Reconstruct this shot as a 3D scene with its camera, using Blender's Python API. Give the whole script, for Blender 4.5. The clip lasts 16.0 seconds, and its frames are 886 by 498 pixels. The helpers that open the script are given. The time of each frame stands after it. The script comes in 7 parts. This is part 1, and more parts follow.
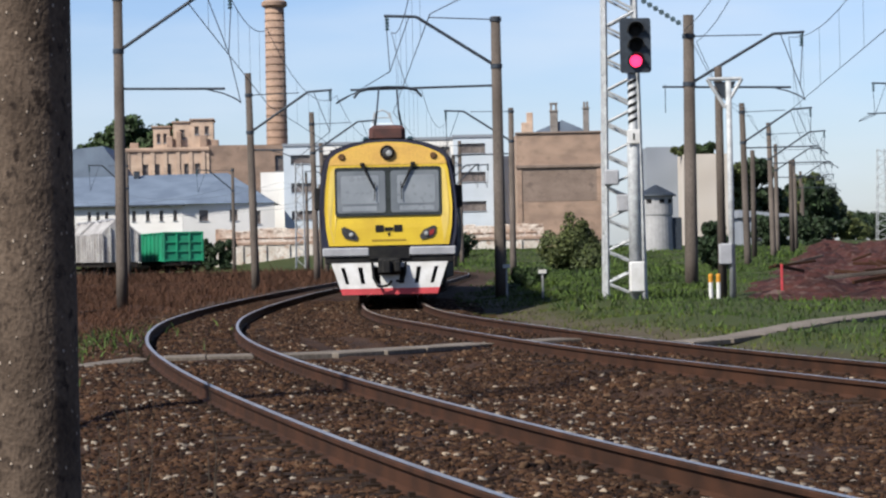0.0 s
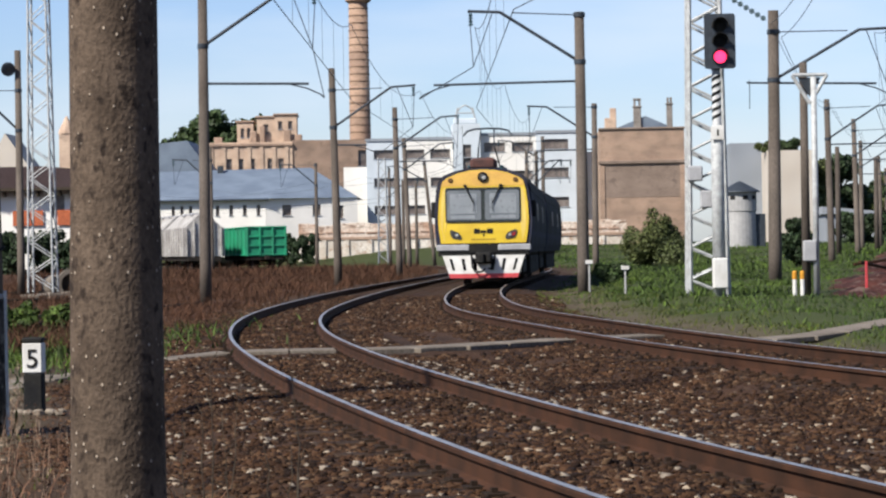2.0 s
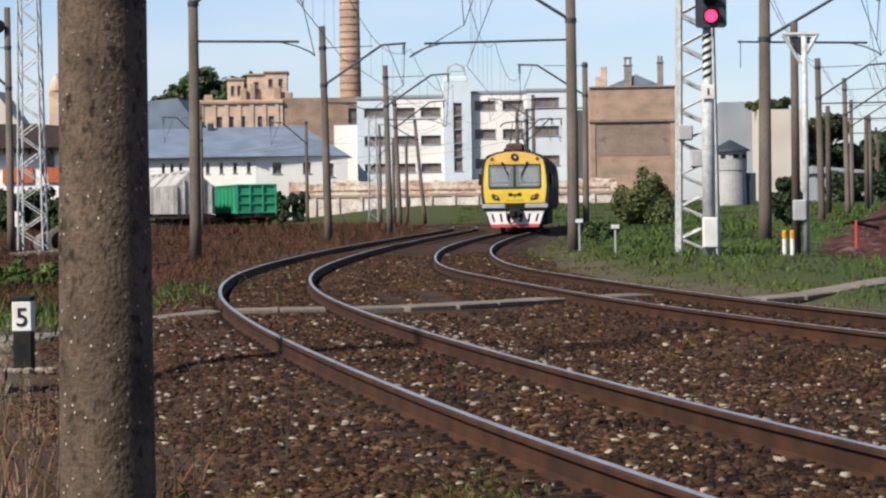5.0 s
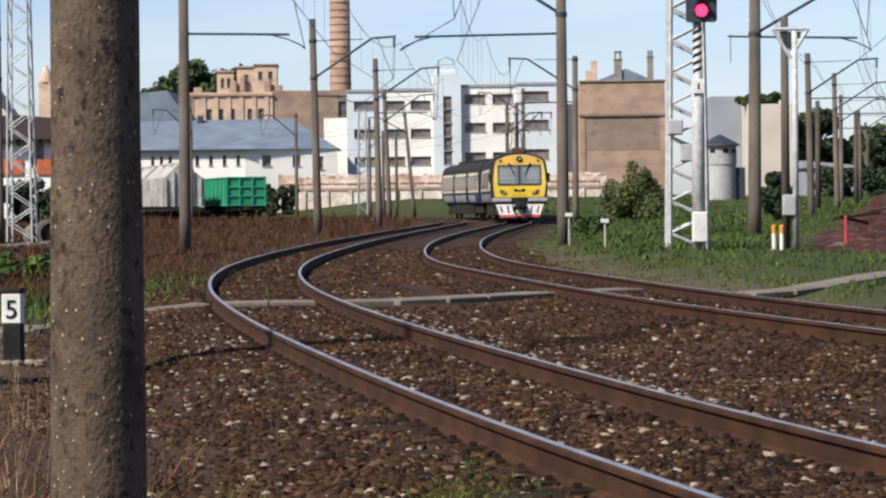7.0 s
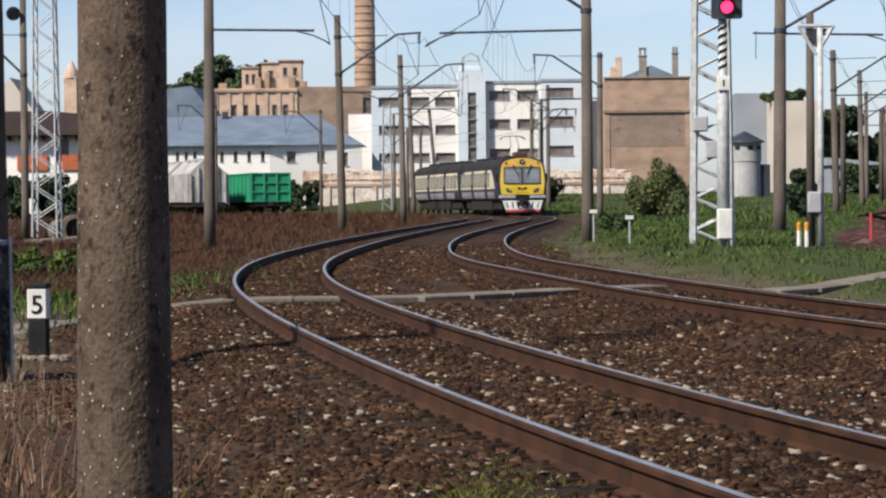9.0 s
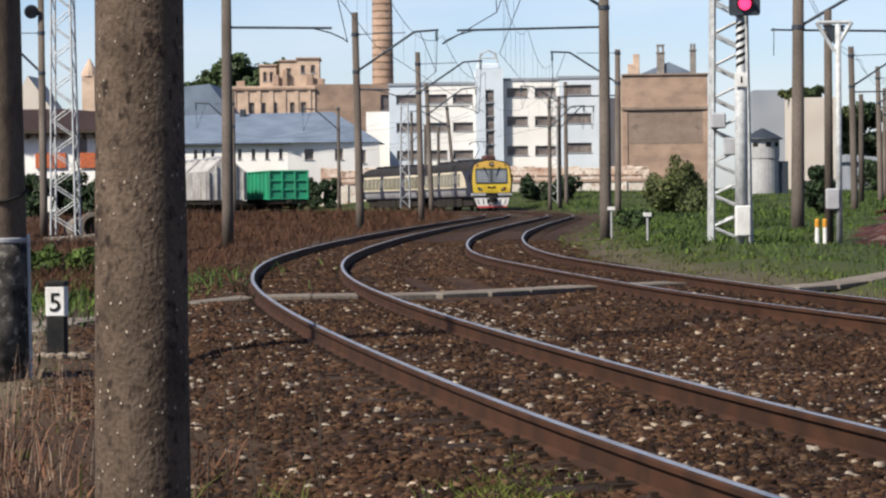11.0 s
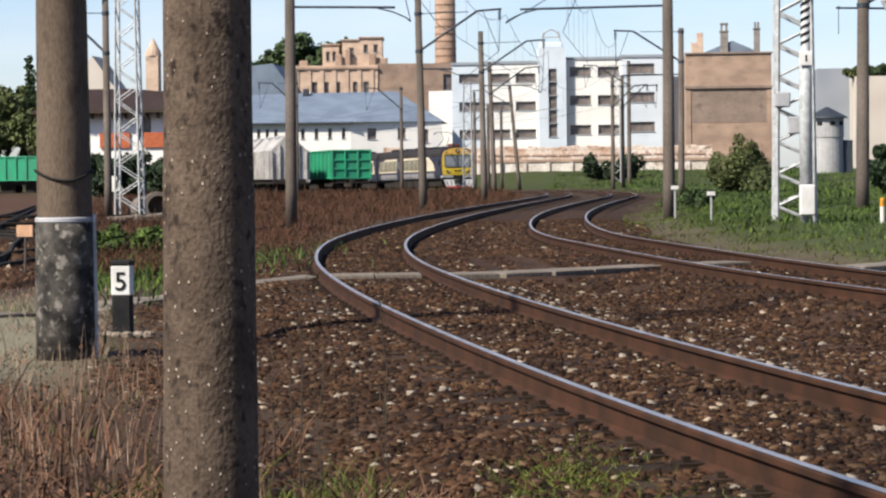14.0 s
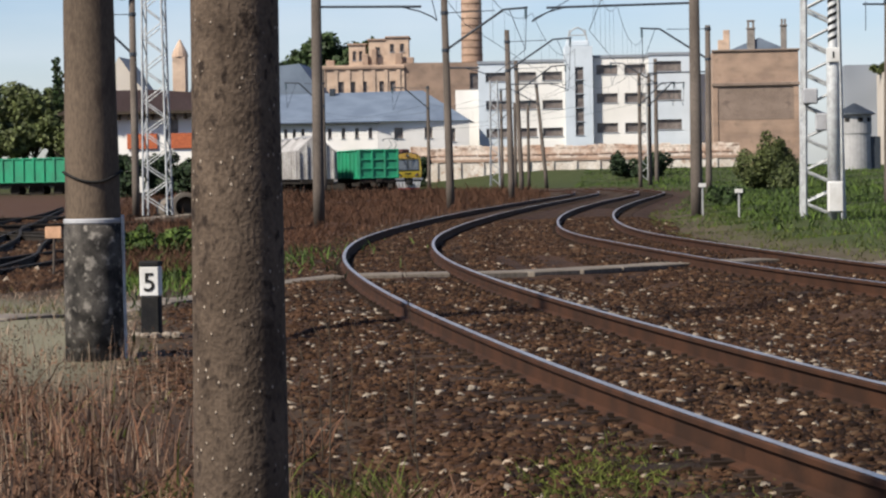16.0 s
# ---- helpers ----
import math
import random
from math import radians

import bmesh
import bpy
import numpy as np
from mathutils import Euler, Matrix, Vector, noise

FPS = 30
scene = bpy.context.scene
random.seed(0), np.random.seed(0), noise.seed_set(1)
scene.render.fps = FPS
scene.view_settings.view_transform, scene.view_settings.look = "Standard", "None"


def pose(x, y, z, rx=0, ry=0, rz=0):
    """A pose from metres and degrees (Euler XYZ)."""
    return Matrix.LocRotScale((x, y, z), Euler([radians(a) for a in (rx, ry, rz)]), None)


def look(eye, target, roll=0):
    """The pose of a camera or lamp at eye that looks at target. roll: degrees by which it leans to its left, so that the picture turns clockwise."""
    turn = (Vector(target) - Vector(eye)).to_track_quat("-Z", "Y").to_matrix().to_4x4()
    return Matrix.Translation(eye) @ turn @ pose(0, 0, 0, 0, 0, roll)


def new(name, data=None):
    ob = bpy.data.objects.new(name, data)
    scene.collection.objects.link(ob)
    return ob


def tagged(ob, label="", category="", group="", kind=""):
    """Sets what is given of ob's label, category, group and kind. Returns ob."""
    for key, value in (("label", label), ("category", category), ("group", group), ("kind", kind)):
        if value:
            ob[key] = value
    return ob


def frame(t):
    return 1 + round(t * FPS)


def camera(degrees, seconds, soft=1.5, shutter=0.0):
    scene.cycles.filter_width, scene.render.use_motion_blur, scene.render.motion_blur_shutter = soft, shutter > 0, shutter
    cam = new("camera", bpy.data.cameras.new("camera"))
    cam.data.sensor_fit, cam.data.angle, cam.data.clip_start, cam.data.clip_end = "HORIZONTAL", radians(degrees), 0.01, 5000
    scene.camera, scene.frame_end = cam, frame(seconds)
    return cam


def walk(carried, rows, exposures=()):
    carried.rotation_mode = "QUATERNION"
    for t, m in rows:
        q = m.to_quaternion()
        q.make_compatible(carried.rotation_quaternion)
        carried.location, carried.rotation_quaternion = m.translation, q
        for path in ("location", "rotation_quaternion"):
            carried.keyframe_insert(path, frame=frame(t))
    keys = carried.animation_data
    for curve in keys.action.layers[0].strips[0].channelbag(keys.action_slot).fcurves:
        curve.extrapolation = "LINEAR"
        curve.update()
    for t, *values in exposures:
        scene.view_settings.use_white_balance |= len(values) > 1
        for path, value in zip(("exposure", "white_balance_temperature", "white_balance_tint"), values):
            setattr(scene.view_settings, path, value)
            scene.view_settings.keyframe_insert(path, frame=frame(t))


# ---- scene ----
cam = camera(21.15, 16.0, soft=2.3)

# seconds, turn to the left, tilt up, lean to the left (degrees), sideways and upward shift of the eye (metres)
VIEW = (
    (0, 0.0000, 0.1091, -1.260, 0.0000, 1.3000),
    (0.5, 0.9101, 0.0039, -1.249, -0.0063, 1.2988),
    (1, 1.7338, 0.0207, -1.168, -0.0047, 1.3007),
    (1.5, 1.8949, -0.0075, -1.179, -0.0032, 1.3007),
    (2, 1.9903, 0.0360, -1.004, -0.0063, 1.3008),
    (2.5, 2.0906, -0.0258, -0.876, -0.0069, 1.3000),
    (3, 2.1571, -0.2688, -0.879, -0.0099, 1.3023),
    (3.5, 2.2148, -0.4891, -0.917, -0.0066, 1.3063),
    (6, 1.4360, -1.1350, -0.899, -0.0014, 1.3159),
    (6.5, 1.3896, -1.1503, -0.926, -0.0061, 1.3166),
    (7, 1.5157, -1.1414, -0.660, -0.0106, 1.3173),
    (7.5, 1.9850, -1.2036, -0.631, -0.0140, 1.3131),
    (8, 2.0261, -1.3241, -0.565, -0.0146, 1.3145),
    (8.5, 2.1051, -1.3031, -0.564, -0.0139, 1.3164),
    (9, 2.1001, -1.2244, -0.534, -0.0177, 1.3176),
    (9.5, 2.2391, -1.2030, -0.550, -0.0190, 1.3161),
    (12, 2.6099, -1.3304, -0.597, -0.0130, 1.3169),
    (12.5, 2.6515, -1.2540, -0.584, -0.0141, 1.3181),
    (13, 2.6966, -1.2062, -0.643, -0.0170, 1.3162),
    (13.5, 3.0286, -1.2512, -0.640, -0.0258, 1.3168),
    (14, 4.0511, -1.7673, -0.665, -0.0306, 1.3159),
    (14.5, 4.3728, -1.8962, -0.927, -0.0233, 1.3150),
    (15, 4.4433, -1.8495, -0.994, -0.0255, 1.3145),
    (15.5, 4.6151, -1.7655, -0.982, -0.0290, 1.3179),
    (16, 4.7161, -1.7820, -1.017, -0.0342, 1.3169),
)


def view_pose(turn, tilt, lean, x, z):
    y, p = radians(turn), radians(tilt)
    way = Vector((-math.sin(y) * math.cos(p), math.cos(y) * math.cos(p), math.sin(p)))
    eye = Vector((x, 0, z))
    return look(eye, eye + way, lean)


walk(cam, [(r[0], view_pose(*r[1:])) for r in VIEW], exposures=[(0, 0.79, 6150, 10), (0.5, 0.93, 6250, 10), (1.5, 0.89, 6300, 10), (3.5, 0.93, 6400, 10), (6, 0.86, 6450, 10), (7.5, 0.90, 6450, 10), (8.2, 0.88, 6450, 10), (8.6, 0.80, 6450, 10), (9.2, 0.81, 6450, 10), (9.5, 0.85, 6450, 10), (12.5, 0.90, 6450, 10), (13.5, 0.94, 6450, 10), (14, 1.06, 6500, 10), (14.5, 1.01, 6500, 10), (15.5, 0.95, 6500, 10), (16, 0.79, 6500, 10)])

# ---- light ----
SUN_ELEVATION, SUN_AZIMUTH = radians(43), radians(228)   # azimuth clockwise from +Y: behind the camera, to its left
world = bpy.data.worlds.new("sky")
scene.world = world
world.use_nodes = True
wn = world.node_tree.nodes
sky = wn.new("ShaderNodeTexSky")
sky.sky_type, sky.sun_disc = "NISHITA", False
sky.sun_elevation, sky.sun_rotation = SUN_ELEVATION, SUN_AZIMUTH
sky.air_density, sky.dust_density, sky.ozone_density = 1.0, 0.6, 2.2
wn["Background"].inputs["Strength"].default_value = 0.067
wl = world.node_tree.links
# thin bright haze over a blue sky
air = wn.new("ShaderNodeMix")
air.data_type, air.blend_type = "RGBA", "MULTIPLY"
air.inputs[0].default_value = 1.0
air.inputs["B"].default_value = (0.97, 1.0, 1.2, 1)
wl.new(sky.outputs[0], air.inputs["A"])
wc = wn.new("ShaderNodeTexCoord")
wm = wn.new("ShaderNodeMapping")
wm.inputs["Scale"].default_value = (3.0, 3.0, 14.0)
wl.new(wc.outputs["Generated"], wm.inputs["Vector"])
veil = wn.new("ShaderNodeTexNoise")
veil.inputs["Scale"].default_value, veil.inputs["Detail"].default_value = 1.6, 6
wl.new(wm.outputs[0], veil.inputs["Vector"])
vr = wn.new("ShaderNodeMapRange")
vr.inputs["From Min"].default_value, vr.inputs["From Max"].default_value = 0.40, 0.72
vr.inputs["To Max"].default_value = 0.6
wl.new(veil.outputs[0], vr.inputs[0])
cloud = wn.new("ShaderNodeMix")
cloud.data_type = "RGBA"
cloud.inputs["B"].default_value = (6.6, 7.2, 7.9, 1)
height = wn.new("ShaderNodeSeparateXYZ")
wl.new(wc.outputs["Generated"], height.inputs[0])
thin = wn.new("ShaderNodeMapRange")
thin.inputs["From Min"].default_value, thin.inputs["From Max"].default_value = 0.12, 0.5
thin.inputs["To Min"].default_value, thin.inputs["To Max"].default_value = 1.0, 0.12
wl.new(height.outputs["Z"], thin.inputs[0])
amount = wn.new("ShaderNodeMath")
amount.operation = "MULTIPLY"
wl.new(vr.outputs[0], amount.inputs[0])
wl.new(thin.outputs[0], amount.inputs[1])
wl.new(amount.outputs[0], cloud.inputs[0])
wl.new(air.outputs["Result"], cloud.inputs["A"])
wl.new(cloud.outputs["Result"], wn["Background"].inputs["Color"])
sun_data = bpy.data.lights.new("sun", "SUN")
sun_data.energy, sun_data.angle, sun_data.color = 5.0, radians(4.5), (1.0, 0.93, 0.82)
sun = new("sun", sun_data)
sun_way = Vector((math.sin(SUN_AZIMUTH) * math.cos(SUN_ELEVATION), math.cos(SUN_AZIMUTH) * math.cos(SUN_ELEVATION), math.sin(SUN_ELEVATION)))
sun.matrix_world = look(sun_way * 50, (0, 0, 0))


# ---- materials ----
def mat(name, a, b=None, rough=0.8, metal=0.0, scale=4.0, fine=60.0, bump=0.3, mix=0.5, per_object=0.0, island=0.0, emit=None, glow=0.0, stretch=(1, 1, 1), c=None, dots=None, c_scale=None, grit=1.0):
    """A surface of colour a with patches of b at one scale, grain at a finer one, relief and random tone."""
    m = bpy.data.materials.new(name)
    m.use_nodes = True
    nt = m.node_tree
    n, l = nt.nodes, nt.links
    bs = n["Principled BSDF"]
    b = b or tuple(0.72 * v for v in a)
    tc = n.new("ShaderNodeTexCoord")
    mp = n.new("ShaderNodeMapping")
    mp.inputs["Scale"].default_value = stretch
    l.new(tc.outputs["Object"], mp.inputs["Vector"])
    big, small = n.new("ShaderNodeTexNoise"), n.new("ShaderNodeTexNoise")
    for t, sc, de in ((big, scale, 5), (small, fine, 3)):
        t.inputs["Scale"].default_value, t.inputs["Detail"].default_value = sc, de
        l.new(mp.outputs[0], t.inputs["Vector"])
    ramp = n.new("ShaderNodeValToRGB")
    ramp.color_ramp.elements[0].position, ramp.color_ramp.elements[1].position = mix - 0.14, mix + 0.14
    ramp.color_ramp.elements[0].color, ramp.color_ramp.elements[1].color = (*a, 1), (*b, 1)
    l.new(big.outputs[0], ramp.inputs[0])
    out = ramp.outputs[0]
    grain = n.new("ShaderNodeMix")
    grain.data_type, grain.blend_type = "RGBA", "MULTIPLY"
    gr = n.new("ShaderNodeMapRange")
    gr.inputs["From Min"].default_value, gr.inputs["From Max"].default_value = 0.3, 0.7
    gr.inputs["To Min"].default_value, gr.inputs["To Max"].default_value = 1 - 0.3 * grit, 1 + 0.15 * grit
    l.new(small.outputs[0], gr.inputs[0])
    grain.inputs[0].default_value = 1.0
    l.new(out, grain.inputs["A"])
    l.new(gr.outputs[0], grain.inputs["B"])
    out = grain.outputs["Result"]
    if c:
        third = n.new("ShaderNodeTexNoise")
        third.inputs["Scale"].default_value, third.inputs["Detail"].default_value = c_scale or scale * 3.3, 6
        l.new(mp.outputs[0], third.inputs["Vector"])
        r3 = n.new("ShaderNodeMapRange")
        r3.inputs["From Min"].default_value, r3.inputs["From Max"].default_value = 0.55, 0.68
        l.new(third.outputs[0], r3.inputs[0])
        mx = n.new("ShaderNodeMix")
        mx.data_type = "RGBA"
        mx.inputs["B"].default_value = (*c, 1)
        l.new(r3.outputs[0], mx.inputs[0])
        l.new(out, mx.inputs["A"])
        out = mx.outputs["Result"]
    if dots:
        v = n.new("ShaderNodeTexVoronoi")
        v.inputs["Scale"].default_value = dots[3]
        l.new(mp.outputs[0], v.inputs["Vector"])
        rd = n.new("ShaderNodeMapRange")
        rd.inputs["From Min"].default_value, rd.inputs["From Max"].default_value = dots[4], dots[4] * 0.6
        l.new(v.outputs["Distance"], rd.inputs[0])
        md = n.new("ShaderNodeMix")
        md.data_type = "RGBA"
        md.inputs["B"].default_value = (*dots[:3], 1)
        l.new(rd.outputs[0], md.inputs[0])
        l.new(out, md.inputs["A"])
        out = md.outputs["Result"]
    if per_object or island:
        src = n.new("ShaderNodeObjectInfo").outputs["Random"] if per_object else n.new("ShaderNodeNewGeometry").outputs["Random Per Island"]
        amount = per_object or island
        r = n.new("ShaderNodeMapRange")
        r.inputs["To Min"].default_value, r.inputs["To Max"].default_value = 1 - amount, 1 + amount
        l.new(src, r.inputs[0])
        mm = n.new("ShaderNodeMix")
        mm.data_type, mm.blend_type = "RGBA", "MULTIPLY"
        mm.inputs[0].default_value = 1.0
        l.new(out, mm.inputs["A"])
        l.new(r.outputs[0], mm.inputs["B"])
        out = mm.outputs["Result"]
    l.new(out, bs.inputs["Base Color"])
    bs.inputs["Metallic"].default_value = metal
    if rough >= 0.55:
        bs.inputs["Specular IOR Level"].default_value = 0.12 if rough > 0.8 else 0.28
    rr = n.new("ShaderNodeMapRange")
    rr.inputs["To Min"].default_value, rr.inputs["To Max"].default_value = max(0.03, rough - 0.12), min(1.0, rough + 0.12)
    l.new(small.outputs[0], rr.inputs[0])
    l.new(rr.outputs[0], bs.inputs["Roughness"])
    if bump:
        bp = n.new("ShaderNodeBump")
        bp.inputs["Strength"].default_value, bp.inputs["Distance"].default_value = bump, 0.5 / fine
        if dots:
            hs = n.new("ShaderNodeMath")
            hs.operation = "MULTIPLY_ADD"
            hs.inputs[1].default_value = 1.2
            l.new(rd.outputs[0], hs.inputs[0])
            l.new(small.outputs[0], hs.inputs[2])
            l.new(hs.outputs[0], bp.inputs["Height"])
        else:
            l.new(small.outputs[0], bp.inputs["Height"])
        l.new(bp.outputs[0], bs.inputs["Normal"])
    if emit:
        bs.inputs["Emission Color"].default_value = (*emit, 1)
        bs.inputs["Emission Strength"].default_value = glow
    return m


def stones_mat(name, tones, white, rough=0.9):
    """Loose pieces: each island picks a tone; a few are pale."""
    m = mat(name, tones[0], tones[1], rough, scale=9, fine=80, bump=0.4)
    n, l = m.node_tree.nodes, m.node_tree.links
    bs = n["Principled BSDF"]
    geo = n.new("ShaderNodeNewGeometry")
    ramp = n.new("ShaderNodeValToRGB")
    ramp.color_ramp.interpolation = "CONSTANT"
    els = ramp.color_ramp.elements
    stops = [*tones, white]
    share = [0.0, 0.3, 0.58, 0.86, 0.982][: len(stops) - 1] + [0.982]
    els[0].color = (*stops[0], 1)
    els[1].position, els[1].color = share[1], (*stops[1], 1)
    for sh, col in zip(share[2:], stops[2:]):
        e = els.new(sh)
        e.color = (*col, 1)
    l.new(geo.outputs["Random Per Island"], ramp.inputs[0])
    old = bs.inputs["Base Color"].links[0].from_socket
    mx = n.new("ShaderNodeMix")
    mx.data_type = "RGBA"
    mx.inputs[0].default_value = 0.7
    l.new(old, mx.inputs["A"])
    l.new(ramp.outputs[0], mx.inputs["B"])
    tc, patch, range_ = n.new("ShaderNodeTexCoord"), n.new("ShaderNodeTexNoise"), n.new("ShaderNodeMapRange")
    patch.inputs["Scale"].default_value, patch.inputs["Detail"].default_value = 1.1, 6
    range_.inputs["From Min"].default_value, range_.inputs["From Max"].default_value = 0.36, 0.66
    range_.inputs["To Min"].default_value, range_.inputs["To Max"].default_value = 0.62, 1.38
    dust = n.new("ShaderNodeMix")
    dust.data_type, dust.blend_type = "RGBA", "MULTIPLY"
    dust.inputs[0].default_value = 1.0
    l.new(tc.outputs["Object"], patch.inputs["Vector"])
    l.new(patch.outputs[0], range_.inputs[0])
    l.new(mx.outputs["Result"], dust.inputs["A"])
    l.new(range_.outputs[0], dust.inputs["B"])
    l.new(dust.outputs["Result"], bs.inputs["Base Color"])
    return m


def brick_mat(name, a, b, mortar, scale=1.0):
    m = mat(name, a, b, 0.9, scale=0.35, fine=9, bump=0.2, c=tuple(0.55 * v for v in a), c_scale=0.9, stretch=(1, 1, 1.6))
    n, l = m.node_tree.nodes, m.node_tree.links
    bs = n["Principled BSDF"]
    old = bs.inputs["Base Color"].links[0].from_socket
    tc = n.new("ShaderNodeTexCoord")
    mp = n.new("ShaderNodeMapping")
    mp.inputs["Rotation"].default_value = (radians(90), 0, 0)
    l.new(tc.outputs["Object"], mp.inputs["Vector"])
    br = n.new("ShaderNodeTexBrick")
    br.inputs["Scale"].default_value = scale
    br.inputs["Brick Width"].default_value, br.inputs["Row Height"].default_value, br.inputs["Mortar Size"].default_value = 0.5, 0.16, 0.025
    l.new(mp.outputs[0], br.inputs["Vector"])
    mx = n.new("ShaderNodeMix")
    mx.data_type = "RGBA"
    sc = n.new("ShaderNodeMath")
    sc.operation = "MULTIPLY"
    sc.inputs[1].default_value = 0.45
    l.new(br.outputs["Fac"], sc.inputs[0])
    l.new(sc.outputs[0], mx.inputs[0])
    l.new(old, mx.inputs["A"])
    mx.inputs["B"].default_value = (*mortar, 1)
    l.new(mx.outputs["Result"], bs.inputs["Base Color"])
    return m


M_CONCRETE_NEAR = mat("exposed_aggregate_concrete", (0.09828, 0.07189, 0.05187), (0.05824, 0.04186, 0.03003), 0.92, scale=6, fine=70, bump=1.0, stretch=(1, 1, 0.8), c=(0.02184, 0.01547, 0.01183), c_scale=26, dots=(0.30, 0.245, 0.19, 27, 0.175))
M_CONCRETE_BROWN = mat("stained_brown_concrete", (0.1019, 0.07553, 0.0546), (0.0728, 0.0546, 0.04004), 0.92, scale=1.6, fine=50, bump=0.4, stretch=(1, 1, 0.35), c=(0.05278, 0.03822, 0.02821), c_scale=6)
M_CONCRETE = mat("weathered_concrete", (0.1007, 0.08357, 0.07014), (0.0582, 0.04776, 0.03955), 0.9, scale=1.2, fine=30, bump=0.3, stretch=(1, 1, 0.3), per_object=0.2)
M_TAR = mat("bitumen_coat", (0.01274, 0.01183, 0.01092), (0.07735, 0.06916, 0.06006), 0.86, scale=5, fine=60, bump=0.6, c=(0.182, 0.1638, 0.1411), c_scale=13)
M_RAIL_RUST = mat("rusty_rail", (0.04925, 0.02164, 0.01157), (0.02761, 0.0138, 0.008208), 0.85, scale=3, fine=70, bump=0.3)
M_RAIL_TOP = mat("polished_rail_head", (0.60, 0.55, 0.50), (0.42, 0.36, 0.31), 0.36, 0.9, scale=2, fine=60, bump=0.03)
M_SLEEPER = mat("old_timber_sleeper", (0.03171, 0.01967, 0.01269), (0.01903, 0.01205, 0.008246), 0.9, scale=4, fine=60, bump=0.5, per_object=0.3, stretch=(0.3, 3, 1))
M_BALLAST = mat("packed_ballast", (0.04368, 0.0223, 0.01183), (0.0182, 0.009555, 0.00546), 0.95, scale=1.1, fine=26, bump=1.0, c=(0.05824, 0.03549, 0.02184), c_scale=5, dots=(0.1183, 0.08554, 0.06006, 11, 0.13))
M_STONES = stones_mat("ballast_stone", [(0.0091, 0.00455, 0.002548), (0.03367, 0.01593, 0.007735), (0.05278, 0.02685, 0.01365), (0.09464, 0.05733, 0.03276)], (0.3003, 0.2412, 0.1775))
M_STEEL_GREY = mat("galvanised_steel", (0.40, 0.41, 0.41), (0.29, 0.295, 0.29), 0.6, 0.1, scale=5, fine=40, bump=0.1)
M_DARK_STEEL = mat("dark_painted_steel", (0.04104, 0.05074, 0.06343), (0.02612, 0.03134, 0.0388), 0.6, 0.3, scale=4, fine=40, bump=0.1)
M_WIRE = mat("oxidised_copper_wire", (0.07462, 0.08208, 0.08954), None, 0.6, 0.5, bump=0)
M_INSULATOR = mat("glazed_insulator", (0.03731, 0.06716, 0.07462), None, 0.25, bump=0)
M_WHITE = mat("white_paint", (0.5323, 0.5252, 0.5036), (0.4316, 0.4172, 0.3885), 0.7, scale=3, fine=40, bump=0.1, grit=0.3)
M_BLACK = mat("black_paint", (0.01092, 0.01092, 0.01183), (0.02002, 0.01911, 0.01729), 0.84, scale=5, fine=40, bump=0.1)
M_YELLOW = mat("yellow_coach_paint", (0.5492, 0.3845, 0.02059), (0.4806, 0.3227, 0.02059), 0.42, scale=1.3, fine=30, bump=0.04, grit=0.3)
M_PALE_YELLOW = mat("pale_yellow_trim", (0.597, 0.4477, 0.08954), (0.5223, 0.3731, 0.08954), 0.45, scale=2, fine=30, bump=0.04, grit=0.3)
M_NAVY = mat("navy_coach_paint", (0.02002, 0.02184, 0.04004), (0.02912, 0.02912, 0.04004), 0.82, scale=1.3, fine=20, bump=0.04, grit=0.3)
M_CREAM = mat("cream_coach_paint", (0.47, 0.41, 0.30), (0.36, 0.31, 0.225), 0.6, scale=1.6, fine=24, bump=0.04, grit=0.3)
M_COACH_ROOF = mat("sooty_roof_paint", (0.02686, 0.02448, 0.02448), (0.01672, 0.01492, 0.01492), 0.85, scale=1.2, fine=20, bump=0.1)
M_RUST_BOX = mat("red_brown_roof_gear", (0.08208, 0.03358, 0.02612), (0.05223, 0.02612, 0.02239), 0.7, scale=3, fine=30, bump=0.1)
M_UNDER = mat("grimy_underframe", (0.01619, 0.01434, 0.01295), (0.02544, 0.02082, 0.01665), 0.85, scale=3, fine=20, bump=0.3)
M_LIGHT_GREY = mat("light_grey_paint", (0.3134, 0.3134, 0.3209), (0.2388, 0.2388, 0.2462), 0.6, scale=2, fine=20, bump=0.05, grit=0.3)
M_SKIRT = mat("dusty_grey_panel", (0.19, 0.185, 0.19), (0.125, 0.12, 0.12), 0.7, scale=2, fine=20, bump=0.05, grit=0.4)
M_RED = mat("red_stripe_paint", (0.4104, 0.04477, 0.05223), (0.3134, 0.03731, 0.04104), 0.6, bump=0.05, grit=0.3)
# The pane's grey stands in for the sky reflected in it.
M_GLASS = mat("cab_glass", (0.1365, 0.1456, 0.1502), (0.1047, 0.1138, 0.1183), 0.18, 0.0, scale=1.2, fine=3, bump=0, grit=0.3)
M_OLIVE_GLASS = mat("tinted_coach_glass", (0.105, 0.088, 0.042), (0.07, 0.06, 0.034), 0.22, 0.0, scale=0.9, fine=3, bump=0, grit=0.3)
M_LENS = mat("lamp_lens", (0.02239, 0.02239, 0.02388), (0.04477, 0.04328, 0.04104), 0.3, bump=0)
M_RED_LENS = mat("red_lens", (0.2612, 0.02239, 0.02239), None, 0.15, bump=0)
M_SIGNAL_RED = mat("lit_red_signal", (0.5, 0.02, 0.03), None, 0.2, bump=0, emit=(1.0, 0.03, 0.11), glow=1.9)
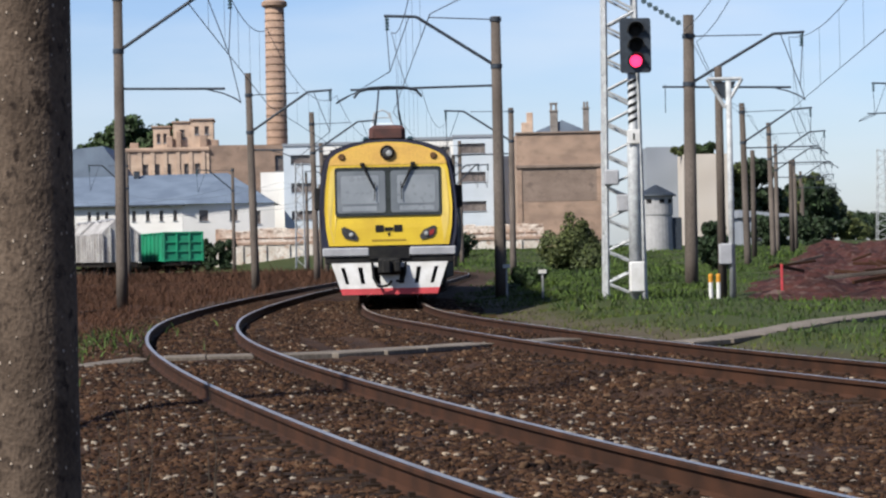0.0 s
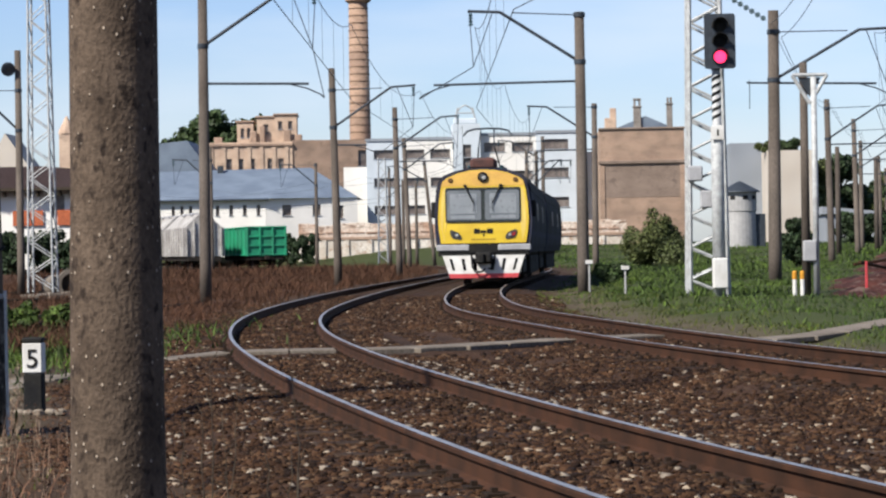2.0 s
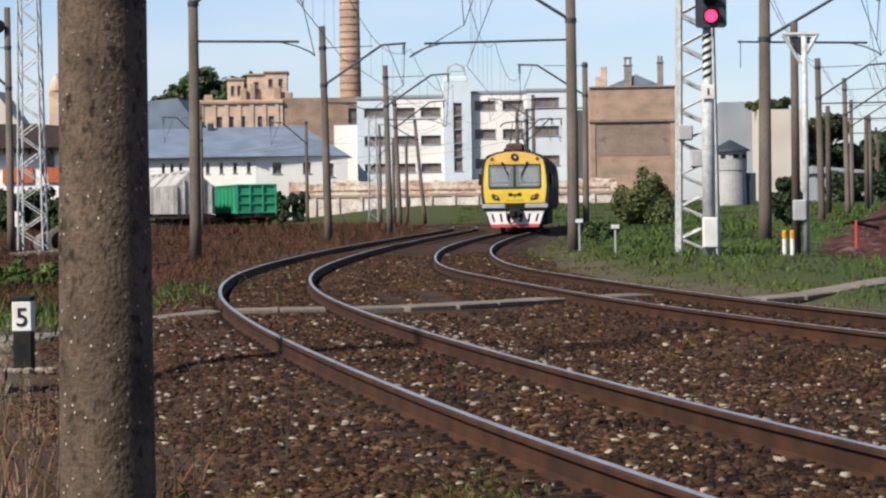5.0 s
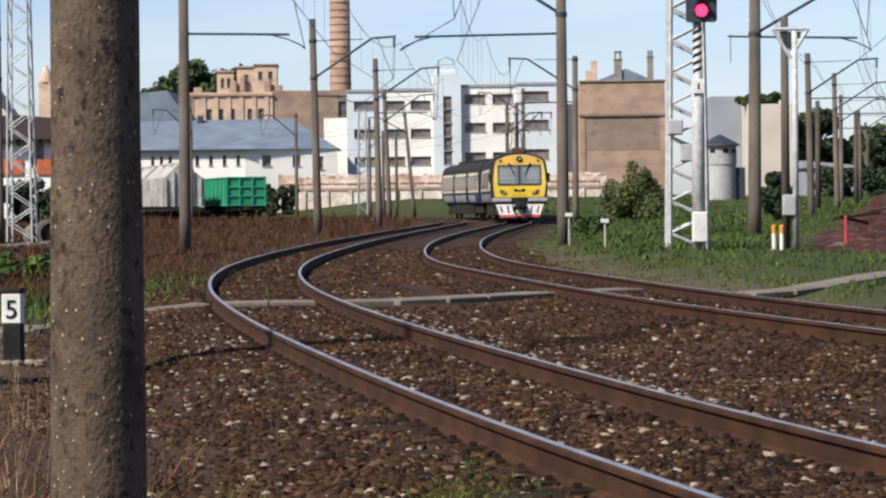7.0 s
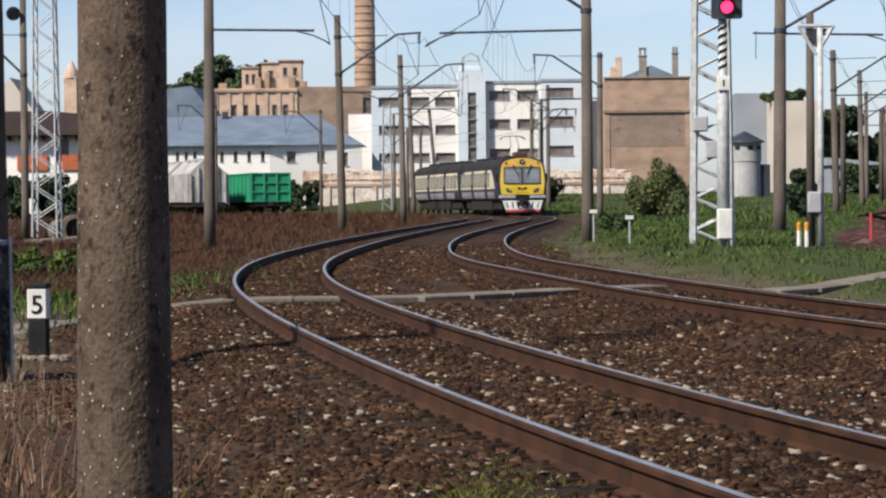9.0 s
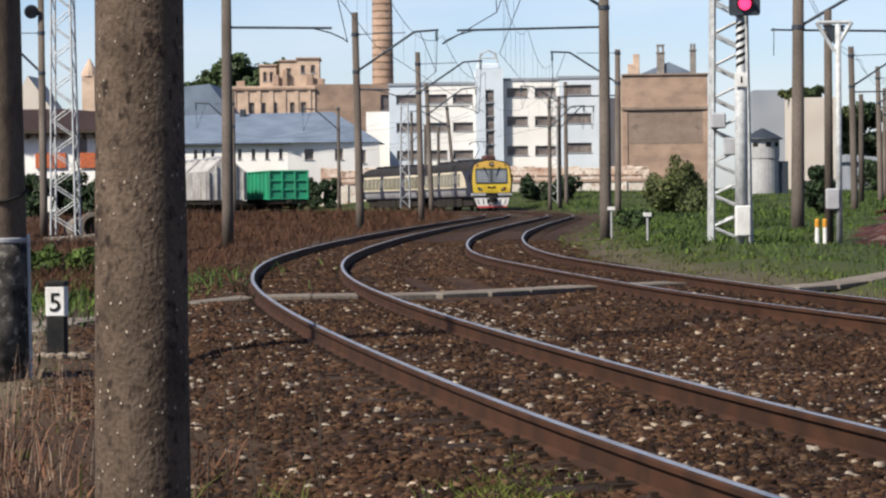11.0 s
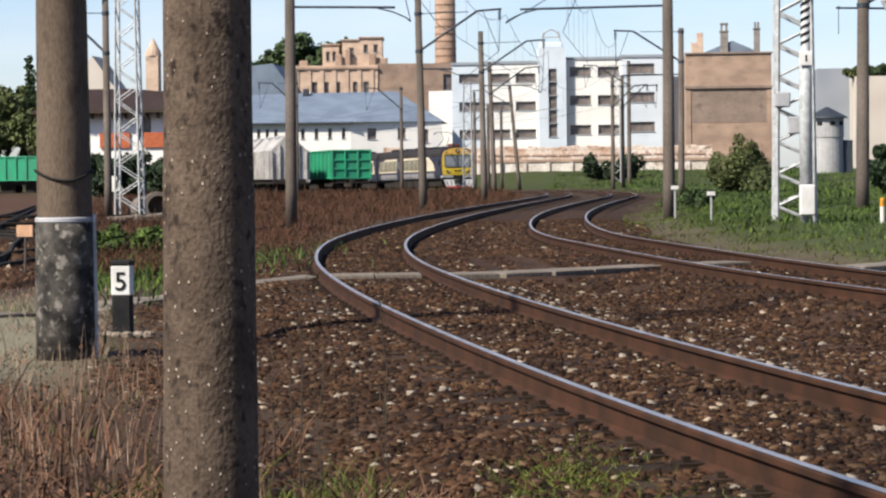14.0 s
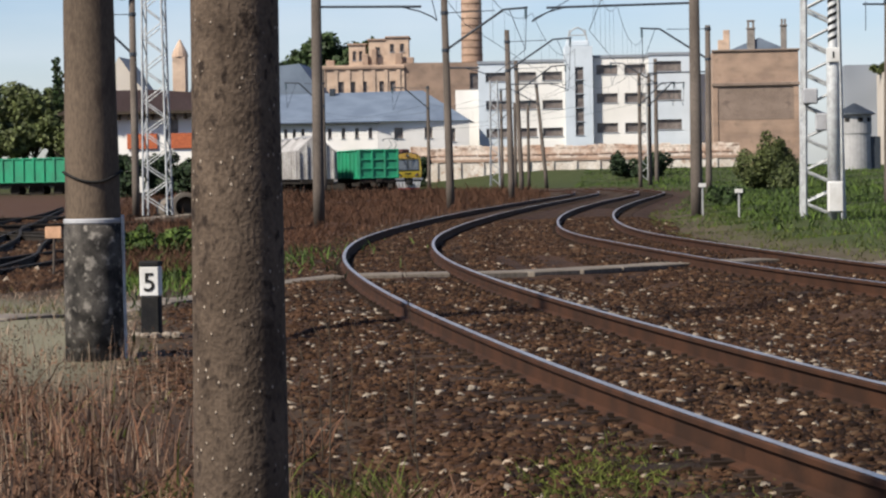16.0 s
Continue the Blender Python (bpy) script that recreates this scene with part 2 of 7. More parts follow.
M_WALL_WHITE = mat("white_render", (0.6413, 0.6192, 0.5823), (0.5823, 0.5602, 0.516), 0.9, scale=0.3, fine=0.6, bump=0.0, grit=0.3)
M_WALL_BLUE = mat("pale_blue_render", (0.4648, 0.5071, 0.5424), (0.4296, 0.4719, 0.5071), 0.9, scale=0.3, fine=0.6, bump=0.0, grit=0.3)
M_WALL_GREY = mat("grey_render", (0.2283, 0.2442, 0.2664), (0.1903, 0.2061, 0.2283), 0.9, scale=0.3, fine=0.6, bump=0.0, grit=0.3)
M_WALL_CREAM = mat("cream_render", (0.444, 0.3996, 0.3489), (0.3806, 0.3362, 0.2854), 0.9, scale=0.3, fine=0.6, bump=0.0, grit=0.3)
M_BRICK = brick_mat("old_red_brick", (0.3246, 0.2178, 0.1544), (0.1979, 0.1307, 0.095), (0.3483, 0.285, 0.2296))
M_BRICK_DARK = brick_mat("dark_plaster_brick", (0.2138, 0.1593, 0.1274), (0.1547, 0.1138, 0.08918), (0.2275, 0.182, 0.1502))
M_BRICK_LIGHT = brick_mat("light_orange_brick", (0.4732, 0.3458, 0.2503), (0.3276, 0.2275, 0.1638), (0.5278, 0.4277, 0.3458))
M_ROOF_BLUE = mat("blue_grey_sheet_roof", (0.1274, 0.158, 0.1987), (0.09373, 0.1172, 0.1529), 0.6, scale=0.4, fine=5, bump=0.1, grit=0.3)
M_ROOF_DARK = mat("dark_red_roof", (0.04626, 0.02985, 0.03134), (0.03731, 0.02239, 0.02239), 0.8, scale=0.5, fine=5, bump=0.2)
M_PANE = mat("dim_window_pane", (0.07735, 0.06006, 0.0546), (0.1729, 0.1456, 0.1274), 0.35, scale=0.6, fine=3, bump=0)
M_FRAME = mat("dull_window_frame", (0.1642, 0.1418, 0.1269), None, 0.7, bump=0)
M_WAGON_GREEN = mat("green_wagon_paint", (0.01492, 0.2239, 0.1119), (0.02239, 0.1642, 0.08954), 0.55, scale=0.8, fine=9, bump=0.05, grit=0.3)
M_WAGON_GREY = mat("dusty_grey_wagon_paint", (0.3507, 0.3395, 0.3209), (0.2164, 0.2015, 0.1903), 0.75, scale=0.8, fine=9, bump=0.1)
M_RUIN = mat("ragged_brick_and_plaster", (0.364, 0.2412, 0.1729), (0.546, 0.4732, 0.4004), 0.9, scale=0.6, fine=4, bump=0.3, mix=0.47, c=(0.1729, 0.1138, 0.0819), c_scale=1.3)
M_FENCE = mat("whitewashed_old_wall", (0.5706, 0.5273, 0.4668), (0.4322, 0.3804, 0.3199), 0.9, scale=0.5, fine=5, bump=0.2, c=(0.2593, 0.1643, 0.1124))
M_LEAF = mat("leaf_green", (0.03679, 0.05835, 0.01649), (0.02283, 0.04186, 0.01142), 0.7, scale=0.8, fine=6, bump=0, island=0.5)
M_LEAF_OLIVE = mat("leaf_olive", (0.06865, 0.08059, 0.02239), (0.04477, 0.0582, 0.01642), 0.7, scale=0.5, fine=6, bump=0, island=0.5)
M_LEAF_DARK = mat("leaf_dark", (0.01903, 0.03489, 0.01142), (0.01269, 0.02411, 0.007611), 0.7, scale=0.8, fine=6, bump=0, island=0.5)
M_GRASS = mat("green_grass_blade", (0.054, 0.086, 0.010), (0.021, 0.038, 0.008), 0.8, scale=0.35, fine=6, bump=0, island=0.6)
M_GRASS_DRY = mat("rusty_dry_grass", (0.07098, 0.03367, 0.01911), (0.05005, 0.0273, 0.01638), 0.85, scale=0.4, fine=6, bump=0, island=0.4)
M_STALK = mat("dead_stalk", (0.2275, 0.1775, 0.1274), (0.1365, 0.07735, 0.05278), 0.85, scale=1.5, fine=9, bump=0, island=0.5)
M_WEED_RED = mat("withered_red_weed", (0.1165, 0.05642, 0.03276), (0.07735, 0.0455, 0.02912), 0.85, scale=1.2, fine=9, bump=0, island=0.5)
M_BROW = mat("faded_orange_yellow_paint", (0.5522, 0.3358, 0.05597), (0.4626, 0.2686, 0.05223), 0.5, scale=1.6, fine=20, bump=0.04, grit=0.5)
M_AMBER = mat("amber_lamp_glass", (0.1492, 0.07462, 0.01492), (0.08954, 0.04477, 0.01492), 0.3, bump=0)
M_SURROUND = mat("dull_window_rubber", (0.02912, 0.03458, 0.03458), (0.02002, 0.02366, 0.02366), 0.82, scale=3, fine=20, bump=0.05)
# Pale reflections laid over the cab panes.
M_PANE_SHEEN = mat("pale_pane_sheen", (0.1911, 0.2048, 0.2138), (0.1547, 0.1683, 0.1775), 0.3, scale=1.5, fine=6, bump=0, grit=0.4)
# Pale colour of the headlamp's painted glint and of the cluster bulbs.
M_LAMP_SPOT = mat("bright_lamp_spot", (0.4626, 0.4626, 0.4328), (0.3358, 0.3358, 0.3134), 0.3, 0.3, bump=0)
M_CAPTION = mat("dark_yellow_lettering_bar", (0.3134, 0.2089, 0.02239), None, 0.6, bump=0)
M_CONCRETE_PALE = mat("pale_weathered_stack", (0.2239, 0.2015, 0.1791), (0.1567, 0.1418, 0.1269), 0.9, scale=0.9, fine=6, bump=0.1)
M_BARK = mat("bark", (0.05223, 0.04104, 0.02985), None, 0.9, scale=4, fine=20, bump=0.5)
M_SLAB = mat("worn_concrete_slab", (0.1567, 0.1343, 0.1119), (0.1119, 0.09327, 0.07462), 0.9, scale=1.5, fine=20, bump=0.4, per_object=0.12)
M_RED_EARTH = mat("red_brown_heap", (0.066, 0.0225, 0.0165), (0.024, 0.0105, 0.0085), 0.95, scale=0.9, fine=6, bump=1.0, c=(0.095, 0.062, 0.052))
M_WHITEWASH = mat("grey_whitewash", (0.3171, 0.3108, 0.3045), (0.2411, 0.2379, 0.2347), 0.9, scale=0.5, fine=3, bump=0.05, grit=0.35)
# Coach side away from the sun, with its shade painted in.
M_SHADED_SIDE = mat("shaded_coach_side", (0.03094, 0.03185, 0.03458), (0.02002, 0.02002, 0.02275), 0.88, scale=1.2, fine=12, bump=0.05)
M_TUFT = mat("olive_tuft", (0.07735, 0.08918, 0.0182), (0.04732, 0.05824, 0.01365), 0.85, scale=2, fine=9, bump=0, island=0.4)
M_STONE_WHITE = mat("chalky_stone", (0.2275, 0.1911, 0.1502), (0.1365, 0.111, 0.08645), 0.9, scale=9, fine=50, bump=0.3)
M_CHIM = brick_mat("chimney_brick", (0.2948, 0.1925, 0.131), (0.1638, 0.1024, 0.07371), (0.3686, 0.2948, 0.2375))
M_CHIM_BAND = mat("chimney_band", (0.1492, 0.09701, 0.06716), None, 0.9, bump=0.1)
M_ORANGE = mat("orange_paint", (0.5596, 0.2537, 0.02239), None, 0.6, bump=0.05)
M_ORANGE_PALE = mat("faded_orange_plate", (0.5373, 0.3134, 0.1865), None, 0.7, bump=0.05)


def ground_material():
    """Earth with grass, dry growth and gravel, by the cover stored on the sheet."""
    m = mat("ground_soil", (0.047, 0.029, 0.016), (0.031, 0.019, 0.011), 0.95, scale=0.7, fine=14, bump=0.8)
    n, l = m.node_tree.nodes, m.node_tree.links
    bs = n["Principled BSDF"]
    col = bs.inputs["Base Color"].links[0].from_socket
    at = n.new("ShaderNodeVertexColor")
    at.layer_name = "cover"
    sep = n.new("ShaderNodeSeparateColor")
    l.new(at.outputs[0], sep.inputs[0])
    for ch, a, b in ((0, (0.026, 0.042, 0.010), (0.042, 0.043, 0.017)), (1, (0.060, 0.030, 0.017), (0.043, 0.024, 0.015)), (2, (0.150, 0.135, 0.092), (0.105, 0.098, 0.064))):
        t = n.new("ShaderNodeTexNoise")
        t.inputs["Scale"].default_value, t.inputs["Detail"].default_value = 1.3, 7
        tc = n.new("ShaderNodeTexCoord")
        l.new(tc.outputs["Object"], t.inputs["Vector"])
        mx = n.new("ShaderNodeMix")
        mx.data_type = "RGBA"
        mx.inputs["A"].default_value, mx.inputs["B"].default_value = (*a, 1), (*b, 1)
        l.new(t.outputs[0], mx.inputs[0])
        ad = n.new("ShaderNodeMath")
        ad.operation = "ADD"
        ad.inputs[1].default_value = -0.5
        l.new(t.outputs[0], ad.inputs[0])
        ma = n.new("ShaderNodeMath")
        ma.operation = "MULTIPLY_ADD"
        ma.inputs[1].default_value = 0.9
        ma.use_clamp = True
        l.new(ad.outputs[0], ma.inputs[0])
        l.new(sep.outputs[ch], ma.inputs[2])
        mm = n.new("ShaderNodeMath")
        mm.operation = "MULTIPLY"
        l.new(ma.outputs[0], mm.inputs[0])
        l.new(sep.outputs[ch], mm.inputs[1])
        sq = n.new("ShaderNodeMath")
        sq.operation = "POWER"
        sq.inputs[1].default_value = 0.6
        l.new(mm.outputs[0], sq.inputs[0])
        o = n.new("ShaderNodeMix")
        o.data_type = "RGBA"
        l.new(sq.outputs[0], o.inputs[0])
        l.new(col, o.inputs["A"])
        l.new(mx.outputs["Result"], o.inputs["B"])
        col = o.outputs["Result"]
    l.new(col, bs.inputs["Base Color"])
    return m


M_GROUND = ground_material()


# ---- mesh helpers ----
def quad_mesh(name, verts, faces, material, smooth=False):
    me = bpy.data.meshes.new(name)
    me.from_pydata([tuple(v) for v in verts], [], faces)
    me.materials.append(material)
    me.update()
    if smooth:
        me.polygons.foreach_set("use_smooth", [True] * len(me.polygons))
    return me


def fast_mesh(name, verts, faces, material):
    """A large mesh of equal faces from arrays."""
    me = bpy.data.meshes.new(name)
    nv, (nf, k) = len(verts), faces.shape
    me.vertices.add(nv)
    me.vertices.foreach_set("co", np.ascontiguousarray(verts, dtype=np.float32).ravel())
    me.loops.add(nf * k)
    me.loops.foreach_set("vertex_index", np.ascontiguousarray(faces, dtype=np.int32).ravel())
    me.polygons.add(nf)
    me.polygons.foreach_set("loop_start", np.arange(0, nf * k, k, dtype=np.int32))
    me.materials.append(material)
    me.update(calc_edges=True)
    return me


class Build:
    """Gathers vertices and faces of one mesh."""

    def __init__(self):
        self.v, self.f, self.weld = [], [], False

    def add(self, verts, faces):
        k = len(self.v)
        self.v += [tuple(p) for p in verts]
        self.f += [tuple(i + k for i in q) for q in faces]
        return self

    def box(self, x0, x1, y0, y1, z0, z1, chamfer=0.0, m=None):
        if chamfer:
            c = chamfer
            pts = []
            for z, d in ((z0, c), (z0 + c, 0), (z1 - c, 0), (z1, c)):
                e = c if d == 0 else c * 1.6
                a, b, g, h = x0 + d, x1 - d, y0 + d, y1 - d
                pts += [(a + e, g, z), (b - e, g, z), (b, g + e, z), (b, h - e, z), (b - e, h, z), (a + e, h, z), (a, h - e, z), (a, g + e, z)]
            fs = [tuple(range(7, -1, -1)), tuple(range(24, 32))]
            for r in range(3):
                for i in range(8):
                    j = (i + 1) % 8
                    fs.append((r * 8 + i, r * 8 + j, r * 8 + 8 + j, r * 8 + 8 + i))
        else:
            pts = [(x, y, z) for z in (z0, z1) for x, y in ((x0, y0), (x1, y0), (x1, y1), (x0, y1))]
            fs = [(3, 2, 1, 0), (4, 5, 6, 7), (0, 1, 5, 4), (1, 2, 6, 5), (2, 3, 7, 6), (3, 0, 4, 7)]
        if m is not None:
            pts = [m @ Vector(p) for p in pts]
        return self.add(pts, fs)

    def rod(self, p, q, r0, r1=None, seg=8, caps=True):
        p, q = Vector(p), Vector(q)
        r1 = r0 if r1 is None else r1
        w = (q - p).normalized()
        a = w.orthogonal().normalized()
        b = w.cross(a)
        pts = []
        for c, r in ((p, r0), (q, r1)):
            for i in range(seg):
                t = 2 * math.pi * i / seg
                pts.append(c + r * (math.cos(t) * a + math.sin(t) * b))
        fs = [(i, (i + 1) % seg, seg + (i + 1) % seg, seg + i) for i in range(seg)]
        if caps:
            fs += [tuple(range(seg - 1, -1, -1)), tuple(range(seg, 2 * seg))]
        return self.add(pts, fs)

    def line(self, pts, r, seg=5):
        for a, b in zip(pts[:-1], pts[1:]):
            self.rod(a, b, r, seg=seg, caps=False)
        return self

    def lathe(self, profile, centre=(0, 0, 0), seg=24, axis="z"):
        pts, n = [], len(profile)
        for i in range(seg):
            t = 2 * math.pi * i / seg
            for r, h in profile:
                p = (r * math.cos(t), r * math.sin(t), h) if axis == "z" else (r * math.cos(t), h, r * math.sin(t))
                pts.append((p[0] + centre[0], p[1] + centre[1], p[2] + centre[2]))
        fs = []
        for i in range(seg):
            j = (i + 1) % seg
            for k in range(n - 1):
                q = (i * n + k, j * n + k, j * n + k + 1, i * n + k + 1)
                fs.append(q if axis == "z" else q[::-1])
        fs.append(tuple(i * n + n - 1 for i in range(seg)) if axis == "z" else tuple(i * n + n - 1 for i in range(seg - 1, -1, -1)))
        fs.append(tuple(i * n for i in range(seg - 1, -1, -1)) if axis == "z" else tuple(i * n for i in range(seg)))
        return self.add(pts, fs)

    def prism(self, outline, y0, y1):
        """An outline in x and z, drawn out along y."""
        n = len(outline)
        pts = [(x, y0, z) for x, z in outline] + [(x, y1, z) for x, z in outline]
        fs = [tuple(range(n)), tuple(range(2 * n - 1, n - 1, -1))] + [(i, n + i, n + (i + 1) % n, (i + 1) % n) for i in range(n)]
        return self.add(pts, fs)

    def mesh(self, name, material, smooth=False):
        me = quad_mesh(name, self.v, self.f, material, smooth)
        if self.weld:
            bm = bmesh.new()
            bm.from_mesh(me)
            bmesh.ops.remove_doubles(bm, verts=bm.verts, dist=0.0005)
            bm.to_mesh(me)
            bm.free()
        return me


def thing(name, m, label, category, group="", kind=""):
    """An empty at the thing's base, which carries its parts."""
    ob = new(name)
    ob.empty_display_size = 0.2
    ob.matrix_basis = m
    return tagged(ob, label, category, group, kind)


def part(name, shape, material, parent, label="", smooth=False, at=None, kind=""):
    me = shape.mesh(name, material, smooth) if isinstance(shape, Build) else shape
    ob = new(name, me)
    ob.parent = parent
    if at is not None:
        ob.matrix_basis = at
    if label:
        ob["label"] = label
    if kind:
        ob["kind"] = kind
    return ob


def solid(name, shape, material, label, category, group="", kind="", m=None, smooth=False):
    """A thing of one mesh."""
    ob = new(name, shape.mesh(name, material, smooth) if isinstance(shape, Build) else shape)
    if m is not None:
        ob.matrix_basis = m
    return tagged(ob, label, category, group, kind)


# ---- lines of the tracks, in plan ----
def spline(points, step=0.5):
    """A smooth line through the points, at even steps: rows x, y, heading slope."""
    p = np.array(points, float)
    d = np.r_[0, np.cumsum(np.hypot(*np.diff(p, axis=0).T))]
    m = np.gradient(p, d, axis=0)
    out = []
    for i in range(len(p) - 1):
        h = d[i + 1] - d[i]
        for u in np.linspace(0, 1, max(2, int(h / 0.25)), endpoint=False):
            out.append((2 * u**3 - 3 * u**2 + 1) * p[i] + (u**3 - 2 * u**2 + u) * h * m[i] + (3 * u**2 - 2 * u**3) * p[i + 1] + (u**3 - u**2) * h * m[i + 1])
    out = np.array(out)
    for _ in range(60):
        out[1:-1] = 0.25 * out[:-2] + 0.5 * out[1:-1] + 0.25 * out[2:]
    s = np.r_[0, np.cumsum(np.hypot(*np.diff(out, axis=0).T))]
    t = np.arange(0, s[-1], step)
    return np.c_[np.interp(t, s, out[:, 0]), np.interp(t, s, out[:, 1])], t


TRACK_A = [(19, -30), (8.8, -10), (5.1, 0), (3.35, 5), (1.85, 10), (1.2, 12.3), (0.5, 15), (-0.33, 18.5), (-1.24, 22.6), (-1.95, 26), (-2.76, 30.3), (-3.7, 36), (-4.55, 43), (-5.1, 50), (-5.42, 59), (-5.5, 70), (-5.4, 82), (-4.95, 100), (-4.1, 125), (-3.45, 147), (-3.4, 158), (-4.0, 169.6), (-5.65, 182.5), (-8.2, 197.3), (-11.6, 212.6), (-15.7, 226.7), (-21.1, 240.4), (-28.8, 256), (-39.5, 272.7), (-53.3, 291.5), (-69, 313), (-85, 336)]
TRACK_B = [(26, -30), (16.5, -10), (10.3, 5), (7.0, 15), (4.95, 22), (3.9, 26), (2.95, 30), (1.95, 35), (1.1, 40), (0.3, 45), (-0.45, 50), (-0.95, 55), (-1.33, 62), (-1.55, 70), (-1.6, 81), (-1.0, 104), (0.15, 130), (0.8, 148), (0.7, 158), (0.1, 170), (-1.6, 183), (-4.2, 198), (-7.6, 213.5), (-11.8, 228), (-17.0, 242), (-23.9, 258), (-33.4, 275), (-47.5, 294), (-66, 315), (-82, 338)]
LINE_A, S_A = spline(TRACK_A)
LINE_B, S_B = spline(TRACK_B)


def track_height(y):
    return np.interp(y, [-50, 200, 217, 245, 268, 300, 400], [0, 0, -0.07, -0.22, -0.5, -0.6, -0.6])


def on_line(line, s_of, s):
    """Place and heading (x, y, angle from +Y to the left) at the length s."""
    x, y = np.interp(s, s_of, line[:, 0]), np.interp(s, s_of, line[:, 1])
    x1, y1 = np.interp(s + 0.5, s_of, line[:, 0]), np.interp(s + 0.5, s_of, line[:, 1])
    x0, y0 = np.interp(s - 0.5, s_of, line[:, 0]), np.interp(s - 0.5, s_of, line[:, 1])
    return x, y, math.atan2(x0 - x1, y1 - y0)


def line_x(line, y):
    return np.interp(y, line[:, 1], line[:, 0])


# ---- ground ----
def side_offset(line, x, y):
    """How far points stand to the right of a track's centre line."""
    slope = np.interp(y, line[:, 1], np.gradient(line[:, 0], line[:, 1]))
    return (x - line_x(line, y)) / np.sqrt(1 + slope**2)


def land(x, y):
    """The level of the soil without the track beds."""
    x, y = np.asarray(x, float), np.asarray(y, float)
    b = side_offset(LINE_B, x, y)
    z = -0.36 + 0 * x
    z = z + np.clip((b - 2.6) / 3.0, 0, 1) * 0.34 * np.clip((y - 30) / 20, 0, 1)
    z = z + np.clip((y - 60) / 60, 0, 1) * 0.12
    # the tracks run through a shallow cutting in the rising land
    beside = np.clip(np.maximum(b - 4, -b - 9) / 14, 0, 1)
    z = z + np.interp(y, [150, 190, 280, 400], [0, 0.15, 1.15, 1.5]) * np.interp(y, [190, 225], [1, 0]) + np.interp(y, [190, 280, 400], [0.15, 1.15, 1.5]) * beside * np.interp(y, [190, 225], [0, 1])
    z = z - 0.3 * (1 - beside) * np.interp(y, [215, 265], [0, 1])
    z = z + np.clip((-side_offset(LINE_A, x, y) - 6) / 8, 0, 1) * -0.15 * (y < 150)
    z = z + np.clip((b - 12) / 10, 0, 1) * np.interp(y, [60, 150], [0, 0.45])
    z = z + 0.05 * np.sin(x * 0.9 + 1.3) * np.sin(y * 0.37) + 0.03 * np.sin(x * 2.3 + y * 1.1)
    return z


WAY = [(-9.4, 26.0, -0.5), (-8.2, 28.0, -0.47), (-7.0, 31.0, -0.42), (-6.2, 33.4, -0.34), (-5.3, 34.9, -0.2), (-4.44, 34.9, -0.12), (-3.97, 34.57, -0.11), (-3.05, 34.42, -0.11), (-1.98, 34.45, -0.12),
       (-0.77, 35.84, -0.12), (0.08, 36.99, -0.12), (1.09, 38.25, -0.12), (2.36, 38.5, -0.11), (3.23, 39.1, -0.13), (4.79, 40.04, -0.2), (6.24, 42.73, -0.17), (8.50, 45.71, -0.12), (10.53, 48.39, -0.1)]


def bed(x, y):
    """The level of the beds of ballast."""
    h = track_height(y)
    z = np.full(np.shape(x), -9.0)
    for line in (LINE_A, LINE_B):
        o = np.abs(side_offset(line, x, y))
        z = np.maximum(z, h + np.interp(o, [0, 0.6, 0.8, 1.45, 1.8, 3.2], [-0.155, -0.16, -0.18, -0.19, -0.22, -0.62]))
    oa, ob = side_offset(LINE_A, x, y), side_offset(LINE_B, x, y)
    z = np.where((oa > 0) & (ob < 0), np.maximum(z, h - 0.31 + 0.13 * np.exp(-((y - np.interp(x, [p[0] for p in WAY], [p[1] for p in WAY])) / 1.5) ** 2)), z)
    return z


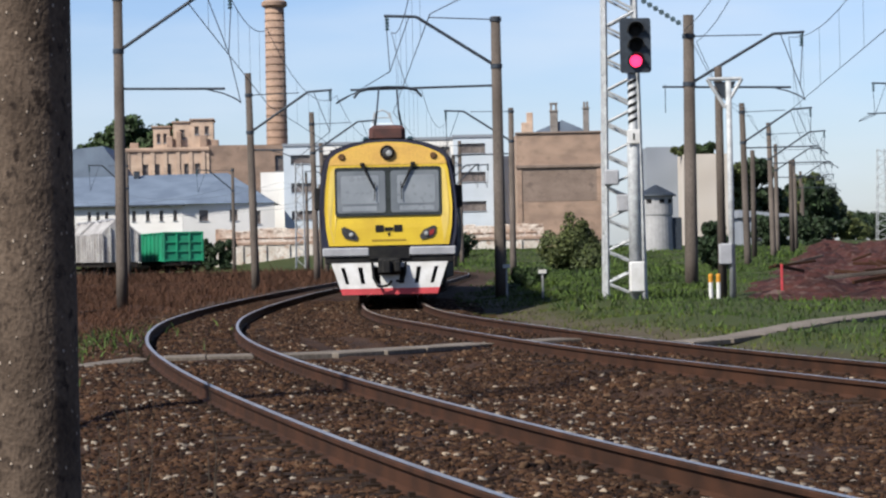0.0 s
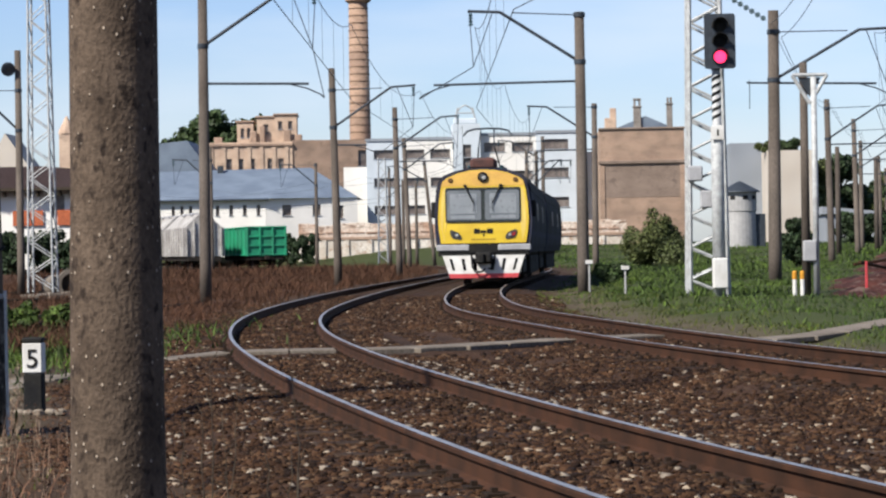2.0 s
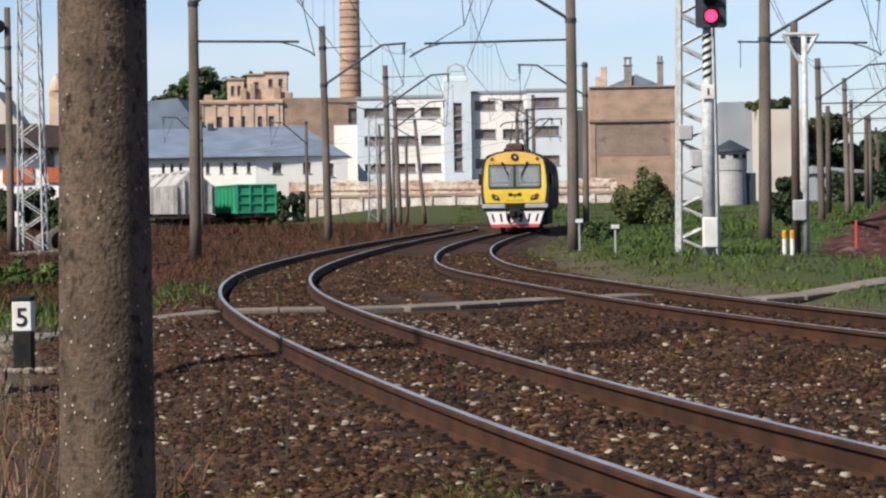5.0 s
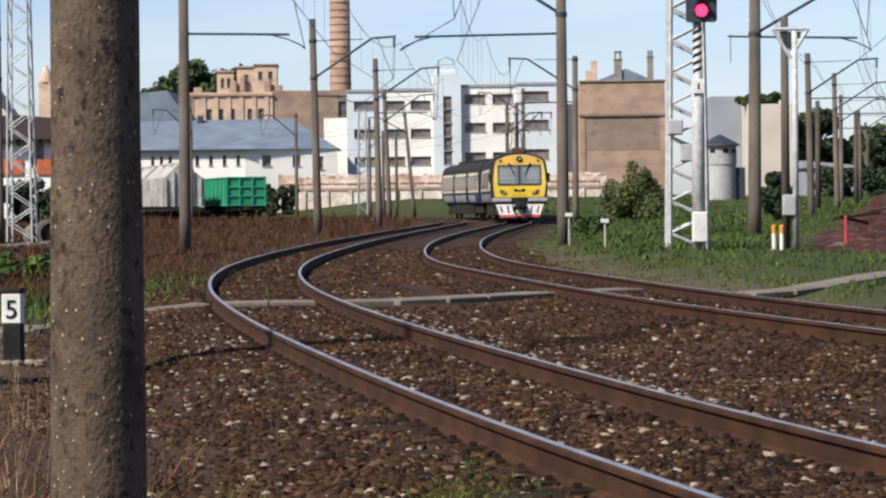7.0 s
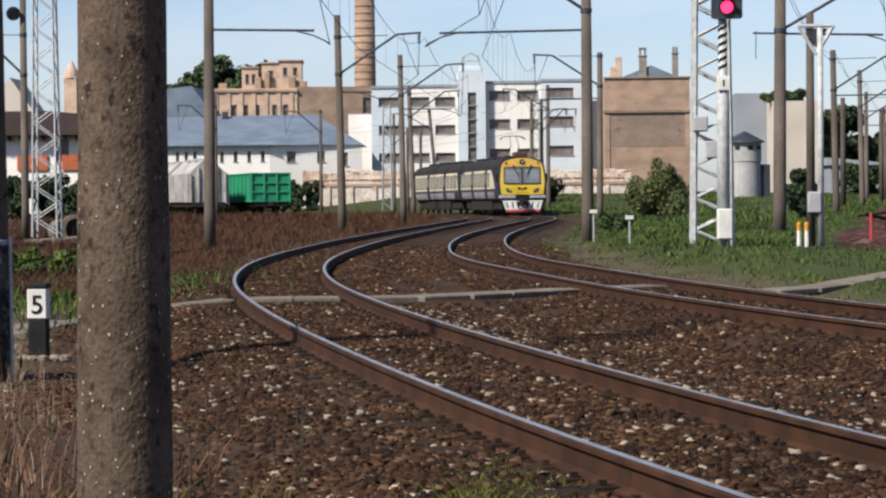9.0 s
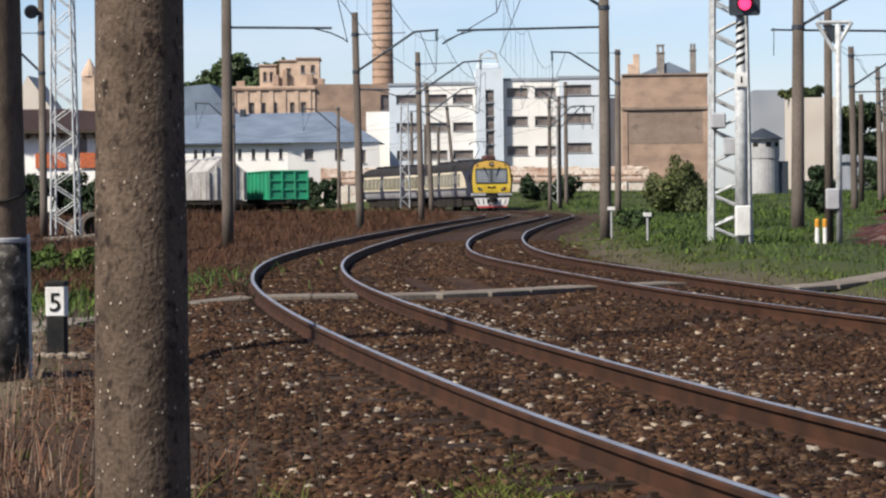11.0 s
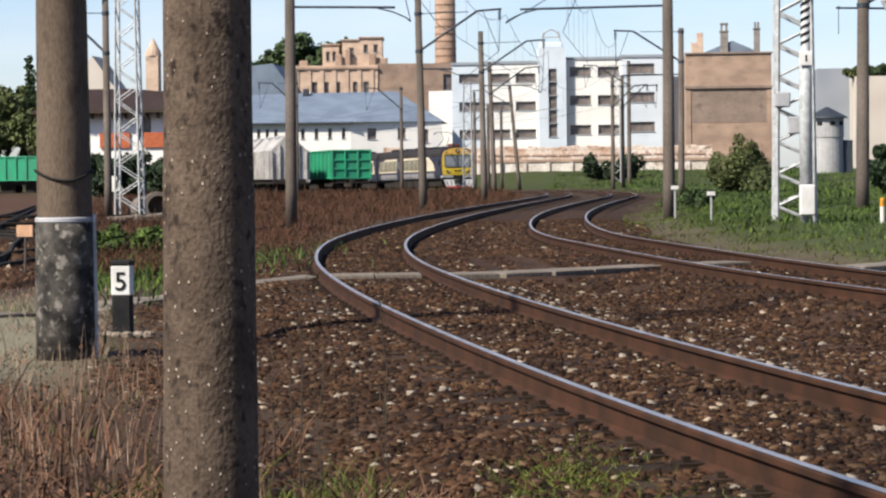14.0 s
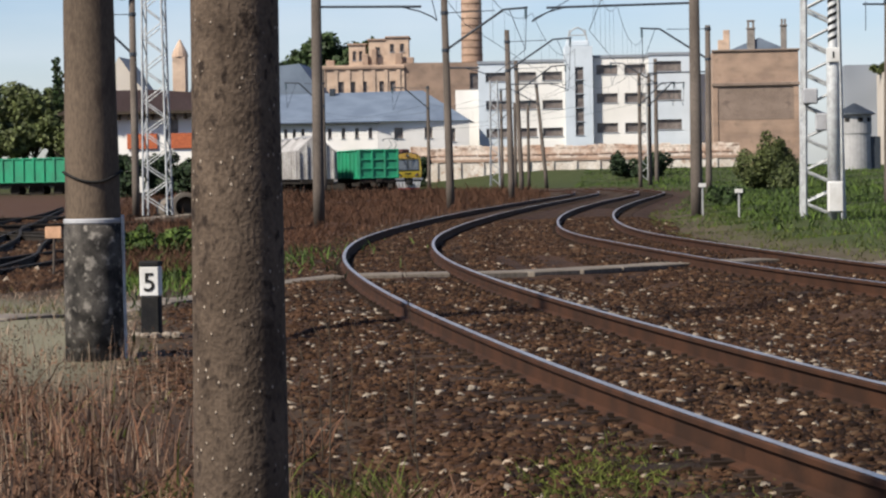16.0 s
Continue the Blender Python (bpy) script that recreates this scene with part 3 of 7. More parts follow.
def make_ground():
    def axis(stops):
        out = []
        for a, b, step in stops:
            out += list(np.arange(a, b, step))
        return np.array(out)
    ys = np.r_[axis([(-400, -40, 60), (-40, 4, 4), (4, 40, 0.4), (40, 110, 0.9), (110, 320, 4), (320, 800, 40), (800, 4600, 300)]), 4600]
    xs = np.r_[axis([(-2400, -300, 200), (-300, -60, 20), (-60, -20, 2), (-20, 22, 0.45), (22, 70, 2), (70, 300, 20), (300, 2400, 200)]), 2400]
    gx, gy = np.meshgrid(xs, ys)
    z = np.maximum(land(gx, gy), bed(gx, gy) - 0.07)
    nx = len(xs)
    verts = np.c_[gx.ravel(), gy.ravel(), z.ravel()]
    i = np.arange(len(ys) - 1)[:, None] * nx + np.arange(nx - 1)[None]
    faces = np.stack([i, i + 1, i + nx + 1, i + nx], -1).reshape(-1, 4)
    me = quad_mesh("ground", verts.tolist(), faces.tolist(), M_GROUND, True)
    oa, ob = side_offset(LINE_A, gx, gy), side_offset(LINE_B, gx, gy)
    green = np.clip((ob - 3.1) / 1.2, 0, 1) * np.clip((gy - 26) / 8, 0, 1)
    green = np.maximum(green, np.clip((-oa - 5.0) / 2.0, 0, 1) * np.clip((8.6 + oa) / 1.5, 0, 1) * np.clip((gx + 0.236 * gy) / 0.9, 0, 1) * np.clip((gy - 28) / 6, 0, 1) * np.clip((70 - gy) / 10, 0, 1) * 0.8)
    green = np.maximum(green, np.clip((gy - 205) / 30, 0, 1) * 0.85)
    red = np.clip((-oa - 2.4) / 1.5, 0, 1) * np.clip((gy - 38) / 6, 0, 1) * np.clip((215 - gy) / 25, 0, 1) * (green < 0.3) * (1 - np.clip((-oa - 8) / 2, 0, 1) * np.clip((110 - gy) / 15, 0, 1))
    red = np.maximum(red, 0.5 * np.clip((-oa - 2.9) / 0.8, 0, 1) * np.clip((20 - gy) / 4, 0, 1))
    tan = np.clip((-oa - 3.4) / 0.9, 0, 1) * np.clip((gy - 17) / 4, 0, 1) * np.clip((36 - gy) / 5, 0, 1)
    tan = np.maximum(tan, np.clip((ob - 8) / 2, 0, 1) * np.clip((45 - gy) / 6, 0, 1))
    tan = np.maximum(tan, 0.35 * np.clip((ob - 2.2) / 0.6, 0, 1) * np.clip((4.4 - ob) / 1.0, 0, 1) * np.clip((gy - 30) / 8, 0, 1) * np.clip((110 - gy) / 20, 0, 1))
    cover = np.stack([green, red, tan, np.ones_like(red)], -1).reshape(-1, 4)
    at = me.color_attributes.new("cover", "FLOAT_COLOR", "POINT")
    at.data.foreach_set("color", cover.ravel())
    solid("ground", me, M_GROUND, "earth ground with grass, dry growth and gravel beside railway tracks", "ground", kind="structure")


make_ground()

OFFS = (-3.3, -2.6, -2.3, -2.1, -1.9, -1.5, -1.1, -0.9, -0.7, -0.4, 0, 0.4, 0.7, 0.9, 1.1, 1.5, 1.9, 2.1, 2.3, 2.6, 3.3)


def sweep(line, s_of, s0, s1, offsets, heights, step=0.5):
    """Verts and faces of a strip that follows a track."""
    v, f, n = [], [], len(offsets)
    count = int((s1 - s0) / step) + 1
    for k in range(count):
        x, y, a = on_line(line, s_of, s0 + k * step)
        c, s = math.cos(a), math.sin(a)
        h = float(track_height(y))
        for o, z in zip(offsets, heights):
            v.append((x + o * c, y + o * s, h + z))
    for k in range(count - 1):
        for i in range(n - 1):
            f.append((k * n + i, k * n + i + 1, k * n + n + i + 1, k * n + n + i))
    return v, f


RAIL_X = [-0.075, 0.075, 0.075, 0.012, 0.012, 0.036, 0.036, 0.026, -0.026, -0.036, -0.036, -0.012, -0.012, -0.075, -0.075]
RAIL_Z = [-0.18, -0.18, -0.165, -0.145, -0.045, -0.035, -0.008, 0.0, 0.0, -0.008, -0.035, -0.045, -0.145, -0.165, -0.18]


def make_track(name, line, s_of, end):
    s0 = float(np.interp(-28, line[:, 1], s_of))
    s1 = float(np.interp(end, line[:, 1], s_of))
    track = thing(name, Matrix(), "pair of rusty rails with polished heads on brown ballast", "railway track", kind="structure")
    v, f = sweep(line, s_of, s0, s1, OFFS, [0] * len(OFFS))
    v = np.array(v)
    v[:, 2] = bed(v[:, 0], v[:, 1]) + np.random.default_rng(3).normal(-0.008, 0.008, len(v))
    part("ballast_bed", quad_mesh("ballast_bed", v.tolist(), f, M_BALLAST, True), M_BALLAST, track, "dark brown crushed stone")
    for side in (-0.795, 0.795):
        body = Build().add(*sweep(line, s_of, s0, s1, [side + x for x in RAIL_X], RAIL_Z))
        rail = part("rail", body, M_RAIL_RUST, track, "rusty steel rail")
        head = Build().add(*sweep(line, s_of, s0, s1, [side - 0.026, side + 0.026], [0.0035, 0.0035]))
        part("running_surface", head, M_RAIL_TOP, rail, "bright worn rail head")
    return track, s0


TRACK_ONE, START_A = make_track("railway_track", LINE_A, S_A, 325)
TRACK_TWO, START_B = make_track("railway_track", LINE_B, S_B, 325)


# ---- train ----
BODY = [(-1.60, 1.20), (-1.70, 1.5), (-1.74, 2.2), (-1.74, 2.7), (-1.70, 3.3), (-1.60, 3.78), (-1.40, 4.05), (-0.95, 4.22), (-0.45, 4.31), (0, 4.33)]
BODY = [(x * 1.04, z) for x, z in BODY]
BODY = BODY + [(-x, z) for x, z in BODY[-2::-1]]


def band(y0, y1, z0, z1, out=0.012, sides=(-1, 1)):
    """A panel that hugs the right or left side of the coach body."""
    b = Build()
    zs = np.linspace(z0, z1, 6)
    px = [-p[0] for p in BODY[:6]]
    pz = [p[1] for p in BODY[:6]]
    for sgn in sides:
        xs = np.interp(zs, pz, px) + out
        v = [(sgn * x, y, z) for y in (y0, y1) for x, z in zip(xs, zs)]
        n = len(zs)
        fs = [(i, i + 1, n + i + 1, n + i) if sgn < 0 else (i, n + i, n + i + 1, i + 1) for i in range(n - 1)]
        b.add(v, fs)
    return b


def slanted(y0, y1, z0, z1, slope, out, sd):
    """A side band whose ends lean inward towards the top."""
    b = band(y0, y1, z0, z1, out, sd)
    b.v = [(x, y + (slope if y < 0 else -slope) * ((z - z0) / (z1 - z0)) ** 2, z) for x, y, z in b.v]
    return b


def bogie(b, y):
    b.box(-1.4, -1.05, y - 1.95, y + 1.95, 0.38, 0.98, 0.08).box(1.05, 1.4, y - 1.95, y + 1.95, 0.38, 0.98, 0.08)
    b.box(-1.1, 1.1, y - 0.3, y + 0.3, 0.5, 0.9)
    return b


REAR = 11.7


def make_coach(label, cab):
    car = thing("train_carriage", Matrix(), label, "train carriage", "electric train")
    y0 = -9.55 if cab else -9.75
    body = part("body", Build().prism(BODY, y0, REAR), M_NAVY, car, "navy blue coach side")
    roof_line = [p for p in BODY if p[1] > 3.55]
    part("roof", Build().prism([(-1.765, 3.44)] + [(x * 1.012, z + 0.015) for x, z in roof_line] + [(1.765, 3.44)], y0 + 0.03, REAR - 0.03), M_COACH_ROOF, car, "sooty dark grey roof")
    for sd in ((-1,), (1,)):
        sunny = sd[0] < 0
        # The side away from the sun has its shade painted into the colours.
        part("cream_band", slanted(y0 + (1.5 if cab else 0.5), REAR - 0.4, 1.98, 3.42, 2.4 if cab else 0.5, 0.012, sd), M_CREAM if sunny else M_SHADED_SIDE, car, "cream band along the side" if sunny else "cream band painted dark on the shaded side")
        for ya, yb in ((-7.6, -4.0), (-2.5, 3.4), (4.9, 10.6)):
            part("grey_skirt", band(ya, yb, 1.28, 1.78, 0.014, sd), M_SKIRT if sunny else M_SHADED_SIDE, car, "grey lower panel")
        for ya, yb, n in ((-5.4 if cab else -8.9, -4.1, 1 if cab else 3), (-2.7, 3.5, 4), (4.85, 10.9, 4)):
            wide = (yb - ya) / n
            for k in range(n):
                part("side_window", band(ya + k * wide + 0.04, ya + (k + 1) * wide - 0.04, 2.13, 3.24, 0.022, sd), M_OLIVE_GLASS if sunny else M_SHADED_SIDE, car, "wide window with olive tint" if sunny else "wide window darkened for shade")
        for y in (-3.95, 3.6):
            d = part("sliding_door", band(y, y + 1.15, 1.25, 3.5, 0.03, sd), M_NAVY, car, "dark double door")
            part("door_window", band(y + 0.2, y + 0.95, 2.4, 3.1, 0.036, sd), M_LENS, d)
        for y in (-7.9, 10.9):
            part("drain_pipe", band(y, y + 0.09, 1.25, 3.6, 0.05, sd), M_UNDER, car)
    under = Build().box(-1.4, 1.4, y0 + 0.4, REAR - 0.2, 0.95, 1.2)
    for y in (-4.4, -2.1, 0.2, 2.5, 4.6):
        under.box(-1.55, 1.55, y, y + 2.0, 0.34, 1.1, 0.05)
    part("underframe", under, M_UNDER, car, "black grimy underframe with equipment boxes")
    for y in (-6.65, 8.6):
        bg = part("bogie", bogie(Build(), y), M_UNDER, car)
        for dy in (-1.3, 1.3):
            w = Build()
            for sx in (-1, 1):
                w.rod((sx * 0.72, y + dy, 0.475), (sx * 0.86, y + dy, 0.475), 0.475, seg=20)
            w.rod((-0.8, y + dy, 0.475), (0.8, y + dy, 0.475), 0.08)
            part("wheelset", w, M_UNDER, bg)
    for y in (-4.5, -1.5, 1.5, 4.5, 7.0, 9.4):
        part("roof_vent", Build().box(-0.55, 0.55, y, y + 1.3, 4.25, 4.52, 0.08), M_COACH_ROOF, car)
    if not cab:
        part("gangway", Build().box(-0.7, 0.7, -10.05, -9.7, 1.2, 3.5, 0.05), M_BLACK, car)
    part("rear_gangway", Build().box(-0.7, 0.7, REAR - 0.05, REAR + 0.3, 1.2, 3.5, 0.05), M_BLACK, car)
    return car


def tilt(z):
    """How far the cab front leans back at a height."""
    return -9.80 + max(0.0, z - 2.25) * 0.085


def plate(b, outline, lift=0.0, depth=0.03):
    """A plate on the leaning cab front."""
    n = len(outline)
    v = [(x, tilt(z) - lift, z) for x, z in outline] + [(x, tilt(z) - lift + depth, z) for x, z in outline]
    fs = [tuple(range(n)), tuple(range(2 * n - 1, n - 1, -1))] + [(i, n + i, n + (i + 1) % n, (i + 1) % n) for i in range(n)]
    return b.add(v, fs)


def rounded(x0, x1, z0, z1, r=0.08):
    out = []
    for cx, cz, a0 in ((x1 - r, z0 + r, -90), (x1 - r, z1 - r, 0), (x0 + r, z1 - r, 90), (x0 + r, z0 + r, 180)):
        for k in range(4):
            t = radians(a0 + 30 * k)
            out.append((cx + r * math.cos(t), cz + r * math.sin(t)))
    return out


def make_cab(car):
    """The driver's end of the carriage, which looks back along the line."""
    shell = [(-1.60, 1.42), (-1.69, 1.8), (-1.72, 2.3), (-1.70, 2.8), (-1.63, 3.4), (-1.53, 3.8), (-1.38, 3.98), (-0.95, 4.18), (-0.45, 4.29), (0, 4.32)]
    shell = [(x * 1.04, z) for x, z in shell]
    shell = shell + [(-x, z) for x, z in shell[-2::-1]]
    nav = Build()
    n = len(shell)
    nav.add([(x, tilt(z) + 0.02, z) for x, z in shell] + [(x * 1.012, -9.5, z) for x, z in shell], [tuple(range(n))] + [(i, n + i, n + (i + 1) % n, (i + 1) % n) for i in range(n)])
    cab = part("cab_front", nav, M_NAVY, car, "dark edge of the cab front")
    inner = [(-1.50, 1.55), (-1.57, 2.0), (-1.60, 2.5), (-1.57, 3.0), (-1.51, 3.5), (-1.43, 3.82), (-1.28, 3.96), (-0.9, 4.13), (-0.45, 4.235), (0, 4.26)]
    inner = [(x * 1.045, z) for x, z in inner]
    inner = inner + [(-x, z) for x, z in inner[-2::-1]]
    part("front_panel", plate(Build(), inner, 0.03, 0.05), M_YELLOW, cab, "bright yellow front panel")
    for sx in (-1, 1):
        strip = [(sx * 1.44, 1.6), (sx * 1.56, 2.1), (sx * 1.585, 2.55), (sx * 1.555, 3.0), (sx * 1.50, 3.5), (sx * 1.37, 3.62), (sx * 1.37, 2.25)]
        part("corner_strip", plate(Build(), strip[::-1] if sx < 0 else strip, 0.036, 0.03), M_PALE_YELLOW, cab, "pale yellow corner")
    brow = [(-1.545, 3.66), (-1.50, 3.80), (-1.33, 3.945), (-0.94, 4.11), (-0.47, 4.215), (0, 4.24)]
    brow = brow + [(-x, z) for x, z in brow[-2::-1]]
    part("brow_panel", plate(Build(), brow, 0.040, 0.03), M_BROW, cab, "faded orange-yellow panel over the windscreen")
    part("window_surround", plate(Build(), rounded(-1.39, 1.39, 2.32, 3.60, 0.07), 0.055, 0.03), M_SURROUND, cab, "dark rubber window surround")
    for sx in (-1, 1):
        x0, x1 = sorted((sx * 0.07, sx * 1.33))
        part("windscreen", plate(Build(), rounded(x0, x1, 2.40, 3.50, 0.07), 0.07, 0.02), M_GLASS, cab, "windscreen pane, painted grey for reflected sky")
        # Pale plates on the pane paint in its reflections and light lower part.
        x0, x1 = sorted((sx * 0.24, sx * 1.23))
        part("pale_panel", plate(Build(), rounded(x0, x1, 2.64, 3.38, 0.05), 0.076, 0.02), M_PANE_SHEEN, cab, "pale panel laid on the pane as its reflection")
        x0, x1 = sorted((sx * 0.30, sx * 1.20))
        part("pale_strip", plate(Build(), rounded(x0, x1, 2.45, 2.58, 0.03), 0.076, 0.02), M_PANE_SHEEN, cab)
        wip = Build().rod((sx * 0.66, tilt(3.66) - 0.12, 3.68), (sx * 0.36, tilt(3.0) - 0.13, 3.04), 0.034, 0.022).rod((sx * 0.34, tilt(3.2) - 0.13, 3.2), (sx * 0.35, tilt(2.7) - 0.13, 2.74), 0.012).box(sx * 0.66 - 0.06, sx * 0.66 + 0.06, tilt(3.68) - 0.16, tilt(3.68) - 0.02, 3.63, 3.72, 0.02)
        part("wiper", wip, M_BLACK, cab)
        b = Build().lathe([(0.09, 0.06), (0.09, -0.02), (0.07, -0.04)], (sx * 1.2, tilt(3.88) - 0.05, 3.88), 18, "y")
        part("marker_lamp", b, M_AMBER, cab, "small round amber lamp")
        q = [(sx * 0.80, 1.78), (sx * 0.84, 1.68), (sx * 1.14, 1.74), (sx * 1.22, 1.86), (sx * 1.24, 2.02), (sx * 1.16, 2.05), (sx * 0.90, 1.93)]
        cl = part("light_cluster", plate(Build(), q if sx > 0 else q[::-1], 0.06, 0.04), M_LENS, cab, "slanted dark light cluster")
        q = [(sx * 1.04, 1.78), (sx * 1.16, 1.82), (sx * 1.2, 1.96), (sx * 1.06, 1.92)]
        part("tail_lens", plate(Build(), q if sx > 0 else q[::-1], 0.075, 0.03), M_RED_LENS if sx > 0 else M_LENS, cl, "unlit red lens" if sx > 0 else "dark lens")
        part("lamp_bulb", Build().lathe([(0.06, 0.02), (0.05, -0.02), (0.01, -0.03)], (sx * 0.98, tilt(1.84) - 0.09, 1.84), 12, "y"), M_LAMP_SPOT, cl, "small bright glint painted on the headlamp lens")
        m = Build().box(sx * 1.82 - 0.12, sx * 1.82 + 0.12, -9.5, -9.35, 2.5, 3.1, 0.04).rod((sx * 1.7, -9.42, 3.0), (sx * 1.82, -9.42, 3.0), 0.02)
        part("rear_mirror", m, M_BLACK, cab)
    lamp = part("headlamp", Build().lathe([(0.19, 0.1), (0.19, -0.05), (0.165, -0.08), (0.15, -0.05)], (0, tilt(3.98) - 0.05, 3.98), 24, "y"), M_UNDER, cab, "round headlamp, unlit")
    part("lens", Build().lathe([(0.15, 0.0), (0.11, -0.03), (0.05, -0.045)], (0, tilt(3.98) - 0.085, 3.98), 20, "y"), M_LENS, lamp)
    # An offset pale disc paints a bright glint on the unlit lens.
    part("glint", Build().lathe([(0.08, 0.0), (0.06, -0.02), (0.01, -0.03)], (0.05, tilt(3.98) - 0.13, 3.95), 14, "y"), M_LAMP_SPOT, lamp, "bright glint painted on the headlamp lens")
    emblem = Build()
    for x0, x1, z0, z1 in ((-0.35, -0.13, 1.90, 2.08), (-0.11, 0.11, 1.92, 2.02), (0.13, 0.35, 1.90, 2.08)):
        plate(emblem, rounded(x0, x1, z0, z1, 0.02), 0.045, 0.02)
    plate(emblem, [(-0.05, 1.88), (0.0, 1.77), (0.05, 1.88)], 0.045, 0.02)
    part("emblem", emblem, M_BLACK, cab, "dark winged emblem shape")
    part("caption_bar", plate(Build(), rounded(-0.45, 0.45, 1.66, 1.71, 0.02), 0.04, 0.02), M_CAPTION, cab)
    for x0, x1 in ((-1.74, -0.52), (0.52, 1.74)):
        part("bumper_bar", Build().box(x0, x1, -9.92, -9.5, 1.27, 1.50, 0.03), M_LIGHT_GREY, car, "light grey beam under the cab")
    part("buffer_beam", Build().box(-1.68, 1.68, -9.86, -9.4, 1.08, 1.27, 0.02).box(-0.54, 0.54, -9.9, -9.5, 1.2, 1.52), M_BLACK, car)
    c = Build().box(-0.3, 0.3, -10.25, -9.7, 0.78, 1.22, 0.06).box(-0.2, 0.05, -10.5, -10.2, 0.8, 1.18, 0.05).box(0.12, 0.3, -10.42, -10.2, 0.84, 1.14, 0.04)
    c.line([(-0.45, -9.95, 1.1), (-0.42, -10.1, 0.7), (-0.3, -10.12, 0.48), (-0.05, -10.1, 0.5), (0.05, -10.05, 0.62)], 0.035, 6)
    c.line([(0.42, -9.95, 1.1), (0.4, -10.1, 0.8), (0.3, -10.12, 0.6), (0.16, -10.1, 0.62)], 0.035, 6)
    part("coupler", c, M_BLACK, car, "black coupler with hanging hoses")
    # white plough with slots
    def plough(z):
        return np.interp(z, [0.27, 1.10], [1.24, 1.52])
    pl = Build()
    def bar(u0, u1, z0, z1):
        v = []
        for z in (z0, z1):
            y = -9.98 + (z - 0.27) * 0.12
            v += [(u0 * plough(z), y, z), (u1 * plough(z), y, z), (u1 * plough(z), y + 0.04, z), (u0 * plough(z), y + 0.04, z)]
        pl.add(v, [(3, 2, 1, 0), (4, 5, 6, 7), (0, 1, 5, 4), (1, 2, 6, 5), (2, 3, 7, 6), (3, 0, 4, 7)])
    bar(-1, 1, 0.43, 0.55)
    bar(-1, 1, 0.98, 1.10)
    edges = [-1.0, -0.86, -0.79, -0.56, -0.48, -0.28, -0.18, 0.18, 0.28, 0.48, 0.56, 0.79, 0.86, 1.0]
    for i in range(0, len(edges), 2):
        bar(edges[i], edges[i + 1], 0.55, 0.98)
    part("plough", pl, M_WHITE, car, "white slotted snow plough")
    pl = Build()
    bar(-1, 1, 0.27, 0.43)
    part("plough_edge", pl, M_RED, car, "red lower edge of the plough")
    part("backing", Build().box(-1.35, 1.35, -9.7, -9.5, 0.4, 1.1), M_BLACK, car)
    part("roof_gear", Build().box(-0.48, 0.48, -9.3, -7.9, 4.28, 4.72, 0.1), M_RUST_BOX, car, "red-brown roof box")
    pan = Build()
    pan.box(-0.7, 0.7, -6.4, -4.6, 4.36, 4.46)
    for sx in (-1, 1):
        pan.rod((sx * 0.45, -4.7, 4.45), (sx * 0.3, -6.4, 5.25), 0.03).rod((sx * 0.3, -6.4, 5.25), (sx * 0.25, -5.4, 5.95), 0.025)
        pan.line([(sx * 0.95, -5.4, 5.72), (sx * 0.8, -5.4, 5.9), (sx * 0.5, -5.4, 5.98), (0, -5.4, 6.0)], 0.03, 6)
        pan.line([(sx * 0.95, -5.1, 5.72), (sx * 0.8, -5.1, 5.9), (sx * 0.5, -5.1, 5.98), (0, -5.1, 6.0)], 0.03, 6)
    part("pantograph", pan, M_DARK_STEEL, car, "raised dark pantograph")
    for y in (-7.4, -3.9):
        for x in (-0.6, 0.6):
            part("roof_insulator", Build().lathe([(0.06, 4.26), (0.1, 4.36), (0.06, 4.4), (0.1, 4.44), (0.05, 4.5)], (x, y, 0), 10), M_INSULATOR, car)


TAIL_CAR = make_coach("yellow-fronted navy and cream electric train carriage, driver's cab end", True)
make_cab(TAIL_CAR)
MID_CAR = make_coach("navy and cream electric train carriage with olive windows", False)
CARS = [TAIL_CAR, MID_CAR]


def motions():
    s_start = float(np.interp(62.0, LINE_B[:, 1], S_B))
    times = [0.5 * k for k in range(33)]
    for i, car in enumerate(CARS):
        rows = []
        for t in times:
            gone = 12.7 * t
            mid = s_start + gone + 9.8 + 22.1 * i
            xa, ya, _ = on_line(LINE_B, S_B, mid - 6.65)
            xb, yb, _ = on_line(LINE_B, S_B, mid + 8.6)
            za, zb = float(track_height(ya)), float(track_height(yb))
            yaw = math.degrees(math.atan2(xa - xb, yb - ya))
            pitch = math.degrees(math.atan2(zb - za, 15.25))
            u = 6.65 / 15.25
            rows.append((t, pose(xa + (xb - xa) * u, ya + (yb - ya) * u, za + (zb - za) * u, pitch, 0, yaw)))
        walk(car, rows)


# ---- poles ----
def near_pole(x, y, z0, top, r0, r1, lean_x, label, surface):
    pole = thing("concrete_pole", pose(x, y, z0, 0, lean_x, 0), label, "utility pole", "concrete poles")
    prof = [(r0 + (r1 - r0) * k / 24, top * k / 24) for k in range(25)]
    rng = random.Random(5)
    prof = [(r + rng.uniform(-0.002, 0.002), h) for r, h in prof]
    part("shaft", Build().lathe(prof, (0, 0, 0), 40), surface, pole, "rough brown concrete", True)
    return pole


near_pole(-1.403, 8.0, -0.45, 8.0, 0.166, 0.11, 0.3, "weathered brown concrete pole with exposed stones, close by", M_CONCRETE_NEAR)


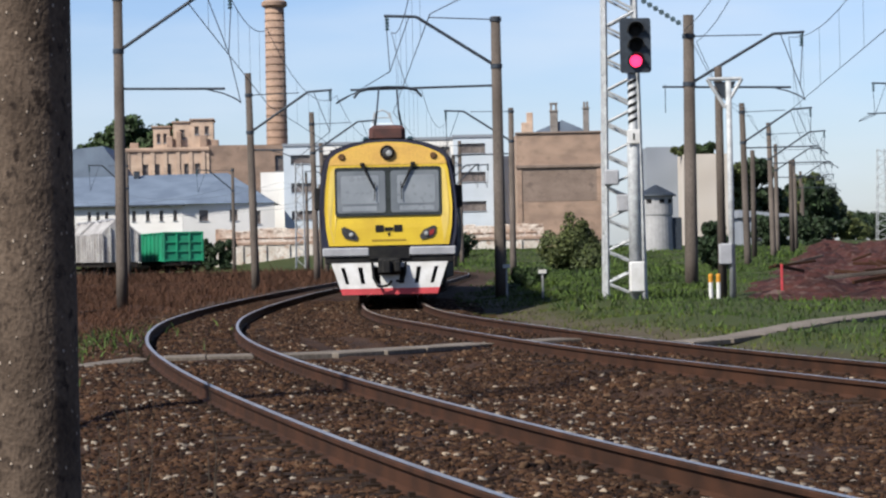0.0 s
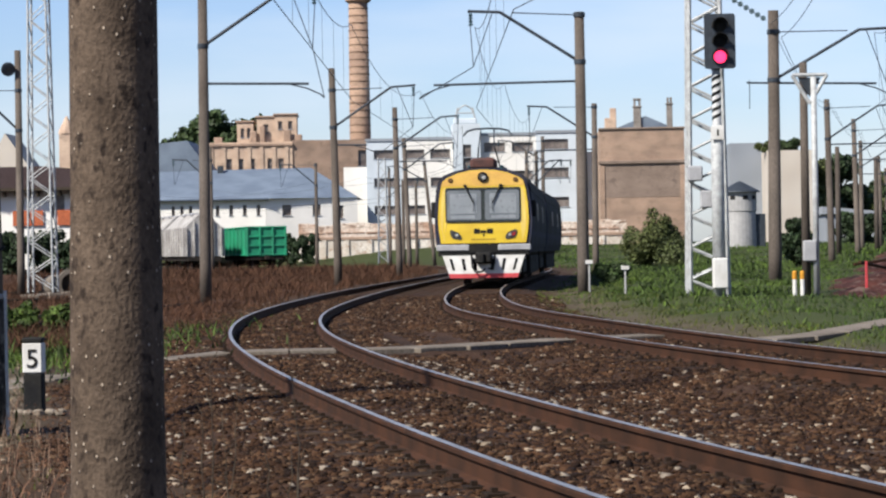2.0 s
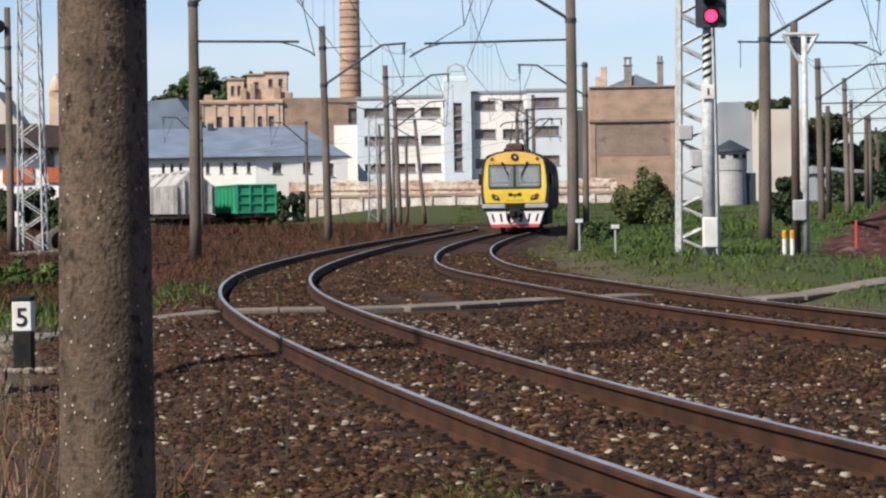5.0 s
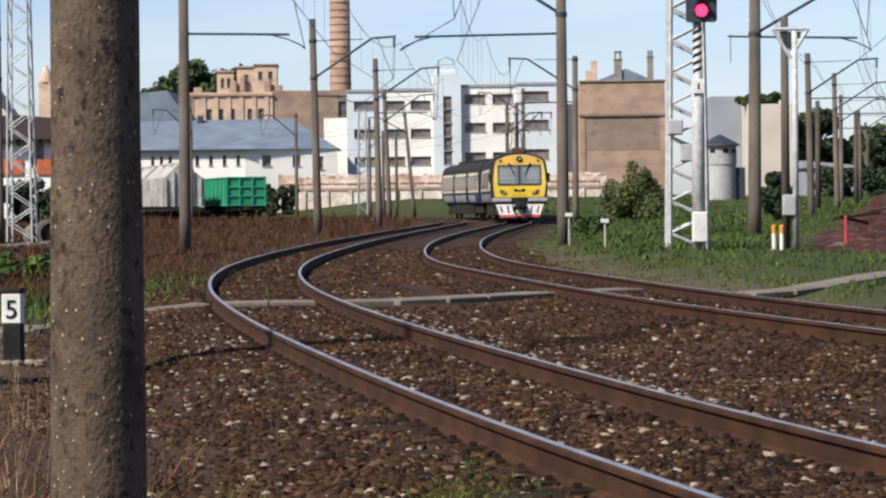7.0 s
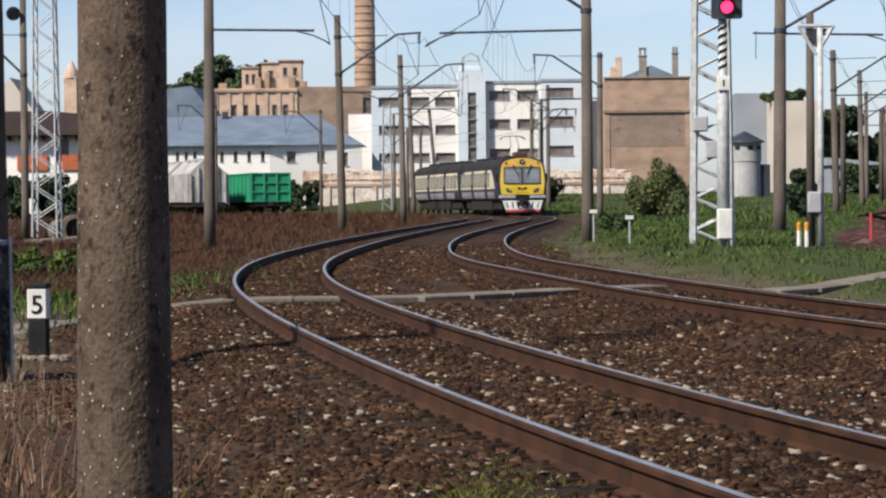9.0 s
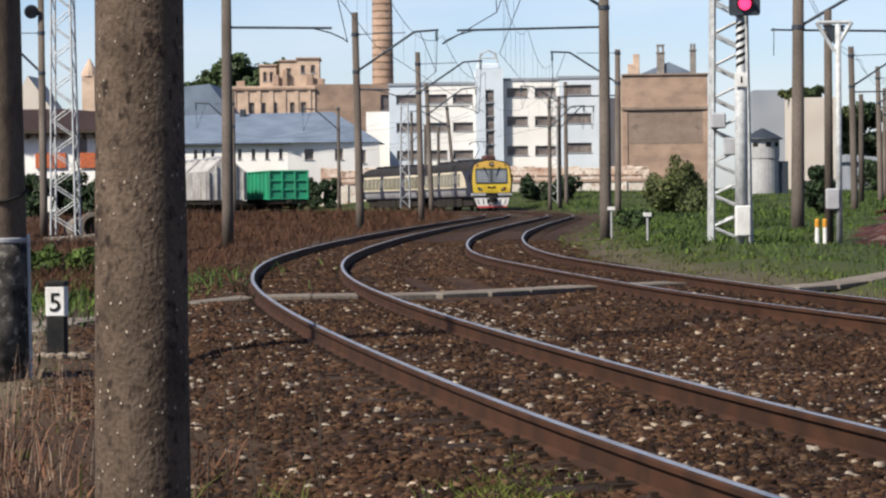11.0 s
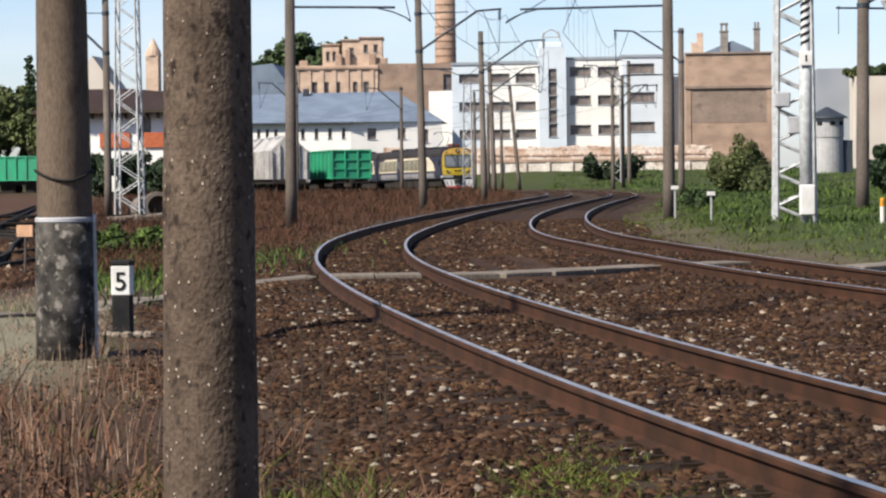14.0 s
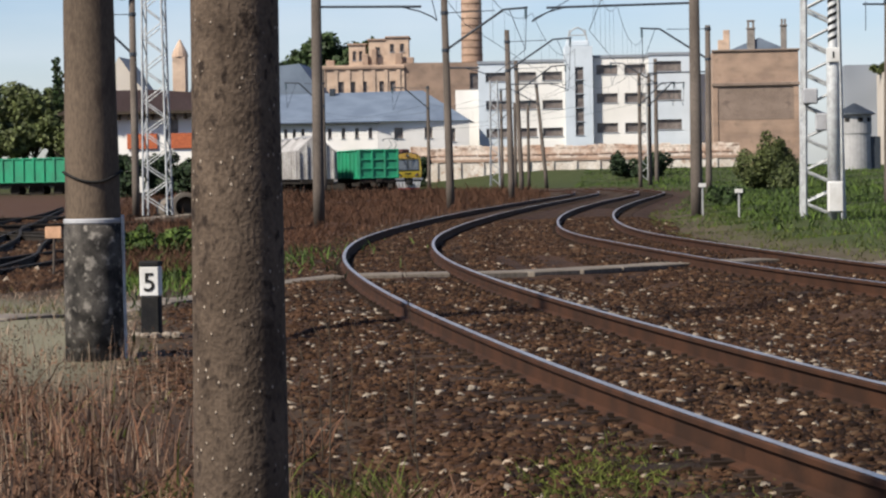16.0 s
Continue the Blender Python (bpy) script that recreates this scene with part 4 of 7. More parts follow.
def tarred_pole():
    pole = near_pole(-5.15, 22.0, -0.5, 10.0, 0.275, 0.16, 0.0, "concrete pole with a black tarred foot and wire bands", M_CONCRETE_BROWN)
    prof = [(0.285, 0.0), (0.284, 0.7), (0.277, 1.2), (0.272, 1.42)]
    part("tarred_foot", Build().lathe(prof, (0, 0, 0), 32), M_TAR, pole, "peeling black tar coat", True)
    part("wire_band", Build().lathe([(0.268, 1.42), (0.277, 1.43), (0.277, 1.46), (0.268, 1.47)], (0, 0, 0), 32), M_LIGHT_GREY, pole, "pale wire band")
    b = Build()
    pts = [(0.27 * math.cos(t), 0.27 * math.sin(t), 1.86 + 0.05 * math.sin(t * 2.0 + 1)) for t in np.linspace(0, 4 * math.pi, 50)]
    b.line(pts, 0.012)
    part("wire_wrap", b, M_BLACK, pole, "dark wound wire")
    c = Build().line([(0.30, -0.05, -0.02), (0.295, -0.05, 0.8), (0.29, -0.04, 1.5)], 0.018, 6)
    part("cable_guard", c, M_STEEL_GREY, pole)


tarred_pole()


def mast(x, y, z0, top, side, reach=2.7, lean=0.0, arm=7.2, rod=None, turn=0.0, r=0.19, rod_len=4.2, spread=1.1):
    """A concrete pole that carries the overhead line on a sloping arm."""
    ob = thing("catenary_mast", pose(x, y, z0, 0, lean, turn), "concrete overhead line mast with a sloping steel arm", "catenary mast", "catenary masts")
    part("shaft", Build().lathe([(r, -0.4), (r * 0.98, 1.0), (r * 0.78, top)], (0, 0, 0), 16), M_CONCRETE, ob, "", True)
    s = side
    if arm:
        tip = (s * reach, 0, arm + 1.75)
        end = (s * (reach + spread), 0, arm + 1.8)
        b = Build().rod((0, 0, arm), tip, 0.055).rod(tip, end, 0.05)
        part("bracket_arm", b, M_DARK_STEEL, ob, "dark sloping tube")
        t = Build().rod((0, 0, min(top - 0.1, arm + 1.7)), (s * (reach - 0.4), 0, arm + 1.72), 0.02)
        part("tie_rod", t, M_DARK_STEEL, ob)
        ins = Build()
        for k in range(4):
            ins.lathe([(0.03, 0), (0.09, 0.03), (0.03, 0.1)], (end[0] - s * 0.1, 0, end[2] - 0.5 + 0.11 * k), 10)
        part("insulator", ins, M_INSULATOR, ob)
        apex = (s * (reach + spread * 0.85), 0, end[2] - 1.9)
        v = Build().line([(end[0] - s * 0.05, 0, end[2]), apex, (s * (reach + 0.25), 0, end[2] - 0.05)], 0.017)
        if rod:
            v.line([apex, (s * (rod_len + 0.5), 0, rod - 0.52)], 0.017)
        part("hanger", v, M_DARK_STEEL, ob)
        for zz in (arm, min(top - 0.1, arm + 1.7)):
            part("collar", Build().lathe([(r * 0.9, zz - 0.08), (r * 0.95, zz - 0.07), (r * 0.95, zz + 0.07), (r * 0.9, zz + 0.08)], (0, 0, 0), 14), M_DARK_STEEL, ob)
    if rod:
        b = Build().rod((0, 0, rod), (s * rod_len, 0, rod - 0.05), 0.04)
        part("registration_arm", b, M_DARK_STEEL, ob)
        e = s * (rod_len - 0.4)
        g = Build().line([(e - s * 0.3, 0, rod - 0.03), (e + s * 0.35, 0, rod - 0.2), (e + s * 0.75, 0, rod - 0.38), (e + s * 0.9, 0, rod - 0.5)], 0.024)
        part("steady_arm", g, M_DARK_STEEL, ob)
        if r > 0.22:
            part("rod_stub", Build().rod((-s * 0.95, 0, rod + 0.02), (0, 0, rod), 0.035).rod((-s * 0.85, 0, rod - 0.9), (-s * 0.85, 0, rod + 0.1), 0.015, seg=5), M_DARK_STEEL, ob)
    return ob


mast(-10.3, 76, 0.0, 10.3, 1, 2.6, 0.3, 8.0, 6.8, rod_len=3.4)
mast(-8.55, 108, -0.1, 9.8, 1, 2.7, -0.9, 7.1, 6.3, rod_len=1.5)
mast(-7.45, 140, 0.0, 9.8, 1, 2.7, -0.8, 7.4, 6.6, rod_len=3.0)
mast(-8.5, 174, 0.0, 9.6, 1, 2.6, -1.8, 7.3)
mast(-8.75, 228, 0.2, 9.7, -1, 2.5, -5.0, 7.8)
mast(1.96, 81, -0.1, 9.45, -1, 2.7, 0.0, 7.75, 7.1, rod_len=5.0, r=0.21)
mast(3.98, 135, 0.0, 9.5, -1, 2.7, 0.3, 7.6, 6.9, rod_len=3.4)
mast(1.62, 205, 0.1, 10.9, -1, 2.8, 0.0, 8.8)
mast(8.78, 84, 0.0, 9.55, 1, 3.0, 0.5, 7.1, 7.0, r=0.24, rod_len=3.6)
mast(16.95, 132, 0.0, 9.3, 1, 2.8, -1.0, 7.1, 6.8, r=0.2)
mast(22.7, 163, 0.2, 9.6, 1, 2.8, -1.0, 7.1, 6.8, r=0.2)
RIGHT_ROW = [(28.2, 200), (35.2, 237), (41.6, 275), (49, 318), (57, 365), (66, 418), (76, 478)]
for rx, ry in RIGHT_ROW:
    mast(rx, ry, 0.5, 9.4, 1, 2.8, 0, 7.2, 6.6, r=0.2)
mast(29.3, 140, 0.3, 12.0, -1, 2.7, 0, 8.7, 8.75, r=0.2, rod_len=4.1)
for rx, ry in ((21.0, 160), (26.5, 180), (32.0, 215), (38.0, 250)):
    ob = thing("concrete_post", pose(rx, ry, 0.2), "plain slim concrete post", "post", "concrete posts")
    part("shaft", Build().lathe([(0.2, -0.3), (0.15, 7.6)], (0, 0, 0), 14), M_CONCRETE, ob, "", True)
for rx, ry, hh in ((-13.4, 235, 9.5), (-11.6, 226, 8.0), (-10.8, 236, 8.0), (0.2, 193, 9.2), (1.0, 194, 9.2), (-23.6, 178, 9.3), (-21.4, 100, 10.0)):
    mast(rx, ry, 0.1, hh, 1 if rx > -20 else -1, 1.8, 0, 6.6 if hh > 8.5 else 0, r=0.17)


def lattice(name, x, y, z0, w, top, label, turn=0.0, taper=0.62, bar=0.026, pitch=0.62):
    ob = thing(name, pose(x, y, z0, 0, 0, turn), label, "lattice mast", "lattice masts")
    t = w * taper
    for cx in (-1, 1):
        for cy in (-1, 1):
            b = Build()
            b.rod((cx * w, cy * w, -0.1), (cx * t, cy * t, top), bar * 2, bar * 1.7, 6)
            part("leg", b, M_STEEL_GREY, ob)
    n = int(top / pitch)
    for k in range(n):
        z, z2 = top * k / n, top * (k + 1) / n
        a, c = w + (t - w) * k / n, w + (t - w) * (k + 1) / n
        b = Build()
        for sy in (-1, 1):
            s = 1 if k % 2 else -1
            b.rod((-s * a, sy * a, z), (s * c, sy * c, z2), bar, seg=5).rod((sy * a, -s * a, z), (sy * c, s * c, z2), bar, seg=5)
        part("brace", b, M_STEEL_GREY, ob)
    return ob


M1 = lattice("lattice_mast", 4.80, 63.0, 0.0, 0.50, 11.0, "grey lattice steel mast beside a railway signal", taper=0.72, bar=0.036, pitch=0.42)
part("junction_box", Build().box(-0.52, -0.14, -0.75, -0.44, 3.0, 3.4, 0.03), M_LIGHT_GREY, M1, "small pale grey box")
part("junction_box", Build().box(-0.2, 0.12, -0.62, -0.44, 2.3, 2.75, 0.03), M_LIGHT_GREY, M1, "small pale grey box")
lattice("lattice_mast", -19.45, 95, 0.0, 0.5, 16.0, "tall pale lattice floodlight mast")
lattice("lattice_mast", -12.3, 205, 0.4, 0.4, 9.0, "slim grey lattice mast beyond the curve", taper=0.75, bar=0.03)
lattice("lattice_mast", 0.58, 222, 0.5, 0.38, 10.3, "slim pale lattice mast beside a dark bush", taper=0.8, bar=0.03)
lattice("lattice_mast", 61.2, 330, 1.0, 0.8, 13.5, "distant grey lattice mast beside the straight line")


def railway_signal():
    ob = thing("railway_signal", pose(5.03, 62, 0.0), "railway signal with three lamps, the lowest lit red", "railway signal")
    part("post", Build().lathe([(0.17, -0.2), (0.165, 4.4), (0.12, 4.45), (0.11, 5.95)], (0, 0, 0), 20), M_STEEL_GREY, ob, "pale grey steel post", True)
    for k in range(6):
        st = Build()
        for j in range(8):
            a0, a1 = math.pi + math.pi * j / 8, math.pi + math.pi * (j + 1) / 8
            z = 4.55 + 0.2 * k
            r = 0.122
            st.add([(r * math.cos(a0), r * math.sin(a0), z + 0.02 * j), (r * math.cos(a1), r * math.sin(a1), z + 0.02 * (j + 1)), (r * math.cos(a1), r * math.sin(a1), z + 0.02 * (j + 1) + 0.09), (r * math.cos(a0), r * math.sin(a0), z + 0.02 * j + 0.09)], [(0, 1, 2, 3)])
        part("stripe", st, M_BLACK, ob, "slanted black stripe")
    part("number_plate", Build().box(-0.17, 0.17, -0.22, -0.18, 4.05, 4.42, 0.01), M_WHITE, ob, "small white plate")
    part("plate_mark", Build().box(-0.02, 0.03, -0.225, -0.222, 4.15, 4.32), M_BLACK, ob)
    head = part("signal_head", Build().prism(rounded(-0.30, 0.50, 5.9, 7.32, 0.07), -0.22, -0.10), M_DARK_STEEL, ob, "dark rectangular signal head")
    part("lamp_housing", Build().box(-0.1, 0.3, -0.1, 0.3, 6.0, 7.2, 0.05), M_DARK_STEEL, ob)
    for z, m_, nm in ((7.0, M_BLACK, "dark lens"), (6.6, M_BLACK, "dark lens"), (6.2, M_SIGNAL_RED, "glowing red lens")):
        part("lens", Build().lathe([(0.16, 0.0), (0.14, -0.03), (0.06, -0.05)], (0.1, -0.225, z), 20, "y"), m_, head, nm)
        h = Build()
        for j in range(12):
            a0, a1 = radians(-15 + 210 * j / 12), radians(-15 + 210 * (j + 1) / 12)
            p = [(0.1 + 0.2 * math.cos(a), yy, z + 0.2 * math.sin(a)) for a in (a0, a1) for yy in (-0.22, -0.50)]
            q = [(0.1 + 0.215 * math.cos(a), yy, z + 0.215 * math.sin(a)) for a in (a0, a1) for yy in (-0.22, -0.50)]
            h.add(p + q, [(0, 1, 3, 2), (4, 6, 7, 5), (1, 5, 7, 3), (0, 2, 6, 4)])
        part("hood", h, M_BLACK, head, "black lamp hood")
    cabn = part("relay_box", Build().box(-0.2, 0.2, -0.5, -0.17, 0.18, 0.98, 0.03), M_WHITE, ob, "white steel relay box")
    part("box_door", Build().box(-0.17, 0.17, -0.512, -0.5, 0.22, 0.94, 0.004), M_WHITE, cabn)


railway_signal()


def triangle_post():
    ob = thing("triangular_marker_post", pose(7.45, 62, -0.05), "grey post with a triangular marker seen from behind", "marker post")
    part("post", Build().lathe([(0.085, -0.2), (0.075, 5.7)], (0.1, 0, 0), 14), M_STEEL_GREY, ob, "", True)
    part("rear_post", Build().lathe([(0.12, -0.2), (0.1, 6.1)], (-0.12, 0.35, 0), 14), M_CONCRETE, ob, "", True)
    t = Build()
    P = [(-0.45, 0, 5.75), (0.45, 0, 5.75), (0.0, 0, 5.0)]
    for a, b in ((0, 1), (1, 2), (2, 0)):
        t.rod(P[a], P[b], 0.05, seg=8)
    part("triangle_frame", t, M_STEEL_GREY, ob)
    part("triangle_plate", Build().prism([(-0.3, 5.68), (0.0, 5.18), (0.3, 5.68)], 0.02, 0.05), M_DARK_STEEL, ob)
    part("cable_box", Build().box(-0.25, 0.1, -0.15, 0.05, 0.9, 1.45, 0.03), M_LIGHT_GREY, ob)


triangle_post()
for bx in (6.92, 7.12):
    ob = thing("bollard", pose(bx, 61.5, -0.05), "white marker post with an orange top", "bollard", "marker posts in the grass")
    part("post", Build().lathe([(0.06, -0.2), (0.055, 0.45)], (0, 0, 0), 12), M_WHITE, ob)
    part("top", Build().lathe([(0.06, 0.45), (0.06, 0.64), (0.04, 0.67)], (0, 0, 0), 12), M_ORANGE, ob)
for bx, by, hh in ((2.1, 79, 0.9), (3.0, 72, 0.75)):
    ob = thing("marker_stake", pose(bx, by, -0.1), "short stake with a small white plate in the grass", "marker stake", "marker stakes")
    part("stake", Build().box(-0.03, 0.03, -0.04, 0.04, -0.1, hh, 0.01), M_WHITEWASH, ob)
    part("plate", Build().box(-0.125, 0.125, -0.07, -0.045, hh - 0.03, hh + 0.1, 0.01), M_WHITE, ob)
ob = solid("survey_stake", Build().box(-0.03, 0.03, -0.03, 0.03, -0.3, 0.85, 0.008), M_RED, "thin red stake in brown earth", "stake", m=pose(8.55, 60, 0))


def km_post():
    ob = thing("distance_post", pose(-5.235, 25, -0.36), "black and white track marker post with the figure 5", "marker post")
    part("lower_post", Build().box(-0.1, 0.1, -0.09, 0.09, -0.2, 0.44, 0.012), M_BLACK, ob, "black painted lower half")
    part("upper_post", Build().box(-0.105, 0.105, -0.095, 0.095, 0.44, 0.76, 0.012), M_WHITE, ob, "white painted upper half")
    part("cap", Build().box(-0.108, 0.108, -0.1, 0.1, 0.76, 0.815, 0.012), M_BLACK, ob)
    cu = bpy.data.curves.new("figure", "FONT")
    cu.body, cu.size, cu.extrude, cu.align_x, cu.offset = "5", 0.28, 0.004, "CENTER", 0.001
    cu.materials.append(M_BLACK)
    fig = new("figure", cu)
    fig.parent = ob
    fig.matrix_basis = pose(0, -0.1, 0.5, 90, 0, 0)
    rng = random.Random(4)
    for k in range(7):
        b = Build().lathe([(0.06, -0.03), (0.07, 0.01), (0.04, 0.035)], (0, 0, 0), 8)
        solid("painted_stone", b, M_STONE_WHITE, "whitewashed stone at the foot of a marker post", "stone", "painted stones", m=pose(-5.235 - 0.34 + 0.11 * k, 24.75 + rng.uniform(-0.06, 0.06), -0.33, rng.uniform(-20, 20), 0, rng.uniform(0, 90)))


km_post()


# ---- walkway of slabs across the tracks ----
def walkway():
    pts, s_of = spline([p[:2] for p in WAY], 0.1)
    level = np.interp(pts[:, 0], [p[0] for p in WAY], [p[2] for p in WAY])
    root = thing("walkway", Matrix(), "worn concrete slab walkway laid across the tracks", "walkway", kind="structure")

    def slab_level(s):
        """The top of the slabs: laid between the rails, then on the verge."""
        x = float(np.interp(s, s_of, pts[:, 0]))
        verge = float(np.mean([land(np.interp(s + d, s_of, pts[:, 0]), np.interp(s + d, s_of, pts[:, 1])) for d in np.linspace(-3, 3, 13)])) + 0.075
        on_bed = max(float(np.interp(s, s_of, level)), float(land(*[np.interp(s, s_of, pts[:, k]) for k in (0, 1)])) + 0.025)
        return on_bed + (verge - on_bed) * float(np.clip((x - 2.9) / 1.0, 0, 1))

    s, runs = 0.05, []
    while s < s_of[-1] - 0.5:
        x, y, a = on_line(pts, s_of, s)
        clear = min(abs(float(side_offset(line, x, y)) - r) for line in (LINE_A, LINE_B) for r in (-0.795, 0.795)) > 0.11
        if clear and (not runs or runs[-1][2]):
            runs.append([s, s, False])
        elif clear:
            runs[-1][1] = s
        elif runs:
            runs[-1][2] = True
        s += 0.02
    for s0, s1, _ in runs:
        n = max(1, round((s1 - s0) / 0.9))
        half = (s1 - s0) / n / 2
        slab = Build().box(-half + 0.006, half - 0.006, -0.36, 0.36, -0.09, 0.0, 0.012).mesh("slab", M_SLAB)
        for k in range(n):
            s = s0 + (2 * k + 1) * half
            x, y, a = on_line(pts, s_of, s)
            z, z1, z0 = (slab_level(s + d) for d in (0, 0.4, -0.4))
            rise = math.degrees(math.atan2(z1 - z0, 0.8))
            part("slab", slab, M_SLAB, root, at=pose(x, y, z, 0, 0, math.degrees(a) + 90) @ pose(0, 0, 0, random.uniform(-0.4, 0.4), -rise + random.uniform(-0.3, 0.3), random.uniform(-0.4, 0.4)))


walkway()


# ---- buildings ----
def facade(width, height, openings, depth=0.35):
    """A wall face in the plane y = 0 with real openings and reveals; openings are (x0, x1, z0, z1)."""
    xs = sorted({0, width, *[v for o in openings for v in o[:2]]})
    zs = sorted({0, height, *[v for o in openings for v in o[2:]]})
    b = Build()
    for x0, x1 in zip(xs[:-1], xs[1:]):
        for z0, z1 in zip(zs[:-1], zs[1:]):
            cx, cz = (x0 + x1) / 2, (z0 + z1) / 2
            if not any(o[0] < cx < o[1] and o[2] < cz < o[3] for o in openings):
                b.add([(x0, 0, z0), (x1, 0, z0), (x1, 0, z1), (x0, 0, z1)], [(0, 1, 2, 3)])
    for x0, x1, z0, z1 in openings:
        b.add([(x0, 0, z0), (x1, 0, z0), (x1, 0, z1), (x0, 0, z1), (x0, depth, z0), (x1, depth, z0), (x1, depth, z1), (x0, depth, z1)], [(0, 4, 5, 1), (1, 5, 6, 2), (2, 6, 7, 3), (3, 7, 4, 0)])
    return b


def block(parent, x, y, z, width, deep, height, material, openings=(), label="", turn=0.0, bars=1, name="wall", cap=None):
    """One wing of a building: front wall with windows, plain sides and back, flat top."""
    at = pose(x, y, z, 0, 0, turn)
    b = facade(width, height, openings)
    b.add([(0, 0, 0), (0, deep, 0), (width, deep, 0), (width, 0, 0), (0, 0, height), (0, deep, height), (width, deep, height), (width, 0, height)], [(0, 4, 5, 1), (1, 5, 6, 2), (2, 6, 7, 3), (4, 7, 6, 5)])
    b.weld = True
    wall = part(name, b, material, parent, label, at=at)
    for x0, x1, z0, z1 in openings:
        w, h, t = x1 - x0, z1 - z0, 0.09
        n = bars + 1
        cell = (w - t * (n + 1)) / n
        fr = facade(w, h, [(t + k * (cell + t), t + k * (cell + t) + cell, t, h - t) for k in range(n)], 0.08)
        fr.weld = True
        here = at @ pose(x0, 0.22, z0)
        win = part("window", fr, M_FRAME, parent, at=here)
        part("pane", Build().box(0.01, w - 0.01, 0.06, 0.09, 0.01, h - 0.01), M_PANE, win)
        part("sill", Build().box(-0.08, w + 0.08, -0.30, -0.17, -0.1, -0.005), M_WALL_GREY, win)
    if cap:
        part("parapet", Build().box(-0.12, width + 0.12, -0.14, 0.25, height - 0.02, height + 0.32), cap, parent, at=at)
    return wall


def office_block():
    ob = thing("factory_building", Matrix(), "white and pale blue three-storey factory with rows of windows", "factory building")
    left_rows, right_rows, end_rows = (4.83, 8.37, 11.96), (5.2, 8.97, 12.6), (5.45, 9.2, 12.85)
    def wins(rows, spans, w0=1.1):
        return [(a, b, z, z + w0) for z in rows for a, b in spans]
    block(ob, -20.1, 302.5, 1.2, 4.6, 16, 14.2, M_WALL_BLUE, wins(left_rows, [(0.94, 3.93)]), "pale blue end wing", 3.5, cap=M_WALL_GREY)
    block(ob, -15.5, 302.78, 1.2, 6.6, 16, 14.3, M_WALL_WHITE, wins(left_rows, [(0.25, 2.8), (3.55, 6.1)]), "white wing", 3.5, cap=M_WALL_GREY)
    tower = block(ob, -9.0, 302.0, 1.2, 3.5, 6, 16.2, M_WALL_BLUE, [(1.24, 2.31, 4.9 + 1.76 * k, 6.5 + 1.76 * k) for k in range(5)], "pale blue stair tower", 3.5, bars=0)
    part("tower_cap", Build().box(0.2, 3.1, 0.4, 3.2, 16.2, 16.9, 0.1), M_WALL_BLUE, ob, at=pose(-9.0, 302.0, 1.2, 0, 0, 3.5))
    crown = Build().rod((0.4, 0.8, 16.8), (0.7, 0.8, 18.3), 0.1).rod((2.9, 0.8, 16.8), (2.6, 0.8, 18.3), 0.1)
    crown.line([(0.5, 0.8, 17.5), (1.0, 0.8, 18.3), (1.65, 0.8, 18.6), (2.3, 0.8, 18.3), (2.8, 0.8, 17.5)], 0.1).rod((0.6, 0.8, 17.6), (2.7, 0.8, 17.6), 0.08)
    part("roof_frame", crown, M_STEEL_GREY, ob, "open metal frame on the tower", at=pose(-9.0, 302.0, 1.2, 0, 0, 3.5))
    block(ob, -5.5, 303.2, 1.2, 7.3, 16, 14.7, M_WALL_WHITE, wins(right_rows, [(0.44, 3.1), (4.0, 6.7)], 1.18), "white wing", 3.5, cap=M_WALL_GREY)
    block(ob, 1.6, 303.3, 1.2, 5.6, 16, 14.9, M_WALL_BLUE, wins(end_rows, [(0.58, 4.1)], 1.25), "pale blue end wing", 3.5, cap=M_WALL_GREY)
    block(ob, -23.2, 304.5, 1.2, 4.4, 10, 11.0, M_WALL_WHITE, (), "plain white wing", 0)
    block(ob, 6.9, 306, 1.2, 3.2, 10, 12.5, M_WALL_BLUE, (), "plain blue wing", 0)


office_block()


def brick_hall():
    ob = thing("brick_hall", Matrix(), "windowless brown brick hall with a plain band", "brick building")
    block(ob, 9.4, 295, 0.9, 10.5, 14, 15.1, M_BRICK, (), "old brown brick wall", 0)
    part("recess_panel", Build().box(0.35, 9.9, -0.03, 0.1, 6.6, 10.6), M_BRICK_DARK, ob, "dark plastered panel", at=pose(9.4, 295, 0.9))
    part("cornice", Build().box(-0.15, 10.65, -0.3, 0.3, 10.75, 11.15, 0.05), M_BRICK_DARK, ob, at=pose(9.4, 295, 0.9))
    part("parapet", Build().box(-0.15, 10.65, -0.2, 0.4, 15.0, 15.25, 0.05), M_BRICK_DARK, ob, at=pose(9.4, 295, 0.9))
    for xx in (-0.02, 9.9):
        part("pilaster", Build().box(xx, xx + 0.6, -0.12, 0.1, 0, 10.7), M_BRICK, ob, at=pose(9.4, 295, 0.9))


brick_hall()


